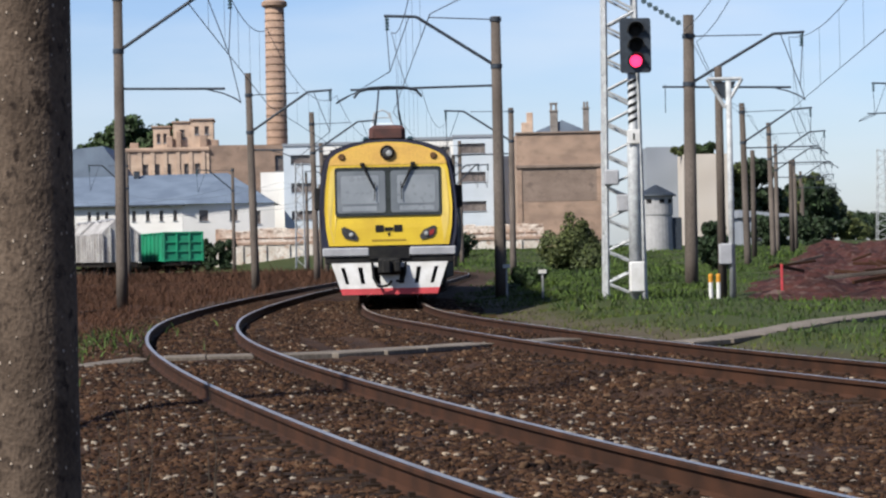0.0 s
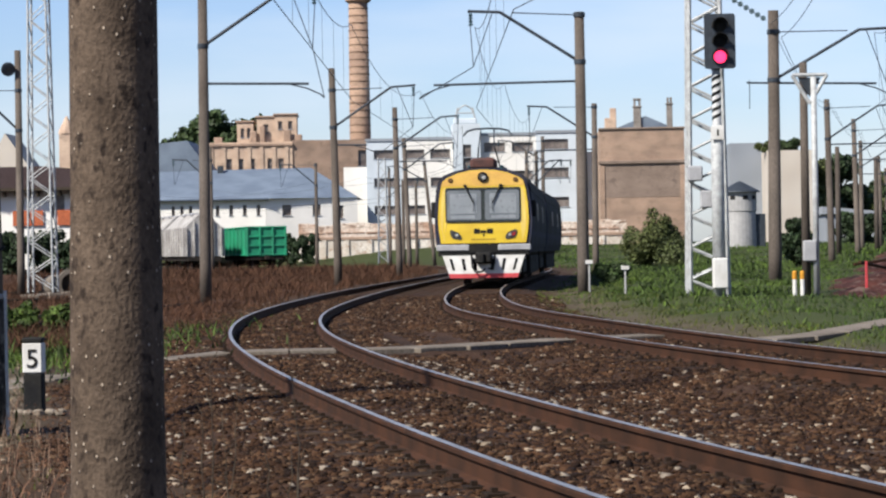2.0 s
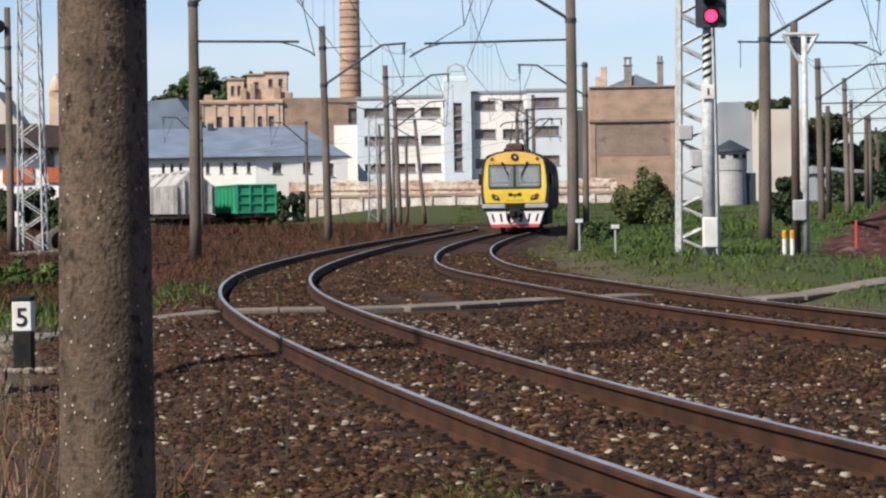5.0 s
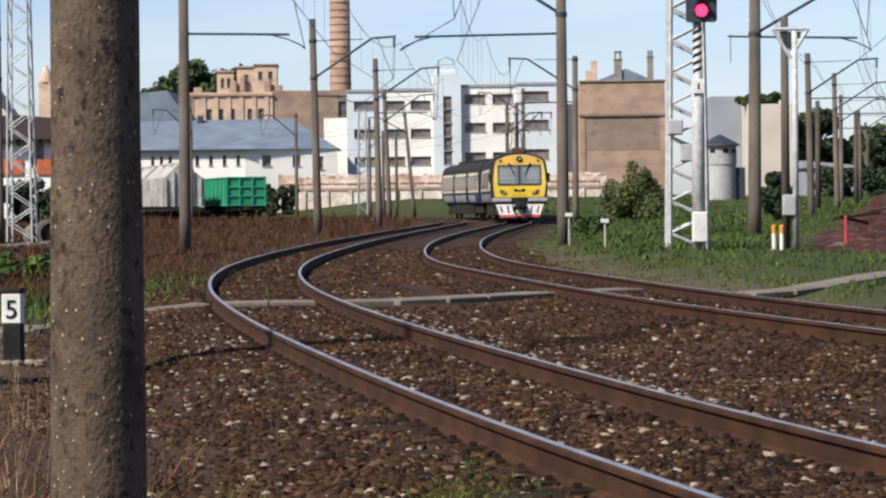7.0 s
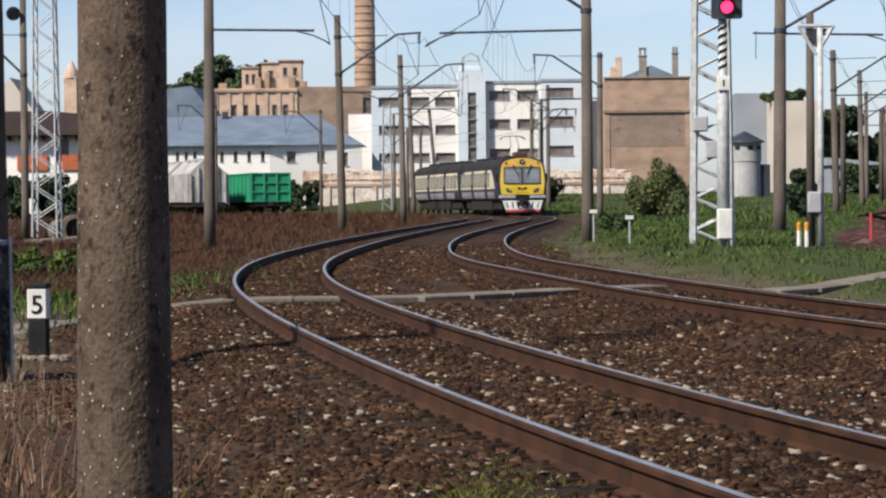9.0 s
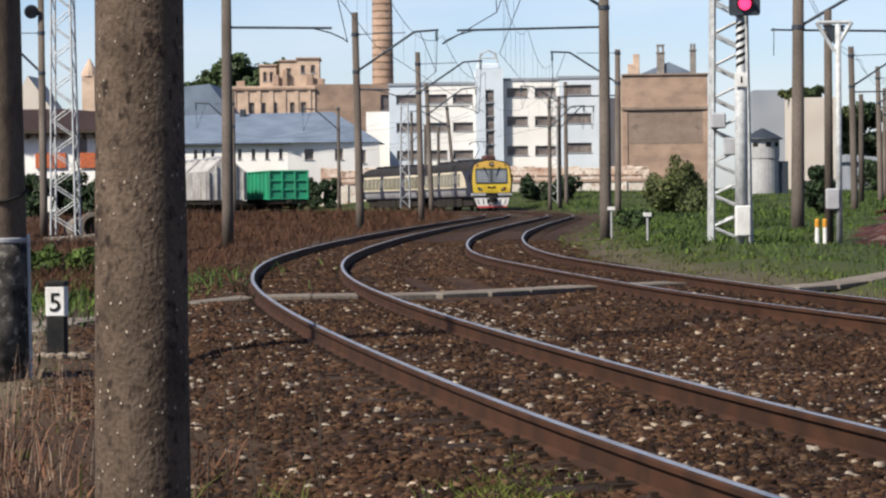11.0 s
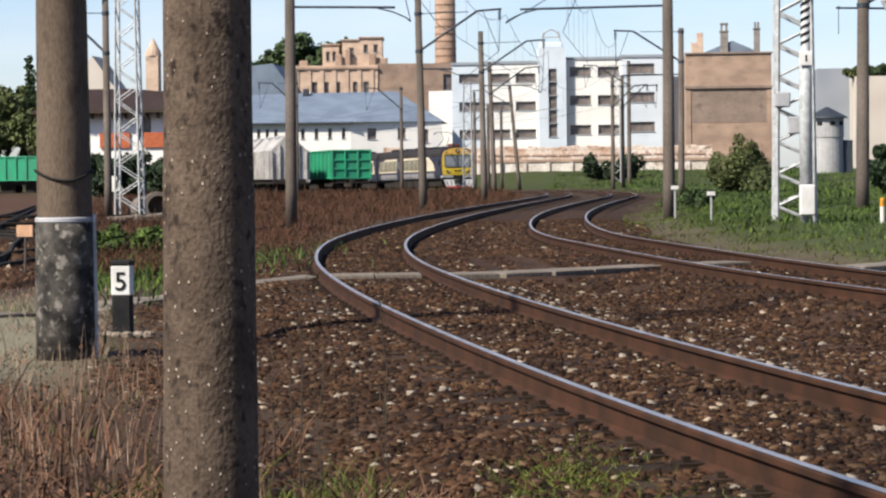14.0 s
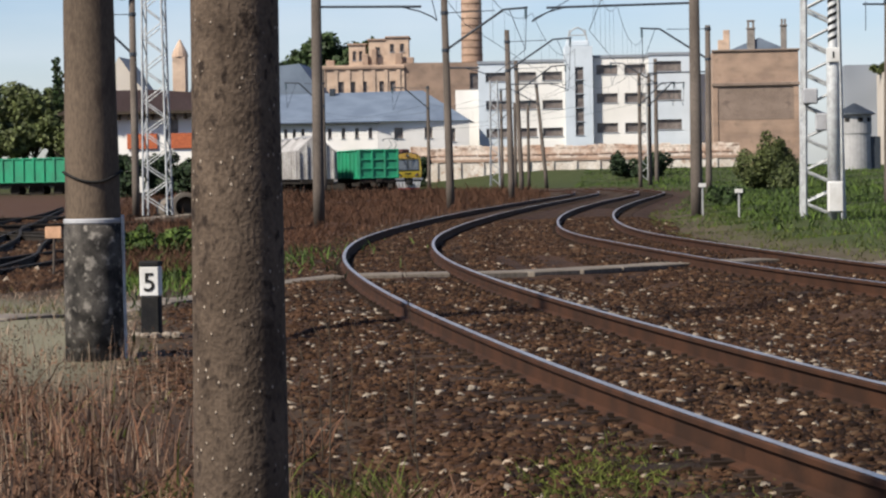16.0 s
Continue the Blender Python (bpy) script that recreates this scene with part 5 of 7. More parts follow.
def gabled_house():
    ob = thing("gabled_attic", pose(12.7, 312, 0), "blue-grey pitched roof with two chimneys behind the hall", "house")
    part("roof", Build().prism([(-0.6, 16.9), (6.9, 16.9), (3.3, 18.5)], 0, 9), M_ROOF_BLUE, ob, "blue-grey sheet roof")
    part("wall", Build().box(-0.4, 6.7, 0.1, 8.9, 0.8, 16.9), M_WALL_GREY, ob)
    for x0, z0, z1, wd in ((1.75, 16.9, 19.6, 1.0), (6.1, 15.6, 19.9, 0.75)):
        st = Build().box(x0, x0 + wd, -0.3, 0.6, z0, z1, 0.05).box(x0 - 0.1, x0 + wd + 0.1, -0.4, 0.7, z1, z1 + 0.2, 0.03)
        for k in (0.05, wd - 0.3):
            st.box(x0 + k, x0 + k + 0.25, -0.3, 0.6, z1 + 0.2, z1 + 0.95)
        st.box(x0 - 0.02, x0 + wd + 0.02, -0.35, 0.65, z1 + 0.95, z1 + 1.2, 0.05) if wd > 0.9 else None
        part("chimney", st, M_CONCRETE_PALE, ob, "weathered grey stack")
    part("brick_stack", Build().box(-2.0, -0.5, 0, 2, 15.0, 18.3, 0.05).box(-1.3, -0.5, 0.2, 1.8, 18.3, 19.6, 0.04), M_BRICK_LIGHT, ob)


gabled_house()


def warehouse():
    ob = thing("warehouse", Matrix(), "long white warehouse with a blue-grey hipped roof", "warehouse")
    wins = [(23.7 - 1.65 * k, 24.15 - 1.65 * k, 4.95, 6.2) for k in range(4)] + [(15.5 - 1.05 * k, 15.9 - 1.05 * k, 4.95, 6.2) for k in range(3)] + [(10.0 - 1.65 * k, 10.45 - 1.65 * k, 4.95, 6.2) for k in range(5)]
    block(ob, -56.0, 285.0, 1.0, 24.8, 12, 6.95, M_WALL_WHITE, sorted(wins), "white rendered wall", 0, bars=1)
    block(ob, -31.18, 285.02, 1.0, 11.2, 10, 6.95, M_WALL_WHITE, [(2.0, 3.1, 4.85, 6.15), (5.7, 6.7, 4.85, 6.15), (8.6, 9.5, 4.4, 6.0)], "white rendered gable side", 14, bars=1)
    r = Build()
    e = 8.02
    A, B, C, D = (-57, 284.5, e - 0.1), (-30.9, 284.4, e - 0.1), (-20.2, 287.6, e - 0.1), (-57, 302, e - 0.1)
    R1, R2 = (-57, 297.5, 11.7), (-26.8, 297.5, 12.0)
    E = (-20.6, 302, e - 0.1)
    r.add([A, B, C, D, R1, R2, E], [(0, 1, 5, 4), (1, 2, 5), (2, 6, 5), (6, 3, 4, 5), (0, 4, 3), (3, 6, 2, 1, 0)])
    part("roof", r, M_ROOF_BLUE, ob, "blue-grey sheet metal roof")
    g = Build().box(-57, -30.8, 284.3, 284.5, e - 0.3, e - 0.1)
    part("gutter", g, M_DARK_STEEL, ob)
    part("roof_chimney", Build().box(-47.6, -46.7, 294, 295, 10.6, 12.4, 0.04), M_WALL_GREY, ob)
    part("roof_vent", Build().box(-38.4, -37.7, 296, 296.8, 11.0, 12.4, 0.04), M_DARK_STEEL, ob)
    part("blue_house_roof", Build().prism([(-56, 11.0), (-40.5, 11.0), (-44.4, 16.4), (-56, 15.4)], 312, 322), M_ROOF_BLUE, ob, "steep blue-grey roof")
    part("rear_wall", Build().box(-56, -41, 312.5, 321, 1.0, 11.0), M_BRICK_DARK, ob)


warehouse()


def ruin():
    ob = thing("old_brick_factory", Matrix(), "derelict orange brick factory with broken roof towers", "brick building")
    wins = [(a, a + 0.75, 11.9, 13.6) for a in (3.0, 4.6, 6.2, 8.7, 10.2)]
    # Sun and shade put into the colour: light brick in front, darker brick beside.
    block(ob, -44.5, 330, 1.0, 12.2, 12, 15.9, M_BRICK_LIGHT, wins, "orange brick front, lighter for the sun on it", 4, bars=0)
    block(ob, -32.4, 331, 1.0, 14, 12, 16.1, M_BRICK, [(9.3, 10.6, 12.4, 14.6)], "brown brick side, darker for shade", 12, bars=0)
    for x0, wd, h, ops in ((-40.2, 2.3, 3.0, [(0.5, 1.0, 0.9, 2.2), (1.4, 1.9, 0.9, 2.2)]), (-37.4, 2.6, 3.6, [(0.9, 1.6, 1.4, 2.7)]), (-34.9, 3.1, 3.9, [(0.5, 1.1, 2.0, 3.1), (1.9, 2.5, 2.0, 3.1)])):
        block(ob, x0, 332.0 + 0.02 * h, 16.75, wd, 6, h, M_BRICK_LIGHT, ops, "ruined brick roof tower", 4, bars=0, name="roof_tower")
        part("tower_cornice", Build().box(-0.2, wd + 0.2, -0.2, 6.2, h, h + 0.28, 0.06), M_BRICK, ob, at=pose(x0, 332.0 + 0.02 * h, 16.75, 0, 0, 4))
    part("front_cornice", Build().box(-0.1, 12.3, -0.25, 0.1, 15.3, 15.7, 0.06), M_BRICK, ob, at=pose(-44.5, 330, 1.0, 0, 0, 4))
    part("string_course", Build().box(0, 12.2, -0.12, 0.05, 11.5, 11.75, 0.03), M_BRICK, ob, at=pose(-44.5, 330, 1.0, 0, 0, 4))
    for k in range(7):
        part("pier", Build().box(0.6 + 1.75 * k, 1.15 + 1.75 * k, -0.14, 0.05, 9.0, 15.3), M_BRICK_LIGHT, ob, at=pose(-44.5, 330, 1.0, 0, 0, 4))
    for x0, x1, z1 in ((-36.9, -36.2, 19.2), (-33.6, -32.6, 18.6), (-38.3, -37.4, 18.5), (-32.0, -31.0, 17.9), (-43.4, -42.2, 17.7)):
        part("broken_wall", Build().box(x0, x1, 331.4, 331.9, 16.7, z1, 0.08), M_BRICK, ob)


ruin()


def chimney():
    ob = thing("factory_chimney", pose(-23.55, 342, 1.0), "tall tapering banded brick factory chimney", "chimney")
    part("shaft", Build().lathe([(2.0, 0), (1.55, 14.5), (1.38, 36.2)], (0, 0, 0), 28), M_CHIM, ob, "orange brick shaft", True)
    part("cap", Build().lathe([(1.4, 36.2), (1.85, 36.5), (1.85, 37.0), (1.5, 37.3), (1.2, 37.3)], (0, 0, 0), 28), M_CHIM, ob)
    for k in range(21):
        z = 14.3 + 1.05 * k
        r = 1.55 - 0.17 * (z - 14.5) / 21.7
        part("iron_hoop", Build().lathe([(r, z), (r + 0.05, z + 0.02), (r + 0.05, z + 0.14), (r, z + 0.16)], (0, 0, 0), 28), M_CHIM_BAND, ob)


chimney()


def boundary_wall():
    ob = thing("boundary_wall", pose(-27, 281, 0.9), "low whitewashed wall with a ragged brick coping", "wall")
    part("wall", Build().box(0, 39, 0, 0.5, -1.2, 1.85), M_FENCE, ob, "flaking whitewash")
    part("coping", Build().box(-0.1, 39.1, -0.12, 0.62, 1.85, 2.2, 0.03), M_BRICK, ob)
    part("upper_wall", Build().box(0, 39, 1.0, 1.4, -1.2, 3.3), M_RUIN, ob, "broken brick with patches of old plaster")
    rng = random.Random(17)
    x = 0.0
    while x < 38.5:
        wide = min(rng.uniform(0.6, 1.9), 39 - x)
        part("ragged_top", Build().box(x, x + wide - 0.01, 0.98 + rng.uniform(0, 0.05), 1.42, 3.3, 3.3 + rng.uniform(0.25, 0.6), 0.04), M_RUIN, ob)
        x += wide
    for k in range(24):
        part("ledge", Build().box(0.1 + 1.6 * k, 1.45 + 1.6 * k, 0.9, 1.0, 2.62 + rng.uniform(-0.05, 0.05), 2.8, 0.02), M_BRICK, ob)
    for k in range(14):
        part("buttress", Build().box(0.2 + 2.75 * k, 0.6 + 2.75 * k, -0.2, 0.1, -1.2, 1.85), M_FENCE, ob)


boundary_wall()


def watch_tower():
    ob = thing("round_tower", pose(20.75, 230, 1.1), "small round whitewashed tower with a dark conical roof", "tower")
    part("drum", Build().lathe([(1.62, 0), (1.55, 3.4), (1.62, 3.5), (1.62, 5.4)], (0, 0, 0), 28), M_WHITEWASH, ob, "grey whitewashed drum")
    part("roof", Build().lathe([(2.0, 5.3), (1.9, 5.45), (0.2, 6.35), (0.02, 6.4)], (0, 0, 0), 28), M_DARK_STEEL, ob, "dark conical roof")
    for a in (-120, -75, -40):
        part("port", Build().box(-0.25, 0.25, -1.66, -1.5, 4.6, 5.0, 0.02), M_BLACK, ob, at=pose(0, 0, 0, 0, 0, a + 90))
    part("lean_to", Build().box(1.4, 2.4, -0.5, 1.5, 0, 3.2, 0.05), M_DARK_STEEL, ob)


watch_tower()
RIGHT_HOUSE = thing("rendered_house", Matrix(), "cream rendered blank house wall with a grey wing", "house")
block(RIGHT_HOUSE, 27.4, 268, 1.0, 5.0, 10, 10.9, M_WALL_CREAM, (), "cream blank wall", 0)
block(RIGHT_HOUSE, 23.8, 275, 1.0, 4.8, 10, 12.1, M_WALL_GREY, (), "grey blank wall", 0)
SHED = thing("low_shed", Matrix(), "low pale shed partly hidden by masts and trees", "shed")
block(SHED, 31.5, 250, 1.0, 5.5, 6, 3.4, M_WALL_GREY, [(1, 2.2, 1.2, 2.4)], "pale wall", 0, bars=1)
part("roof", Build().prism([(31.2, 4.4), (37.3, 4.4), (37.3, 4.6), (31.2, 5.2)], 249.6, 256.5), M_WALL_GREY, SHED)
STATION = thing("station_house", Matrix(), "white house with a dark red roof and orange panels", "house")
block(STATION, -47.5, 200, 0.3, 12.0, 9, 7.0, M_WALL_WHITE, [(1.6, 2.8, 4.6, 6.3), (7.4, 8.5, 4.6, 6.3)], "white wall", 0, bars=1)
M_PANEL = mat("orange_panel", (0.3731, 0.09701, 0.03731), None, 0.7, bump=0.1)
for px in (-43.4, -39.6):
    part("panel", Build().box(px, px + 2.6, 199.8, 199.95, 4.0, 5.3, 0.02), M_PANEL, STATION, "orange wall panel")
part("roof", Build().prism([(-49.0, 7.1), (-34.2, 7.1), (-36.2, 8.6), (-40.6, 9.0), (-46.6, 9.0)], 199.0, 210), M_ROOF_DARK, STATION, "dark red hipped roof")
part("eaves", Build().box(-49.1, -34.1, 198.7, 199.0, 6.95, 7.2), M_BARK, STATION, "dark timber eaves board")
for k in range(16):
    part("bracket", Build().box(-48.8 + 0.95 * k, -48.65 + 0.95 * k, 198.9, 199.9, 6.5, 6.95), M_BARK, STATION)
FAR_HOUSE = thing("pale_house", Matrix(), "pale orange house with a steep gable", "house")
part("wall", Build().prism([(-68.5, 1), (-62.0, 1), (-62.0, 11.5), (-66.0, 17.2), (-68.5, 12.6)], 300, 308), M_WALL_CREAM, FAR_HOUSE)
part("roof_turret", Build().box(-63.4, -61.6, 322, 324, 6, 18.2, 0.05), M_BRICK_LIGHT, FAR_HOUSE)
part("turret_cap", Build().lathe([(1.2, 18.2), (1.0, 18.9), (0.1, 20.6)], (-62.5, 323, 0), 12), M_BRICK_LIGHT, FAR_HOUSE)
part("blue_roof", Build().prism([(-62, 9), (-48, 9), (-50, 14), (-60, 14)], 318, 326), M_ROOF_BLUE, FAR_HOUSE, "blue-grey sheet roof")


# ---- wagons in the yard ----
def wheelsets(b, ys):
    for y in ys:
        for sx in (-1, 1):
            b.rod((sx * 0.72, y, 0.48), (sx * 0.86, y, 0.48), 0.475, seg=18)
        b.rod((-0.8, y, 0.48), (0.8, y, 0.48), 0.08)
    return b


def open_wagon(m, label, length=12.0, material=None):
    mtl = material or M_WAGON_GREEN
    ob = thing("freight_wagon", m, label, "freight wagon", "wagons in the yard")
    h = length / 2
    part("body", Build().box(-1.5, 1.5, -h, h, 1.15, 3.45, 0.04), mtl, ob, "painted steel box body")
    for z in (1.25, 1.95, 2.65, 3.38):
        part("rib", Build().box(-1.58, 1.58, -h - 0.09, -h + 0.05, z - 0.07, z + 0.07, 0.02), mtl, ob)
        part("rib", Build().box(-1.6, 1.6, -h - 0.02, h + 0.02, z - 0.06, z + 0.06, 0.02) if z in (1.25, 3.38) else Build().box(-1.56, 1.56, -h, -h + 0.4, z - 0.05, z + 0.05), mtl, ob)
    for x in (-1.5, -0.5, 0.5, 1.5):
        part("end_post", Build().box(x - 0.07, x + 0.07, -h - 0.12, -h + 0.05, 1.15, 3.45, 0.02), mtl, ob)
    for k in range(7):
        y = -h + 0.5 + k * (length - 1.0) / 6
        part("side_post", Build().box(-1.62, 1.62, y - 0.08, y + 0.08, 1.15, 3.42, 0.02), mtl, ob)
    part("underframe", wheelsets(Build().box(-1.3, 1.3, -h, h, 0.85, 1.15), (-h + 1.4, -h + 3.2, h - 3.2, h - 1.4)), M_UNDER, ob)
    part("coupler", Build().box(-0.2, 0.2, -h - 0.6, -h, 0.85, 1.15, 0.04), M_UNDER, ob)
    return ob


def hopper_wagon(m, label):
    ob = thing("hopper_wagon", m, label, "freight wagon", "wagons in the yard")
    part("body", Build().prism([(-1.5, 1.2), (1.5, 1.2), (1.55, 3.35), (0.3, 4.5), (-0.3, 4.5), (-1.55, 3.35)], -5.5, 5.5), M_WAGON_GREY, ob, "dusty grey sheet body")
    for k in range(9):
        y = -5.4 + k * 1.35
        part("side_rib", Build().box(-1.64, 1.64, y - 0.06, y + 0.06, 1.2, 3.45, 0.02), M_WAGON_GREY, ob)
    for x, z in ((-1.35, 3.4), (-0.75, 3.9), (0.0, 4.4), (0.75, 3.9), (1.35, 3.4)):
        part("end_rib", Build().box(x - 0.07, x + 0.07, -5.64, -5.4, 1.2, z, 0.02), M_WAGON_GREY, ob)
    part("underframe", wheelsets(Build().box(-1.3, 1.3, -5.8, 5.8, 0.85, 1.2), (-4.4, -2.6, 2.6, 4.4)), M_UNDER, ob)
    for y in (-3.0, 1.4):
        part("hatch", Build().box(-0.5, 0.5, y, y + 1.6, 4.4, 4.62, 0.04), M_LIGHT_GREY, ob)
    return ob


open_wagon(pose(-21.75, 189.0, -0.02, 0, 0, 16.5), "bright green ribbed freight wagon standing in the yard")
hopper_wagon(pose(-26.5, 188.7, -0.02, 0, 0, 16.5), "dusty grey hopper wagon beside a green wagon")
hopper_wagon(pose(-30.1, 200.9, 0.0, 0, 0, 16.5), "dusty grey hopper wagon behind another")
open_wagon(pose(-55.2, 216, 0.1, 0, 0, 84), "faded green freight wagon far across the yard", 7.0)
open_wagon(pose(-63.0, 216.8, 0.1, 0, 0, 84), "faded green freight wagon coupled in a yard row", 7.0)
open_wagon(pose(-47.6, 215.2, 0.1, 0, 0, 84), "faded green freight wagon behind a pole in the yard", 7.0)


# ---- trees and shrubs ----
def leaves(name, blobs, count, size, material, seed):
    """Small leaf clumps in several lobes of a crown."""
    rng = np.random.default_rng(seed)
    blobs = np.array(blobs, float)
    # smaller lobes bud from the large ones, for an uneven outline
    kids = []
    for bx, by, bz, br in blobs:
        for _ in range(7):
            d = rng.normal(size=3)
            d /= np.linalg.norm(d)
            kids.append((*(np.array((bx, by, bz)) + d * br * rng.uniform(0.6, 1.0)), br * rng.uniform(0.22, 0.45)))
    blobs = np.array([*blobs, *kids])
    w = blobs[:, 3] ** 2
    pick = rng.choice(len(blobs), count, p=w / w.sum())
    d = rng.normal(size=(count, 3))
    d /= np.linalg.norm(d, axis=1)[:, None]
    r = blobs[pick, 3] * rng.uniform(0.25, 1.1, count) ** 0.5
    c = blobs[pick, :3] + d * r[:, None] * np.array([1, 1, 0.9])
    u = d + rng.normal(0, 0.7, (count, 3))
    u /= np.linalg.norm(u, axis=1)[:, None]
    a = np.cross(u, rng.normal(size=(count, 3)))
    a /= np.linalg.norm(a, axis=1)[:, None]
    b = np.cross(u, a)
    s = size * rng.uniform(0.5, 1.3, (count, 1))
    verts = np.stack([c - a * s, c - b * s * 0.6, c + a * s, c + b * s * 0.6], 1).reshape(-1, 3)
    verts[:, 2] = np.maximum(verts[:, 2], -0.1)
    faces = np.arange(count * 4).reshape(-1, 4)
    return quad_mesh(name, verts.tolist(), faces.tolist(), material)


def tree(x, y, z, height, spread, material, label, seed, count=3500, leaf=0.35, name="tree", slim=False):
    rng = random.Random(seed)
    ob = thing(name, pose(x, y, z), label, name, "trees" if name == "tree" else "shrubs")
    b = Build().rod((0, 0, -0.3), (0.1, 0, height * 0.55), max(0.05, height * 0.022), height * 0.012, 8)
    blobs = []
    for k in range(9 if not slim else 16):
        if slim:
            p = (rng.uniform(-0.1, 0.1) * spread, rng.uniform(-0.1, 0.1) * spread, height * (0.15 + 0.052 * k))
            r = spread * (0.5 - 0.022 * k)
        else:
            a = rng.uniform(0, 2 * math.pi)
            q = rng.uniform(0.2, 0.72)
            p = (math.cos(a) * spread * q, math.sin(a) * spread * q, height * rng.uniform(0.42, 0.86))
            r = spread * rng.uniform(0.28, 0.48)
        blobs.append((*p, r))
        b.rod((0.05, 0, height * 0.3), p, height * 0.009, height * 0.003, 6)
    part("trunk", b, M_BARK, ob)
    part("crown", leaves("crown", blobs, count * 2, leaf, material, seed), material, ob, "leafy crown")
    return ob


def shrub(x, y, z, height, spread, material, label, seed, count=2500, leaf=0.13):
    rng = random.Random(seed)
    ob = thing("shrub", pose(x, y, z), label, "shrub", "shrubs")
    b, blobs = Build(), []
    for k in range(11):
        a = rng.uniform(0, 2 * math.pi)
        q = rng.uniform(0.1, 0.75)
        p = (math.cos(a) * spread * q, math.sin(a) * spread * q, height * rng.uniform(0.08, 0.68))
        b.rod((0, 0, -0.2), p, 0.04, 0.012, 5)
        blobs.append((*p, min(spread, height * 0.7) * rng.uniform(0.32, 0.5)))
    part("stem", b, M_BARK, ob)
    part("foliage", leaves("foliage", blobs, count * 2, leaf, material, seed), material, ob, "dense small leaves")


for k, (tx, tz, sp) in enumerate(((-52, 20, 4.2), (-47.5, 22.5, 4.5), (-42.5, 21.5, 4.2))):
    tree(tx, 362, 1.0, tz + 1.5, sp * 1.15, M_LEAF, "green leafy tree behind brick roofs", 20 + k, 3500, 0.42)
shrub(7.6, 140, 0.1, 3.7, 2.3, M_LEAF_OLIVE, "rounded green bush in the grass", 31, 9000, 0.1)
shrub(1.4, 236, 0.9, 2.6, 2.3, M_LEAF_DARK, "low dark bush beside far tracks", 32, 1700, 0.16)
shrub(-1.2, 240, 0.9, 2.5, 2.0, M_LEAF_DARK, "low bush beside far tracks", 33, 1600, 0.16)
shrub(3.4, 92, -0.05, 0.8, 1.1, M_LEAF, "low dark bush at the foot of a mast", 34, 1500, 0.11)
shrub(13.5, 118, 0.2, 2.4, 0.9, M_LEAF_DARK, "narrow dark bush beside a mast", 35, 2400, 0.12)
shrub(27.6, 240, 1.0, 3.6, 1.5, M_LEAF_DARK, "dark shrub below a cream wall", 36, 2400, 0.2)
shrub(29.5, 270, 11.85, 1.6, 2.6, M_LEAF, "green creeper on top of a cream wall", 37, 2500, 0.22)
shrub(27.9, 270.3, 11.85, 1.5, 1.8, M_LEAF_OLIVE, "green creeper on top of a cream wall", 38, 2200, 0.22)
for k in range(5):
    shrub(-28.5 + 0.95 * k, 274, -0.2, 4.9, 1.1, M_LEAF_DARK, "dark green clipped hedge beyond the tracks", 90 + k, 1800, 0.15)
for k, (tx, ty) in enumerate(((33.2, 244), (35.3, 246), (37.4, 245), (39.5, 247))):
    shrub(tx, ty, 0.8, 4.6, 1.6, M_LEAF_DARK, "dark overgrown bush before a pale shed", 110 + k, 1800, 0.2)
for k, (tx, ty, h, sp) in enumerate(((33.6, 274, 9.8, 3.0), (37.2, 280, 11.0, 4.0), (44, 290, 11.0, 4.4), (49, 320, 10.6, 4.2), (56, 352, 10.2, 4.6), (63, 385, 9.2, 4.6), (70, 425, 8.6, 4.8), (79, 470, 8.0, 5), (92, 540, 7.6, 6), (40.5, 255, 9.5, 3.0))):
    tree(tx, ty, 1.0, h * (0.86 if k > 1 else 1.12), sp * 0.9, M_LEAF_DARK if k % 2 else M_LEAF_OLIVE, "dense green tree along the straight line", 40 + k, 2800, 0.34)
for k, (tx, ty, h, sp) in enumerate(((104, 610, 8.5, 5.5), (114, 660, 9.0, 6.0), (123, 680, 8.0, 5.0), (131, 720, 9.5, 6.5), (142, 760, 9.0, 6.0), (120, 640, 7.0, 5.0))):
    tree(tx, ty, 1.0, h, sp, M_LEAF_DARK, "distant dark green tree beside the straight line", 130 + k, 1500, 0.5)
for k, (tx, ty, h, sp) in enumerate(((-78, 262, 13.0, 5.0), (-72.5, 258, 12.4, 4.6), (-67, 256, 10.6, 4.0), (-62.5, 254, 8.6, 3.4), (-84, 268, 14, 5.5), (-57.5, 250, 7.5, 3.0), (-75, 275, 12.8, 4.6), (-69.5, 270, 11.6, 4.4), (-90, 272, 14.5, 5.5))):
    tree(tx, ty, 0.6, h, sp, M_LEAF_OLIVE, "olive green tree at the edge of the yard", 60 + k, 3600, 0.3)
tree(-64.2, 260, 0.6, 15.2, 2.6, M_LEAF, "slim upright green tree at the edge of the yard", 66, 1700, 0.26, slim=True)
for k, (tx, ty) in enumerate(((-45, 193), (-42, 191), (-39.5, 194), (-37, 192), (-34.5, 193))):
    shrub(tx, ty, 0.1, 4.4, 2.0, M_LEAF_DARK, "dark bush in front of the white house", 70 + k, 1800, 0.2)
for k, (tx, ty) in enumerate(((-9.9, 50), (-10.8, 51), (-9.0, 49.2), (-11.6, 52))):
    shrub(tx, ty, -0.4, 0.75, 0.55, M_GRASS, "leafy green weed among stones", 80 + k, 700, 0.07)


mast(-17.6, 200, 0.1, 8.8, -1, 2.0, 0, 6.9, r=0.16)


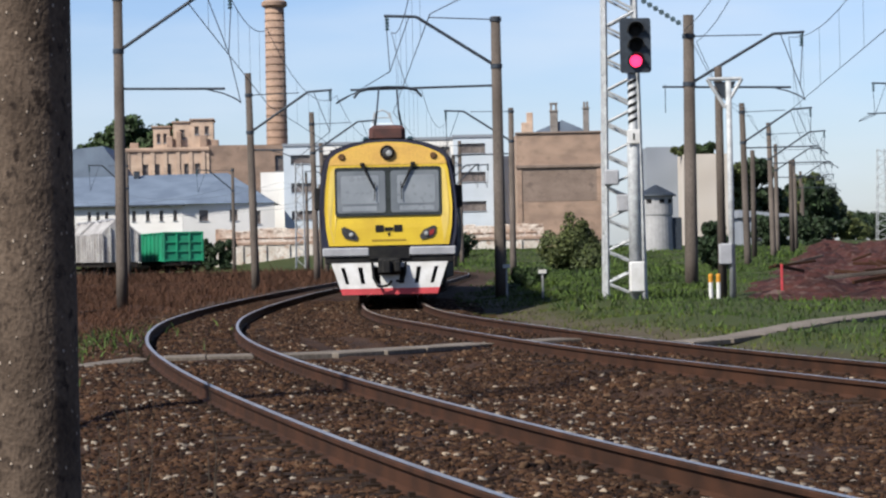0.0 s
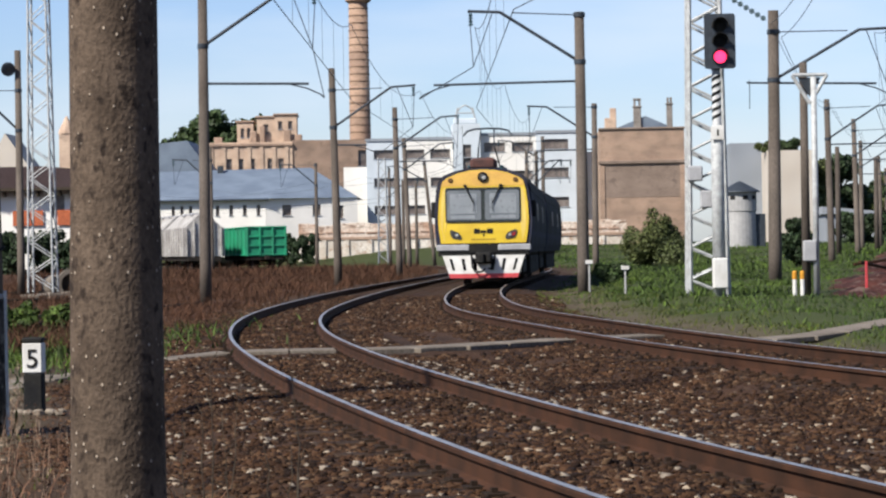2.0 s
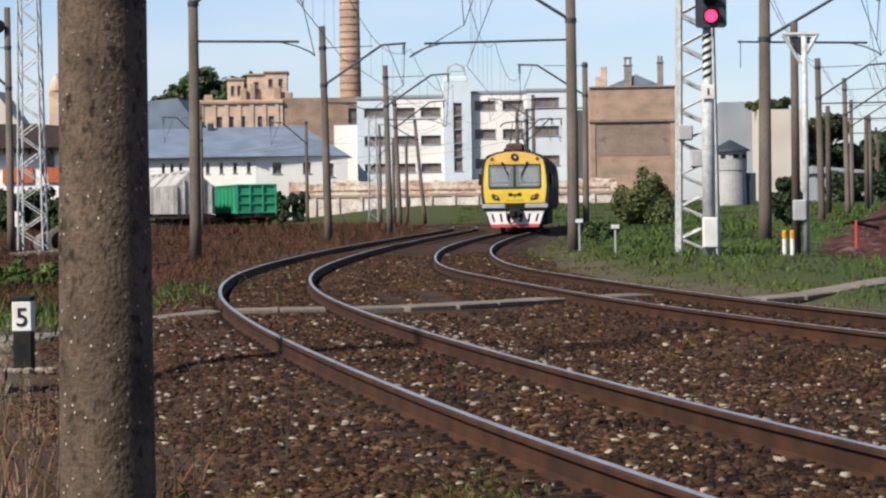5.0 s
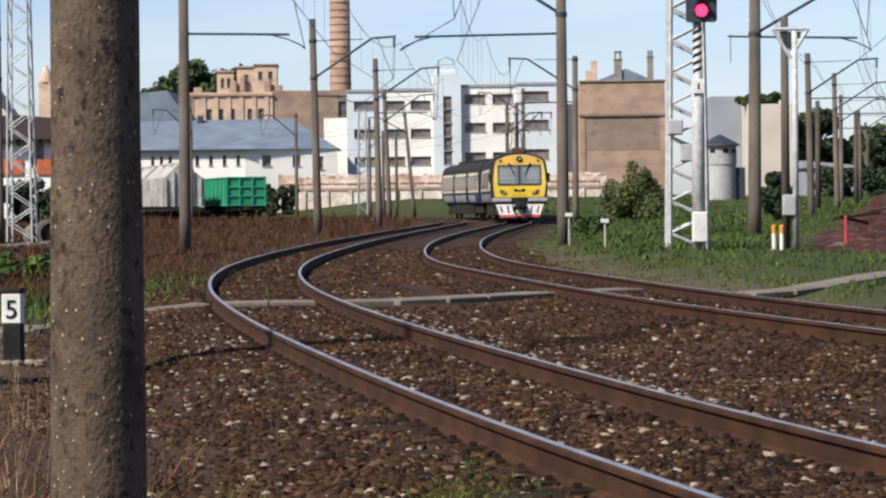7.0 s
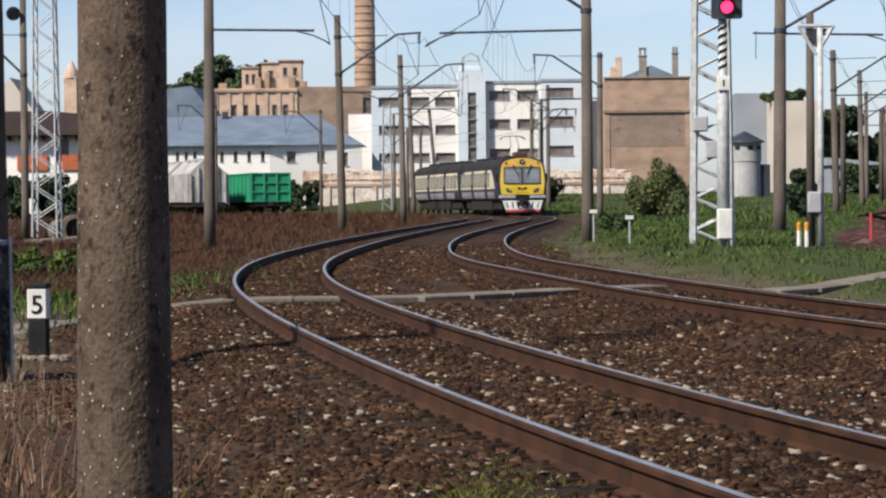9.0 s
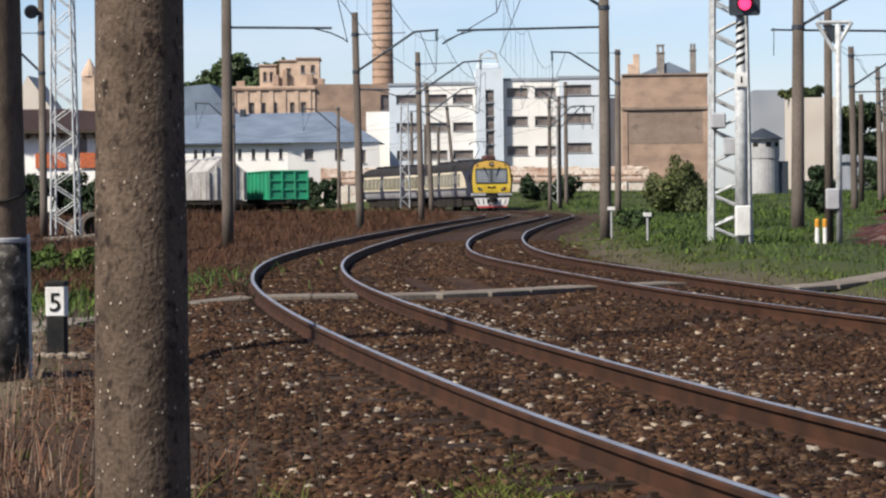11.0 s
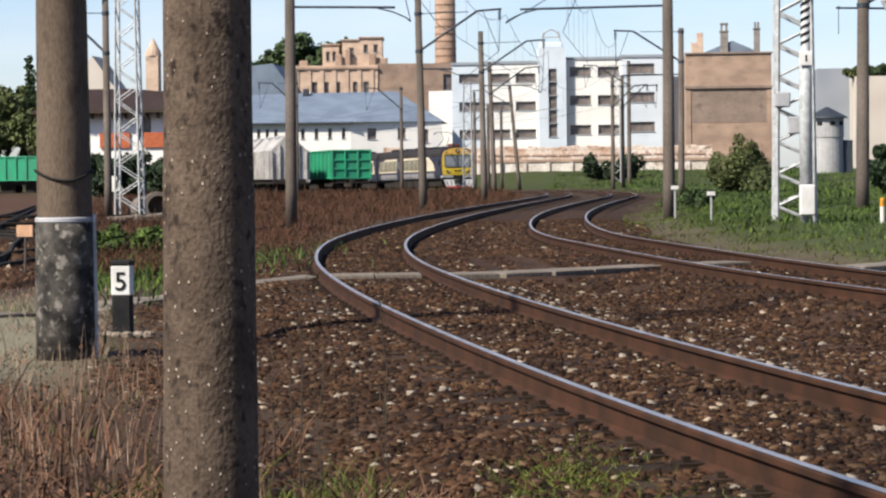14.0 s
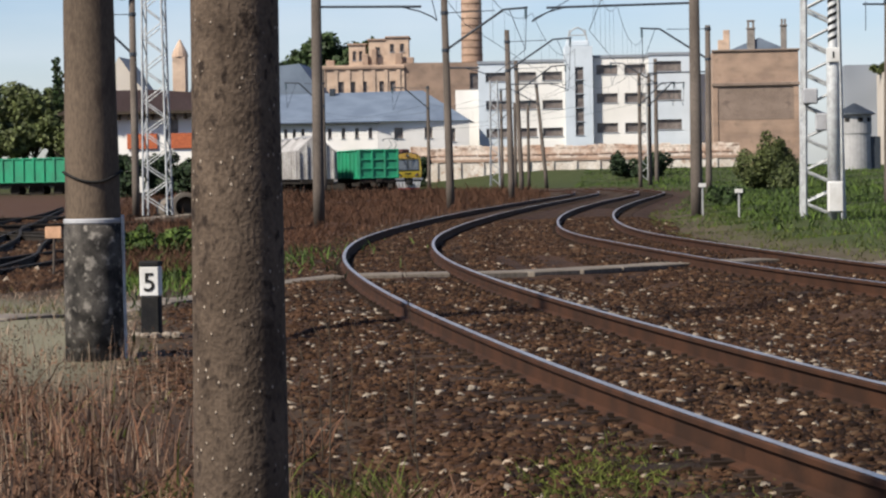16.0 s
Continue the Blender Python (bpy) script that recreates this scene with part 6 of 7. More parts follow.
# ---- clutter ----
def earth_heap():
    rng = np.random.default_rng(9)
    nx, ny = 100, 200
    v, f = [], []
    for j in range(ny):
        y = 55 + j * 0.9
        left = 6.9 + 0.165 * (y - 62)
        for i in range(nx):
            x = left + i * 0.3
            edge = min(1, i / 7) * min(1, (nx - 1 - i) / 8) * min(1, j / 6)
            h = 0.12 + 0.6 * noise.noise((x * 0.28, y * 0.1, 0)) + 0.4 * noise.noise((x * 0.9, y * 0.4, 3)) + 0.3 * noise.noise((x * 1.9, y * 1.1, 5)) + 0.12 * rng.random()
            v.append((x, y, float(land(x, y)) - 0.12 + edge * max(0.0, h + 0.06)))
    for j in range(ny - 1):
        for i in range(nx - 1):
            a = j * nx + i
            f.append((a, a + 1, a + nx + 1, a + nx))
    solid("earth_heap", quad_mesh("earth_heap", v, f, M_RED_EARTH, True), M_RED_EARTH, "long heap of red-brown earth and rusty scrap", "earth heap", kind="structure")
    r = random.Random(12)
    for k in range(26):
        y = r.uniform(58, 120)
        x = 7.8 + 0.17 * (y - 62) + r.uniform(0.5, 9)
        z = float(land(x, y)) + 0.5
        solid("scrap_rail", Build().box(-0.05, 0.05, -1.1, 1.1, -0.05, 0.05, 0.012), M_RAIL_RUST if k % 3 else M_CONCRETE, "rusty length of rail lying on a heap of earth", "scrap rail", "scrap on the heap", m=pose(x, y, z, r.uniform(-14, 14), 0, r.uniform(10, 150)))


earth_heap()


def yard_tracks():
    """Sidings that curve away among each other, with their own sleepers."""
    lines = (((-11.7, 32), (-12.2, 40), (-12.45, 47), (-12.5, 56), (-12.0, 70), (-11.4, 84)), ((-12.6, 42), (-13.6, 49), (-15.9, 59), (-20.3, 80), (-26.2, 107), (-33, 138)),
             ((-15.0, 50), (-18.4, 66), (-22.7, 83), (-28.6, 115), (-36, 150)), ((-40, 80), (-28, 84), (-16, 90)), ((-48, 96), (-33, 102), (-18, 109)), ((-13.4, 58), (-15.5, 66), (-20.5, 74), (-30, 82)))
    for pts in lines:
        line, s_of = spline(pts)
        tr = thing("yard_track", Matrix(), "dark rusty siding rails in the yard", "railway track", kind="structure")
        for side in (-0.795, 0.795):
            v, f = sweep(line, s_of, 0.5, s_of[-1] - 0.5, [side + 1.25 * x for x in RAIL_X], [z - 0.24 for z in RAIL_Z], 1.0)
            part("rail", Build().add(v, f), M_UNDER, tr, "dark oily rail")
        ties = Build()
        for k in range(int(s_of[-1] / 0.6)):
            x, y, a = on_line(line, s_of, 0.6 * k)
            ties.box(-1.35, 1.35, -0.12, 0.12, -0.56, -0.42, m=pose(x, y, 0, 0, 0, math.degrees(a)))
        part("sleepers", ties, M_SLEEPER, tr, "dark timber sleepers", kind="stuff")
    sg = thing("dwarf_sign", pose(-10.55, 42, -0.62), "faded orange plate on a thin post in the yard", "sign")
    part("post", Build().rod((0, 0, 0), (0.03, 0, 0.95), 0.025), M_CONCRETE, sg)
    part("plate", Build().box(-0.13, 0.17, -0.03, 0.0, 0.92, 1.14, 0.01), M_ORANGE_PALE, sg)
    part("foot", Build().box(-0.22, 0.22, -0.15, 0.15, -0.1, 0.2, 0.03), M_BLACK, sg)
    solid("green_tarp", Build().box(-0.7, 0.7, -0.5, 0.5, 0, 0.22, 0.08), M_WAGON_GREEN, "green plastic cover lying on the ground", "cover", m=pose(-11.05, 44, -0.6, 3, 2, 15))


yard_tracks()


def floodlight(x, y, z):
    ob = thing("floodlight", pose(x, y, z, 20, 0, 15), "round dark floodlight fixed to a pole", "floodlight")
    part("drum", Build().lathe([(0.12, 0.3), (0.3, 0.0), (0.3, -0.08), (0.26, -0.1)], (0, 0, 0), 18, "y"), M_DARK_STEEL, ob)
    part("lens", Build().lathe([(0.26, -0.08), (0.1, -0.1)], (0, 0, 0), 18, "y"), M_LENS, ob)
    part("bracket", Build().rod((0, 0.1, 0), (0.3, 0.3, -0.15), 0.03), M_DARK_STEEL, ob)


floodlight(-21.75, 99.7, 9.3)


def yard_scrap():
    """Concrete rings and pale crates at the foot of the lattice mast."""
    rng = random.Random(6)
    for x, y, r, turn in ((-19.1, 99.0, 0.62, 15), (-20.3, 101.0, 0.5, 40)):
        z = float(land(x, y))
        prof = [(r, 0.0), (r, -0.7), (r * 0.72, -0.7), (r * 0.7, 0.0)]
        solid("concrete_ring", Build().lathe(prof, (0, 0, 0), 20, "y"), M_SLAB, "pale blue-grey concrete ring lying on its side", "concrete ring", "rings in the yard", m=pose(x, y, z + r - 0.03, 0, 0, turn))
    for k in range(6):
        x, y = -20.8 + 0.42 * k + rng.uniform(-0.1, 0.1), 98.2 + rng.uniform(-0.6, 0.6)
        solid("broken_slab", Build().box(-0.35, 0.35, -0.25, 0.25, 0, 0.3, 0.03), M_SLAB, "broken pale concrete slab lying in the yard", "concrete slab", "broken slabs", m=pose(x, y, float(land(x, y)) - 0.02, rng.uniform(-8, 8), rng.uniform(-10, 10), rng.uniform(0, 90)))


yard_scrap()


# ---- overhead wires ----
def wire_run(name, nodes, sag, z_con, z_mess, label):
    ob = thing(name, Matrix(), label, "overhead wires", kind="structure")
    con, mess, drop = Build(), Build(), Build()
    for (xa, ya), (xb, yb) in zip(nodes[:-1], nodes[1:]):
        pa, pb, pm = [], [], []
        for k in range(13):
            u = k / 12
            x, y = xa + (xb - xa) * u, ya + (yb - ya) * u
            pm.append((x, y, z_mess - sag * 4 * u * (1 - u)))
            pa.append((x, y, z_con))
            if k in (2, 4, 6, 8, 10):
                drop.rod((x, y, z_con), pm[-1], 0.006, seg=4, caps=False)
        con.line(pa, 0.011, 5)
        mess.line(pm, 0.012, 5)
    part("contact_wire", con, M_WIRE, ob)
    part("carrier_wire", mess, M_WIRE, ob)
    part("droppers", drop, M_WIRE, ob)


def nodes_for(line, ys):
    return [(float(line_x(line, y)), y) for y in ys]


wire_run("overhead_line", nodes_for(LINE_A, (-20, 15, 45, 76, 108, 140, 174, 205, 240, 280)), 1.0, 6.15, 8.6, "dark contact and carrier wires over the track")
wire_run("overhead_line", nodes_for(LINE_B, (-20, 15, 48, 81, 108, 135, 168, 200, 240, 280)), 1.0, 6.15, 8.9, "dark contact and carrier wires over the track")
wire_run("overhead_line", [(5.0, 15), (9.4, 45), (12.4, 84), (20.4, 132), (26.2, 163), (38.7, 237), (60, 365), (80, 478)], 1.0, 6.1, 8.7, "dark contact and carrier wires over the straight line")
feed = Build()
for za, off in ((9.1, 0.0), (8.6, 0.35)):
    FEED = [(6.5, 40, za + 0.6), (8.78 + off, 84, za), (16.95 + off, 132, za), (22.7 + off, 163, za + 0.3), (35.2 + off, 237, za + 0.4)]
    for a, b in zip(FEED[:-1], FEED[1:]):
        a, b = Vector(a), Vector(b)
        feed.line([a.lerp(b, k / 10) - Vector((0, 0, 0.8 * 4 * k / 10 * (1 - k / 10))) for k in range(11)], 0.012, 5)
solid("feeder_wires", feed, M_WIRE, "sagging dark feeder wires between masts", "wires", kind="structure")


def insulator_string(p, q):
    p, q = Vector(p), Vector(q)
    ob = thing("insulator_string", Matrix.Translation(p), "string of dark disc insulators in a wire", "insulator", "insulators")
    n = 7
    part("tension_wire", Build().rod((0, 0, 0), q - p, 0.014, seg=6), M_WIRE, ob)
    for k in range(n):
        a = (q - p) * ((k + 0.5) / n)
        d = (q - p).normalized() * 0.05
        part("disc", Build().rod(a - d, a + d * 0.4, 0.10, 0.04, 10), M_INSULATOR, ob)


insulator_string((6.87, 80, 9.71), (8.6, 83.8, 9.2))


# ---- stones, grass and stalks ----
def loose_stones():
    rng = np.random.default_rng(21)
    n = 560000
    y = 8.5 + 70 * rng.uniform(0, 1, n) ** 2.0
    x = rng.uniform(-9, 11, n)
    oa, ob = side_offset(LINE_A, x, y), side_offset(LINE_B, x, y)
    edge = 3.0 + 0.5 * np.sin(y * 0.7) + 0.3 * rng.normal(size=n)
    keep = (oa > -edge) & (ob < 2.6) & (np.abs(np.abs(oa) - 0.795) > 0.085) & (np.abs(np.abs(ob) - 0.795) > 0.085)
    keep &= (x < 0.19 * y + 0.3) & (x > -0.285 * y - 0.2)
    wy = np.interp(x, [p[0] for p in WAY], [p[1] for p in WAY])
    keep &= np.abs(y - wy) > 0.85
    bare = np.sin(x * 2.3 + 1.7 * np.sin(y * 0.9)) + np.sin(y * 1.9 - 1.3 * np.sin(x * 1.6)) + 0.9 * np.sin(x * 5.1 + y * 3.7) + rng.normal(0, 0.8, n)
    keep &= (bare > -0.35) | (rng.uniform(0, 1, n) < 0.25)
    x, y = x[keep], y[keep]
    z = np.maximum(bed(x, y), land(x, y))
    m = len(x)
    r = np.minimum(rng.gamma(2.4, 0.0064, m) + 0.007, 0.046)
    r *= np.clip(0.85 + y / 110, 0.85, 1.35)
    ring = np.array([(1, 0, 0), (0, 1, 0), (-1, 0, 0), (0, -1, 0), (0.5, 0.5, 0.62), (-0.5, 0.5, 0.62), (-0.5, -0.5, 0.62), (0.5, -0.5, 0.62)])
    shape = ring[None] * rng.uniform(0.55, 1.4, (m, 8, 1)) + rng.normal(0, 0.2, (m, 8, 3))
    a = rng.uniform(0, 2 * np.pi, m)
    ca, sa = np.cos(a)[:, None], np.sin(a)[:, None]
    wide = rng.uniform(0.65, 1.3, (m, 1))
    tx = shape[..., 0] * wide * ca - shape[..., 1] * sa
    ty = shape[..., 0] * wide * sa + shape[..., 1] * ca
    verts = np.stack([tx, ty, shape[..., 2]], -1) * r[:, None, None]
    verts[..., 2] *= 0.8
    verts += np.stack([x, y, z - r * 0.12], -1)[:, None]
    tri = np.array([(0, 1, 4), (1, 2, 5), (2, 3, 6), (3, 0, 7), (1, 5, 4), (2, 6, 5), (3, 7, 6), (0, 4, 7), (4, 5, 6), (4, 6, 7)])
    faces = (np.arange(m)[:, None, None] * 8 + tri[None]).reshape(-1, 3)
    solid("ballast_stones", fast_mesh("ballast_stones", verts.reshape(-1, 3), faces, M_STONES), M_STONES, "loose brown ballast stones with a few pale ones", "ballast", kind="stuff")


loose_stones()


def pale_stones():
    """Chalky stones thrown up along the rail and over the bed."""
    rng = np.random.default_rng(52)
    ring = np.array([(1, 0, 0), (0, 1, 0), (-1, 0, 0), (0, -1, 0), (0.55, 0.5, 0.5), (-0.5, 0.6, 0.55), (-0.6, -0.5, 0.5), (0.5, -0.6, 0.45)])
    tri = np.array([(0, 1, 4), (1, 2, 5), (2, 3, 6), (3, 0, 7), (1, 5, 4), (2, 6, 5), (3, 7, 6), (0, 4, 7), (4, 5, 6), (4, 6, 7)])
    y = 9 + 24 * rng.uniform(0, 1, 1700) ** 1.3
    off = np.where(rng.uniform(0, 1, 1700) < 0.6, 0.9 + rng.gamma(1.6, 0.22, 1700), rng.uniform(-2.6, 3.2, 1700))
    off = np.where(np.abs(np.abs(off) - 0.795) < 0.1, 1.0, off)
    x = line_x(LINE_A, y) + off * 1.03
    keep = (np.abs(y - np.interp(x, [p[0] for p in WAY], [p[1] for p in WAY])) > 0.8) & (np.abs(np.abs(side_offset(LINE_B, x, y)) - 0.795) > 0.1)
    x, y = x[keep], y[keep]
    n = len(x)
    r = np.minimum(rng.gamma(3, 0.006, n) + 0.008, 0.045)
    verts = (ring[None] * rng.uniform(0.6, 1.35, (n, 8, 1)) + rng.normal(0, 0.12, (n, 8, 3))) * r[:, None, None]
    verts += np.stack([x, y, np.maximum(bed(x, y), land(x, y)) + 0.004], -1)[:, None]
    faces = (np.arange(n)[:, None, None] * 8 + tri[None]).reshape(-1, 3)
    solid("pale_stones", fast_mesh("pale_stones", verts.reshape(-1, 3), faces, M_STONE_WHITE), M_STONE_WHITE, "scattered chalky stones on the ballast", "ballast", kind="stuff")


pale_stones()


def yard_gravel():
    """Coarse dark stones and pale scraps between the sidings."""
    rng = np.random.default_rng(77)
    n = 30000
    y = 37 + 75 * rng.uniform(0, 1, n) ** 1.3
    x = -0.232 * y - rng.uniform(0, 1, n) * 0.09 * y
    r = rng.gamma(3.0, 0.014, n) + 0.02
    ring = np.array([(1, 0, 0), (0, 1, 0), (-1, 0, 0), (0, -1, 0), (0.1, 0.1, 0.8)])
    verts = ring[None] * rng.uniform(0.5, 1.4, (n, 5, 1)) * r[:, None, None]
    verts += np.stack([x, y, land(x, y) - 0.005], -1)[:, None]
    tri = np.array([(0, 1, 4), (1, 2, 4), (2, 3, 4), (3, 0, 4)])
    faces = (np.arange(n)[:, None, None] * 5 + tri[None]).reshape(-1, 3)
    solid("yard_gravel", fast_mesh("yard_gravel", verts.reshape(-1, 3), faces, M_STONES), M_STONES, "coarse dark gravel between the yard sidings", "gravel", kind="stuff")


yard_gravel()


def blades(name, x, y, z, height, width, material, label, category, seed, lean=0.35):
    """Thin bent blades, two joints each."""
    rng = np.random.default_rng(seed)
    n = len(x)
    a = rng.uniform(0, np.pi, n)
    dx, dy = np.cos(a) * width, np.sin(a) * width
    l1, l2 = rng.normal(0, lean, n) * height, rng.normal(0, lean, n) * height
    p0 = np.stack([x - dx, y - dy, z], -1)
    p1 = np.stack([x + dx, y + dy, z], -1)
    q0 = np.stack([x - dx * 0.7 + l1 * 0.4, y - dy * 0.7 + l2 * 0.4, z + height * 0.6], -1)
    q1 = np.stack([x + dx * 0.7 + l1 * 0.4, y + dy * 0.7 + l2 * 0.4, z + height * 0.6], -1)
    t = np.stack([x + l1, y + l2, z + height], -1)
    verts = np.stack([p0, p1, q1, q0, t], 1).reshape(-1, 3)
    k = np.arange(n) * 5
    faces = [(i, i + 1, i + 2, i + 3) for i in k] + [(i + 3, i + 2, i + 4) for i in k]
    solid(name, quad_mesh(name, verts.tolist(), faces, material), material, label, category, kind="stuff")


def clumped(rng, n, x0, x1, y0, y1, power=1.0):
    y = y0 + (y1 - y0) * rng.uniform(0, 1, n) ** power
    x = x0 + (x1 - x0) * rng.uniform(0, 1, n)
    keep = np.sin(x * 1.9 + 0.7 * y) + np.sin(y * 1.3 - x * 0.8) + rng.normal(0, 0.9, n) > -0.5
    return x[keep], y[keep]


def grow():
    rng = np.random.default_rng(33)
    # green grass on the far side of the tracks
    x, y = clumped(rng, 150000, -1, 26, 30, 150, 1.7)
    ob = side_offset(LINE_B, x, y)
    keep = (ob > np.where(y > 70, 2.2, np.where(y > 62, 2.6, 3.4)) + rng.gamma(2.0, 0.7, len(x))) & ((x < 7.3 + 0.17 * (y - 62) + rng.uniform(-0.5, 0.5, len(x))) | (y < 57)) & (x < 0.2 * y + 1)
    keep &= np.abs(y - np.interp(x, [p[0] for p in WAY], [p[1] for p in WAY])) > 0.8
    x, y = x[keep], y[keep]
    blades("grass", x, y, land(x, y) - 0.02, rng.gamma(4, 0.017, len(x)) + 0.03, 0.011 + 0.00010 * y, M_GRASS, "short green grass beside the track", "grass", 1)
    # sparse dusty growth between the grass and the track
    x, y = clumped(rng, 42000, 0, 14, 28, 95, 1.2)
    ob = side_offset(LINE_B, x, y)
    keep = (ob > 1.9) & (ob < 5.2) & (np.abs(y - np.interp(x, [p[0] for p in WAY], [p[1] for p in WAY])) > 0.7)
    x, y = x[keep], y[keep]
    z = np.maximum(land(x, y), bed(x, y)) - 0.01
    blades("weeds", x, y, z, rng.gamma(3, 0.014, len(x)) + 0.015, 0.014, M_TUFT, "sparse dusty weeds beside the track", "weeds", 16, 0.9)
    # rank grass farther off
    x, y = clumped(rng, 60000, -6, 42, 105, 268, 1.0)
    ob = side_offset(LINE_B, x, y)
    keep = (ob > 2.0 + rng.uniform(0, 1.4, len(x))) & ((x < 7.3 + 0.17 * (y - 62)) | (y > 225)) & (x < 0.2 * y + 1)
    x, y = x[keep], y[keep]
    patch = 0.6 + 0.4 * np.sin(x * 0.5 + 0.08 * y) * np.sin(y * 0.11 + 1)
    blades("grass", x, y, land(x, y) - 0.04, (rng.gamma(4, 0.055, len(x)) + 0.06) * patch, 0.05, M_GRASS, "rank green grass on the far verge", "grass", 15, 0.4)
    # broad weeds
    x, y = clumped(rng, 9000, 1, 9, 58, 100)
    ob = side_offset(LINE_B, x, y)
    keep = (ob > 4.2) & (x < 7.0 + 0.17 * (y - 62)) & (np.sin(x * 1.3) * np.sin(y * 0.4) > 0.1)
    x, y = x[keep], y[keep]
    blades("weeds", x, y, land(x, y), rng.uniform(0.06, 0.24, len(x)), 0.028, M_GRASS, "bright green broad-leaved weeds", "weeds", 2, 0.6)
    # rust-red dry growth on the near side of the curve
    x, y = clumped(rng, 170000, -32, 0, 40, 200, 1.6)
    oa = side_offset(LINE_A, x, y)
    keep = (oa < -2.3 - rng.uniform(0, 0.7, len(x))) & (x > -0.2 * y - 3) & ~((oa < -5.5) & (y < 62))
    x, y = x[keep], y[keep]
    blades("dry_grass", x, y, land(x, y) - 0.03, rng.gamma(5, 0.045, len(x)) + 0.04, 0.006 + 0.00009 * y, M_GRASS_DRY, "rust-red dry grass on the bank", "dry grass", 3, 0.6)
    # taller growth before the standing wagons
    x, y = clumped(rng, 9000, -34, -6, 150, 182)
    keep = side_offset(LINE_A, x, y) < -3.0
    x, y = x[keep], y[keep]
    blades("dry_grass", x, y, land(x, y) - 0.03, rng.gamma(5, 0.08, len(x)) + 0.1, 0.03, M_GRASS_DRY, "tall brown dry growth before standing wagons", "dry grass", 13, 0.55)
    # dead stalks near the poles
    x, y = clumped(rng, 6000, -6.5, -1.0, 7.5, 22)
    oa = side_offset(LINE_A, x, y)
    keep = (oa < -3.0 - 0.6 * rng.uniform(0, 1, len(x))) & (x > -0.36 * y)
    x, y = x[keep], y[keep]
    blades("dead_stalks", x, y, land(x, y) - 0.03, rng.gamma(4, 0.058, len(x)) + 0.04, 0.0035, M_STALK, "thin dead brown stalks at the trackside", "dry weeds", 4, 0.14)
    x, y = clumped(rng, 7000, -6.5, 0.5, 7.5, 17)
    oa = side_offset(LINE_A, x, y)
    keep = (oa < -2.5) & (oa > -6) & (np.sin(x * 2.1 + 1) * np.sin(y * 1.1) > -0.1)
    x, y = x[keep], y[keep]
    blades("red_weeds", x, y, land(x, y) - 0.02, rng.gamma(4, 0.05, len(x)) + 0.03, 0.007, M_WEED_RED, "low reddish weeds at the trackside", "dry weeds", 5, 0.5)
    # small green tuft at the foot of the ballast
    x = np.r_[rng.normal(-0.25, 0.22, 4200), rng.normal(0.25, 0.25, 1600), rng.normal(-1.75, 0.3, 900), rng.normal(-8, 1.2, 3000)]
    y = np.r_[rng.normal(11.6, 0.7, 4200), rng.normal(10.4, 0.5, 1600), rng.normal(10.4, 0.8, 900), rng.normal(40, 5, 3000)]
    z = np.maximum(land(x, y), bed(x, y) - 0.03)
    far = (y > 20) & (x > -0.225 * y)
    blades("grass", x[y < 20], y[y < 20], z[y < 20], rng.gamma(4, 0.008, int((y < 20).sum())) + 0.008, 0.006, M_TUFT, "small yellow-green tufts of grass in gravel", "grass", 6, 0.7)
    blades("grass", x[far], y[far], z[far], rng.gamma(4, 0.03, int(far.sum())) + 0.02, 0.018, M_GRASS, "green grass beside the marker post", "grass", 7, 0.5)
    x, y = clumped(rng, 17000, -11, -3.6, 17, 36)
    oa = side_offset(LINE_A, x, y)
    keep = (oa < -3.6) & (x > -0.31 * y)
    x, y = x[keep], y[keep]
    blades("dry_grass", x, y, land(x, y) - 0.02, rng.gamma(3, 0.018, len(x)) + 0.015, 0.007, M_STALK, "short straw-coloured grass on the trackside", "dry grass", 8, 0.6)
    x, y = clumped(rng, 16000, -11, -3.0, 9, 40)
    oa = side_offset(LINE_A, x, y)
    keep = (oa < -3.4) & (x > -0.31 * y) & (np.sin(x * 1.7 + 2) + np.sin(y * 0.9) + rng.normal(0, 0.5, len(x)) > 0.5)
    x, y = x[keep], y[keep]
    blades("grass", x, y, land(x, y) - 0.02, rng.gamma(3, 0.025, len(x)) + 0.02, 0.006, M_TUFT, "dull green grass among dead stalks", "grass", 9, 0.5)
    x = np.r_[rng.normal(-1.05, 0.16, 2200), rng.normal(-2.6, 0.35, 2200)]
    y = np.r_[rng.normal(10.6, 0.5, 2200), rng.normal(10.6, 0.6, 2200)]
    z = np.maximum(land(x, y), bed(x, y) - 0.04)
    blades("red_weeds", x, y, z, rng.gamma(3, 0.034, len(x)) + 0.02, 0.009, M_WEED_RED, "low clump of red-brown weeds in gravel", "dry weeds", 10, 0.7)
    x = np.r_[rng.normal(-1.35, 0.10, 900), rng.normal(-2.05, 0.22, 1500)]
    y = np.r_[rng.normal(11.6, 0.35, 900), rng.normal(11.0, 0.5, 1500)]
    z = np.maximum(land(x, y), bed(x, y) - 0.04)
    blades("grass", x, y, z, rng.gamma(3, 0.03, len(x)) + 0.02, 0.006, M_TUFT, "dull green clump of grass in gravel", "grass", 11, 0.6)
    # withered leaves and seed heads among the stalks
    n = 45000
    x, y = rng.uniform(-6.5, -0.8, n), rng.uniform(8, 21, n)
    oa = side_offset(LINE_A, x, y)
    keep = (oa < -3.1) & (x > -0.36 * y) & (np.sin(x * 3.1 + y) + np.sin(y * 2.3 - x * 1.7) + rng.normal(0, 0.6, n) > 0.1)
    x, y = x[keep], y[keep]
    h = rng.gamma(2.0, 0.085, len(x))
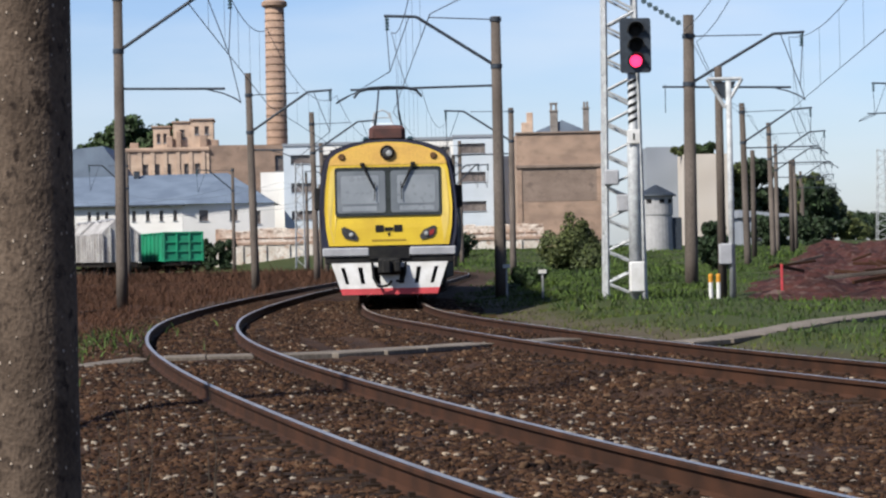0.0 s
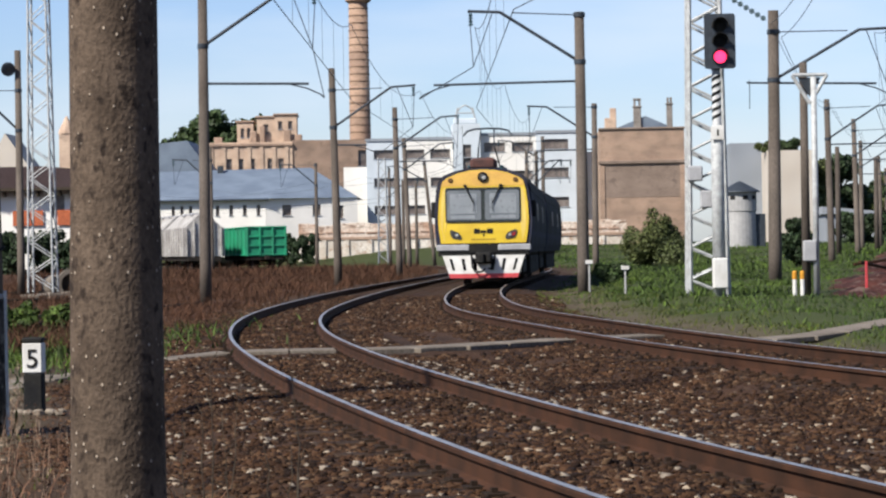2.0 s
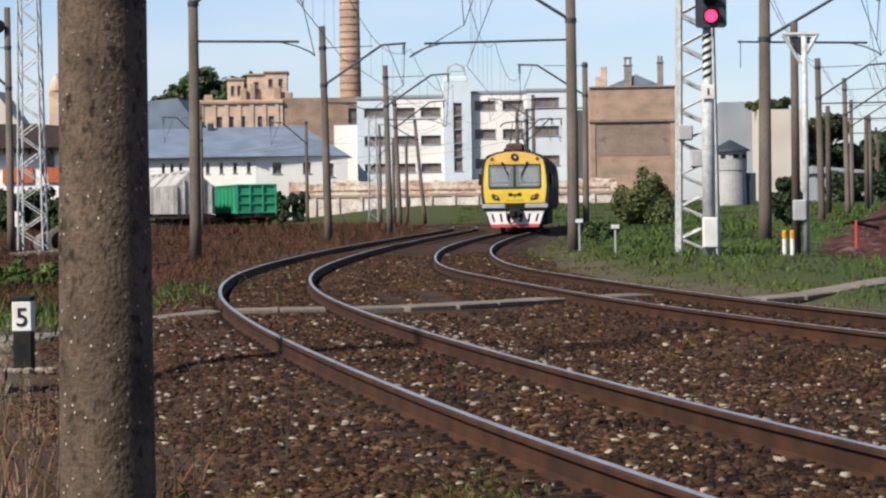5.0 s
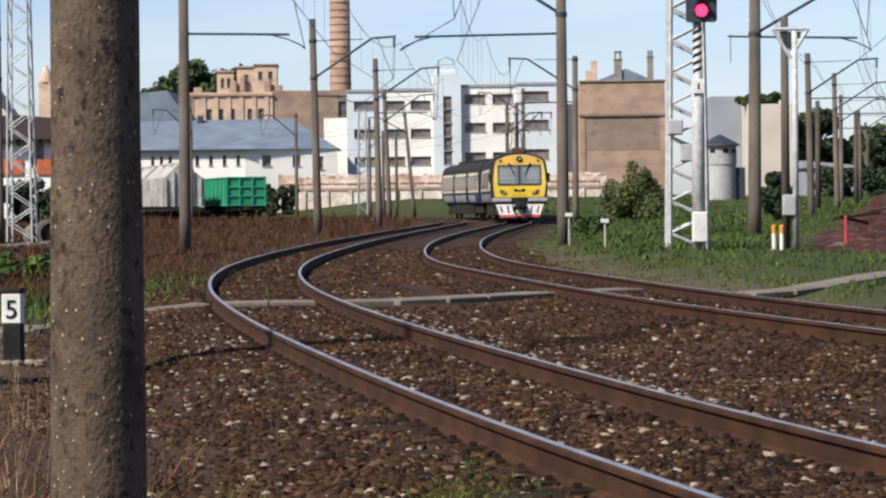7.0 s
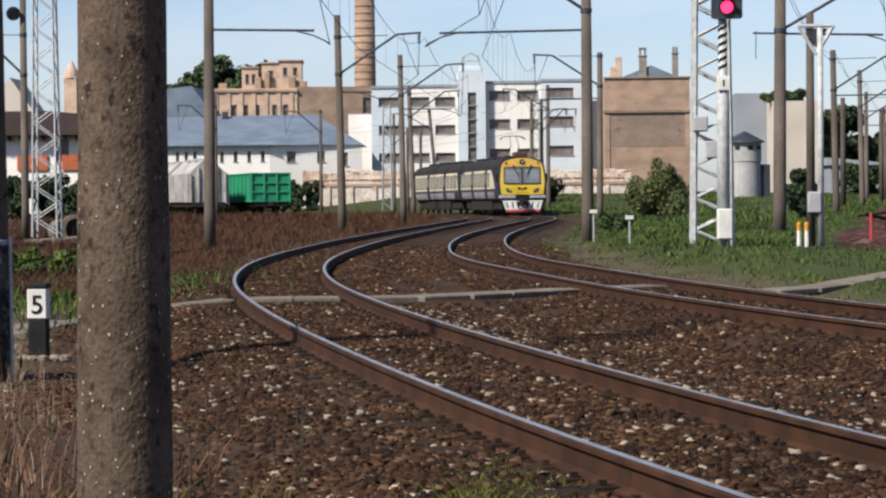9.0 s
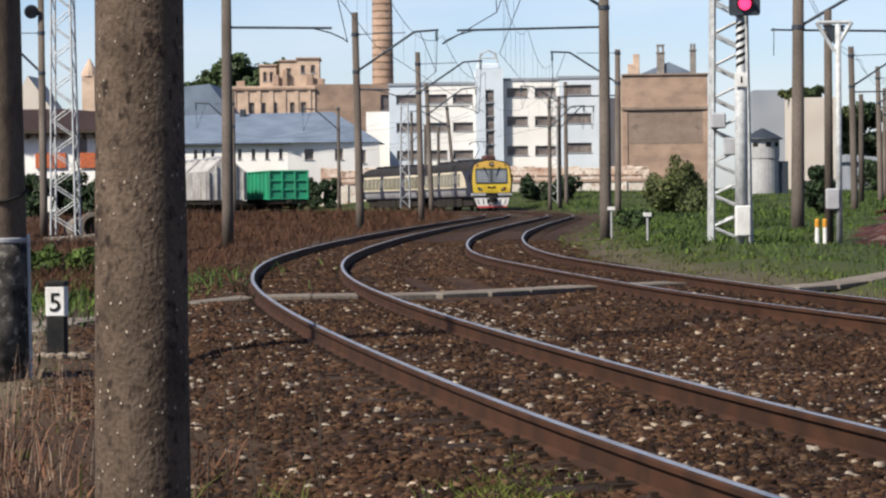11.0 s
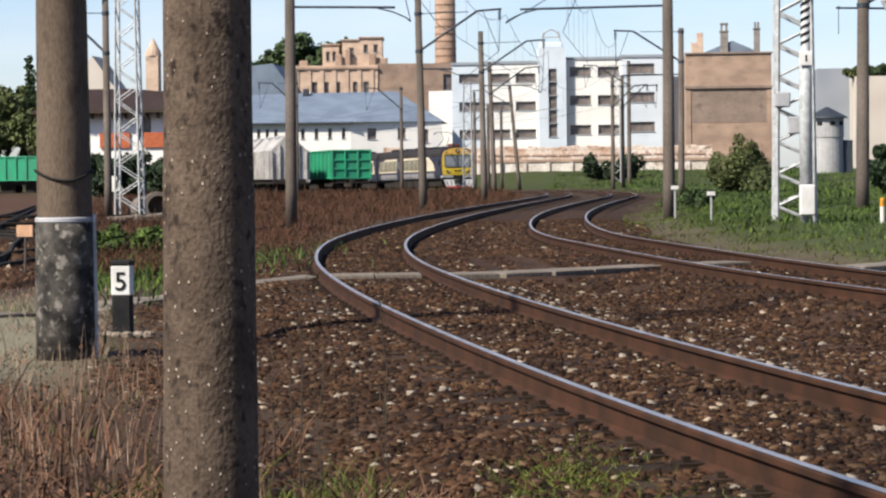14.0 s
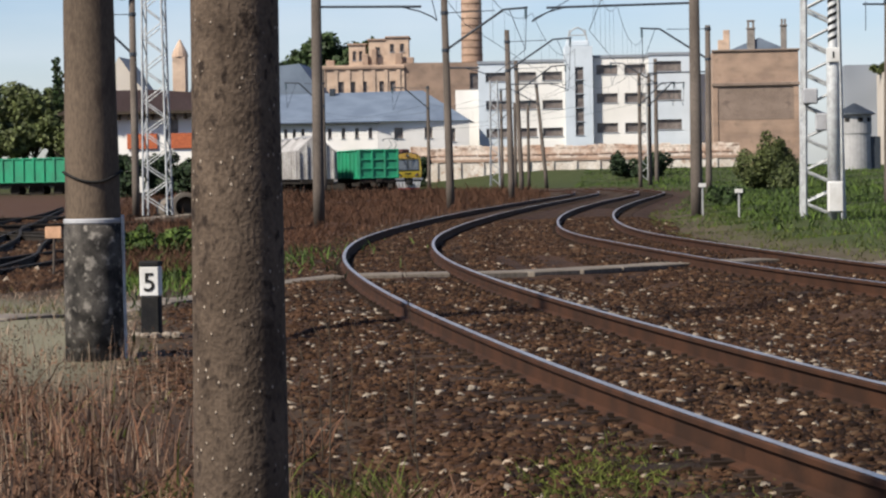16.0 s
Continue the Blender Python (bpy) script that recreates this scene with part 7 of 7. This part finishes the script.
    p = np.stack([x, y, land(x, y) + np.minimum(h, 0.5)], -1)
    u, w = rng.normal(size=(2, len(x), 3))
    u *= (0.013 / np.linalg.norm(u, axis=1))[:, None]
    w *= (0.009 / np.linalg.norm(w, axis=1))[:, None]
    verts = np.stack([p - u, p - w, p + u, p + w], 1).reshape(-1, 3)
    me = fast_mesh("withered_leaves", verts, np.arange(len(verts)).reshape(-1, 4), M_WEED_RED)
    solid("withered_leaves", me, M_WEED_RED, "withered red-brown leaves and seed heads on stalks", "dry weeds", kind="stuff")


grow()


def tall_stalks():
    r = random.Random(8)
    for k in range(9):
        y = r.uniform(11.5, 17)
        x = -0.105 * y + r.uniform(-0.55, 0.12)
        h = r.uniform(0.5, 1.15)
        b = Build()
        p = Vector((0, 0, -0.05))
        for j in range(5):
            q = p + Vector((r.uniform(-0.025, 0.03), r.uniform(-0.02, 0.02), h / 5))
            b.rod(p, q, 0.006 - 0.0009 * j, 0.0055 - 0.0009 * j, 5)
            if j > 1:
                b.rod(q, q + Vector((r.uniform(-0.07, 0.07), r.uniform(-0.05, 0.05), 0.08)), 0.004, 0.002, 4)
            p = q
        solid("dry_stalk", b, M_BARK, "single tall dead plant stalk in the gravel", "plant stalk", "dry stalks", m=pose(x, y, float(max(land(x, y), bed(x, y))), 0, r.uniform(-4, 4), r.uniform(0, 360)))


tall_stalks()


# ---- sleepers ----
def sleepers(track, line, s_of, side):
    b = Build().box(-1.35, 1.35, -0.12, 0.12, -0.33, -0.175, 0.012)
    for x in (-0.795, 0.795):
        b.box(x - 0.17, x + 0.17, -0.085, 0.085, -0.176, -0.155)
        for dx in (-0.11, 0.11):
            b.box(x + dx - 0.02, x + dx + 0.02, -0.022, 0.022, -0.156, -0.125)
    shared = b.mesh("sleeper", M_SLEEPER)
    s = float(np.interp(6.0, line[:, 1], s_of))
    for k in range(170):
        x, y, a = on_line(line, s_of, s + 0.545 * k)
        part("sleeper", shared, M_SLEEPER, track, at=pose(x, y, random.uniform(-0.012, 0.006), 0, 0, math.degrees(a) + random.uniform(-0.8, 0.8)))
    rest = Build()
    for k in range(170, 420):
        x, y, a = on_line(line, s_of, s + 0.545 * k)
        rest.box(-1.35, 1.35, -0.12, 0.12, -0.33, -0.15, m=pose(x, y, float(track_height(y)), 0, 0, math.degrees(a)))
    part("far_sleepers", rest, M_SLEEPER, track, "timber sleepers in the distance", kind="stuff")


sleepers(TRACK_ONE, LINE_A, S_A, -1)
sleepers(TRACK_TWO, LINE_B, S_B, 1)

motions()
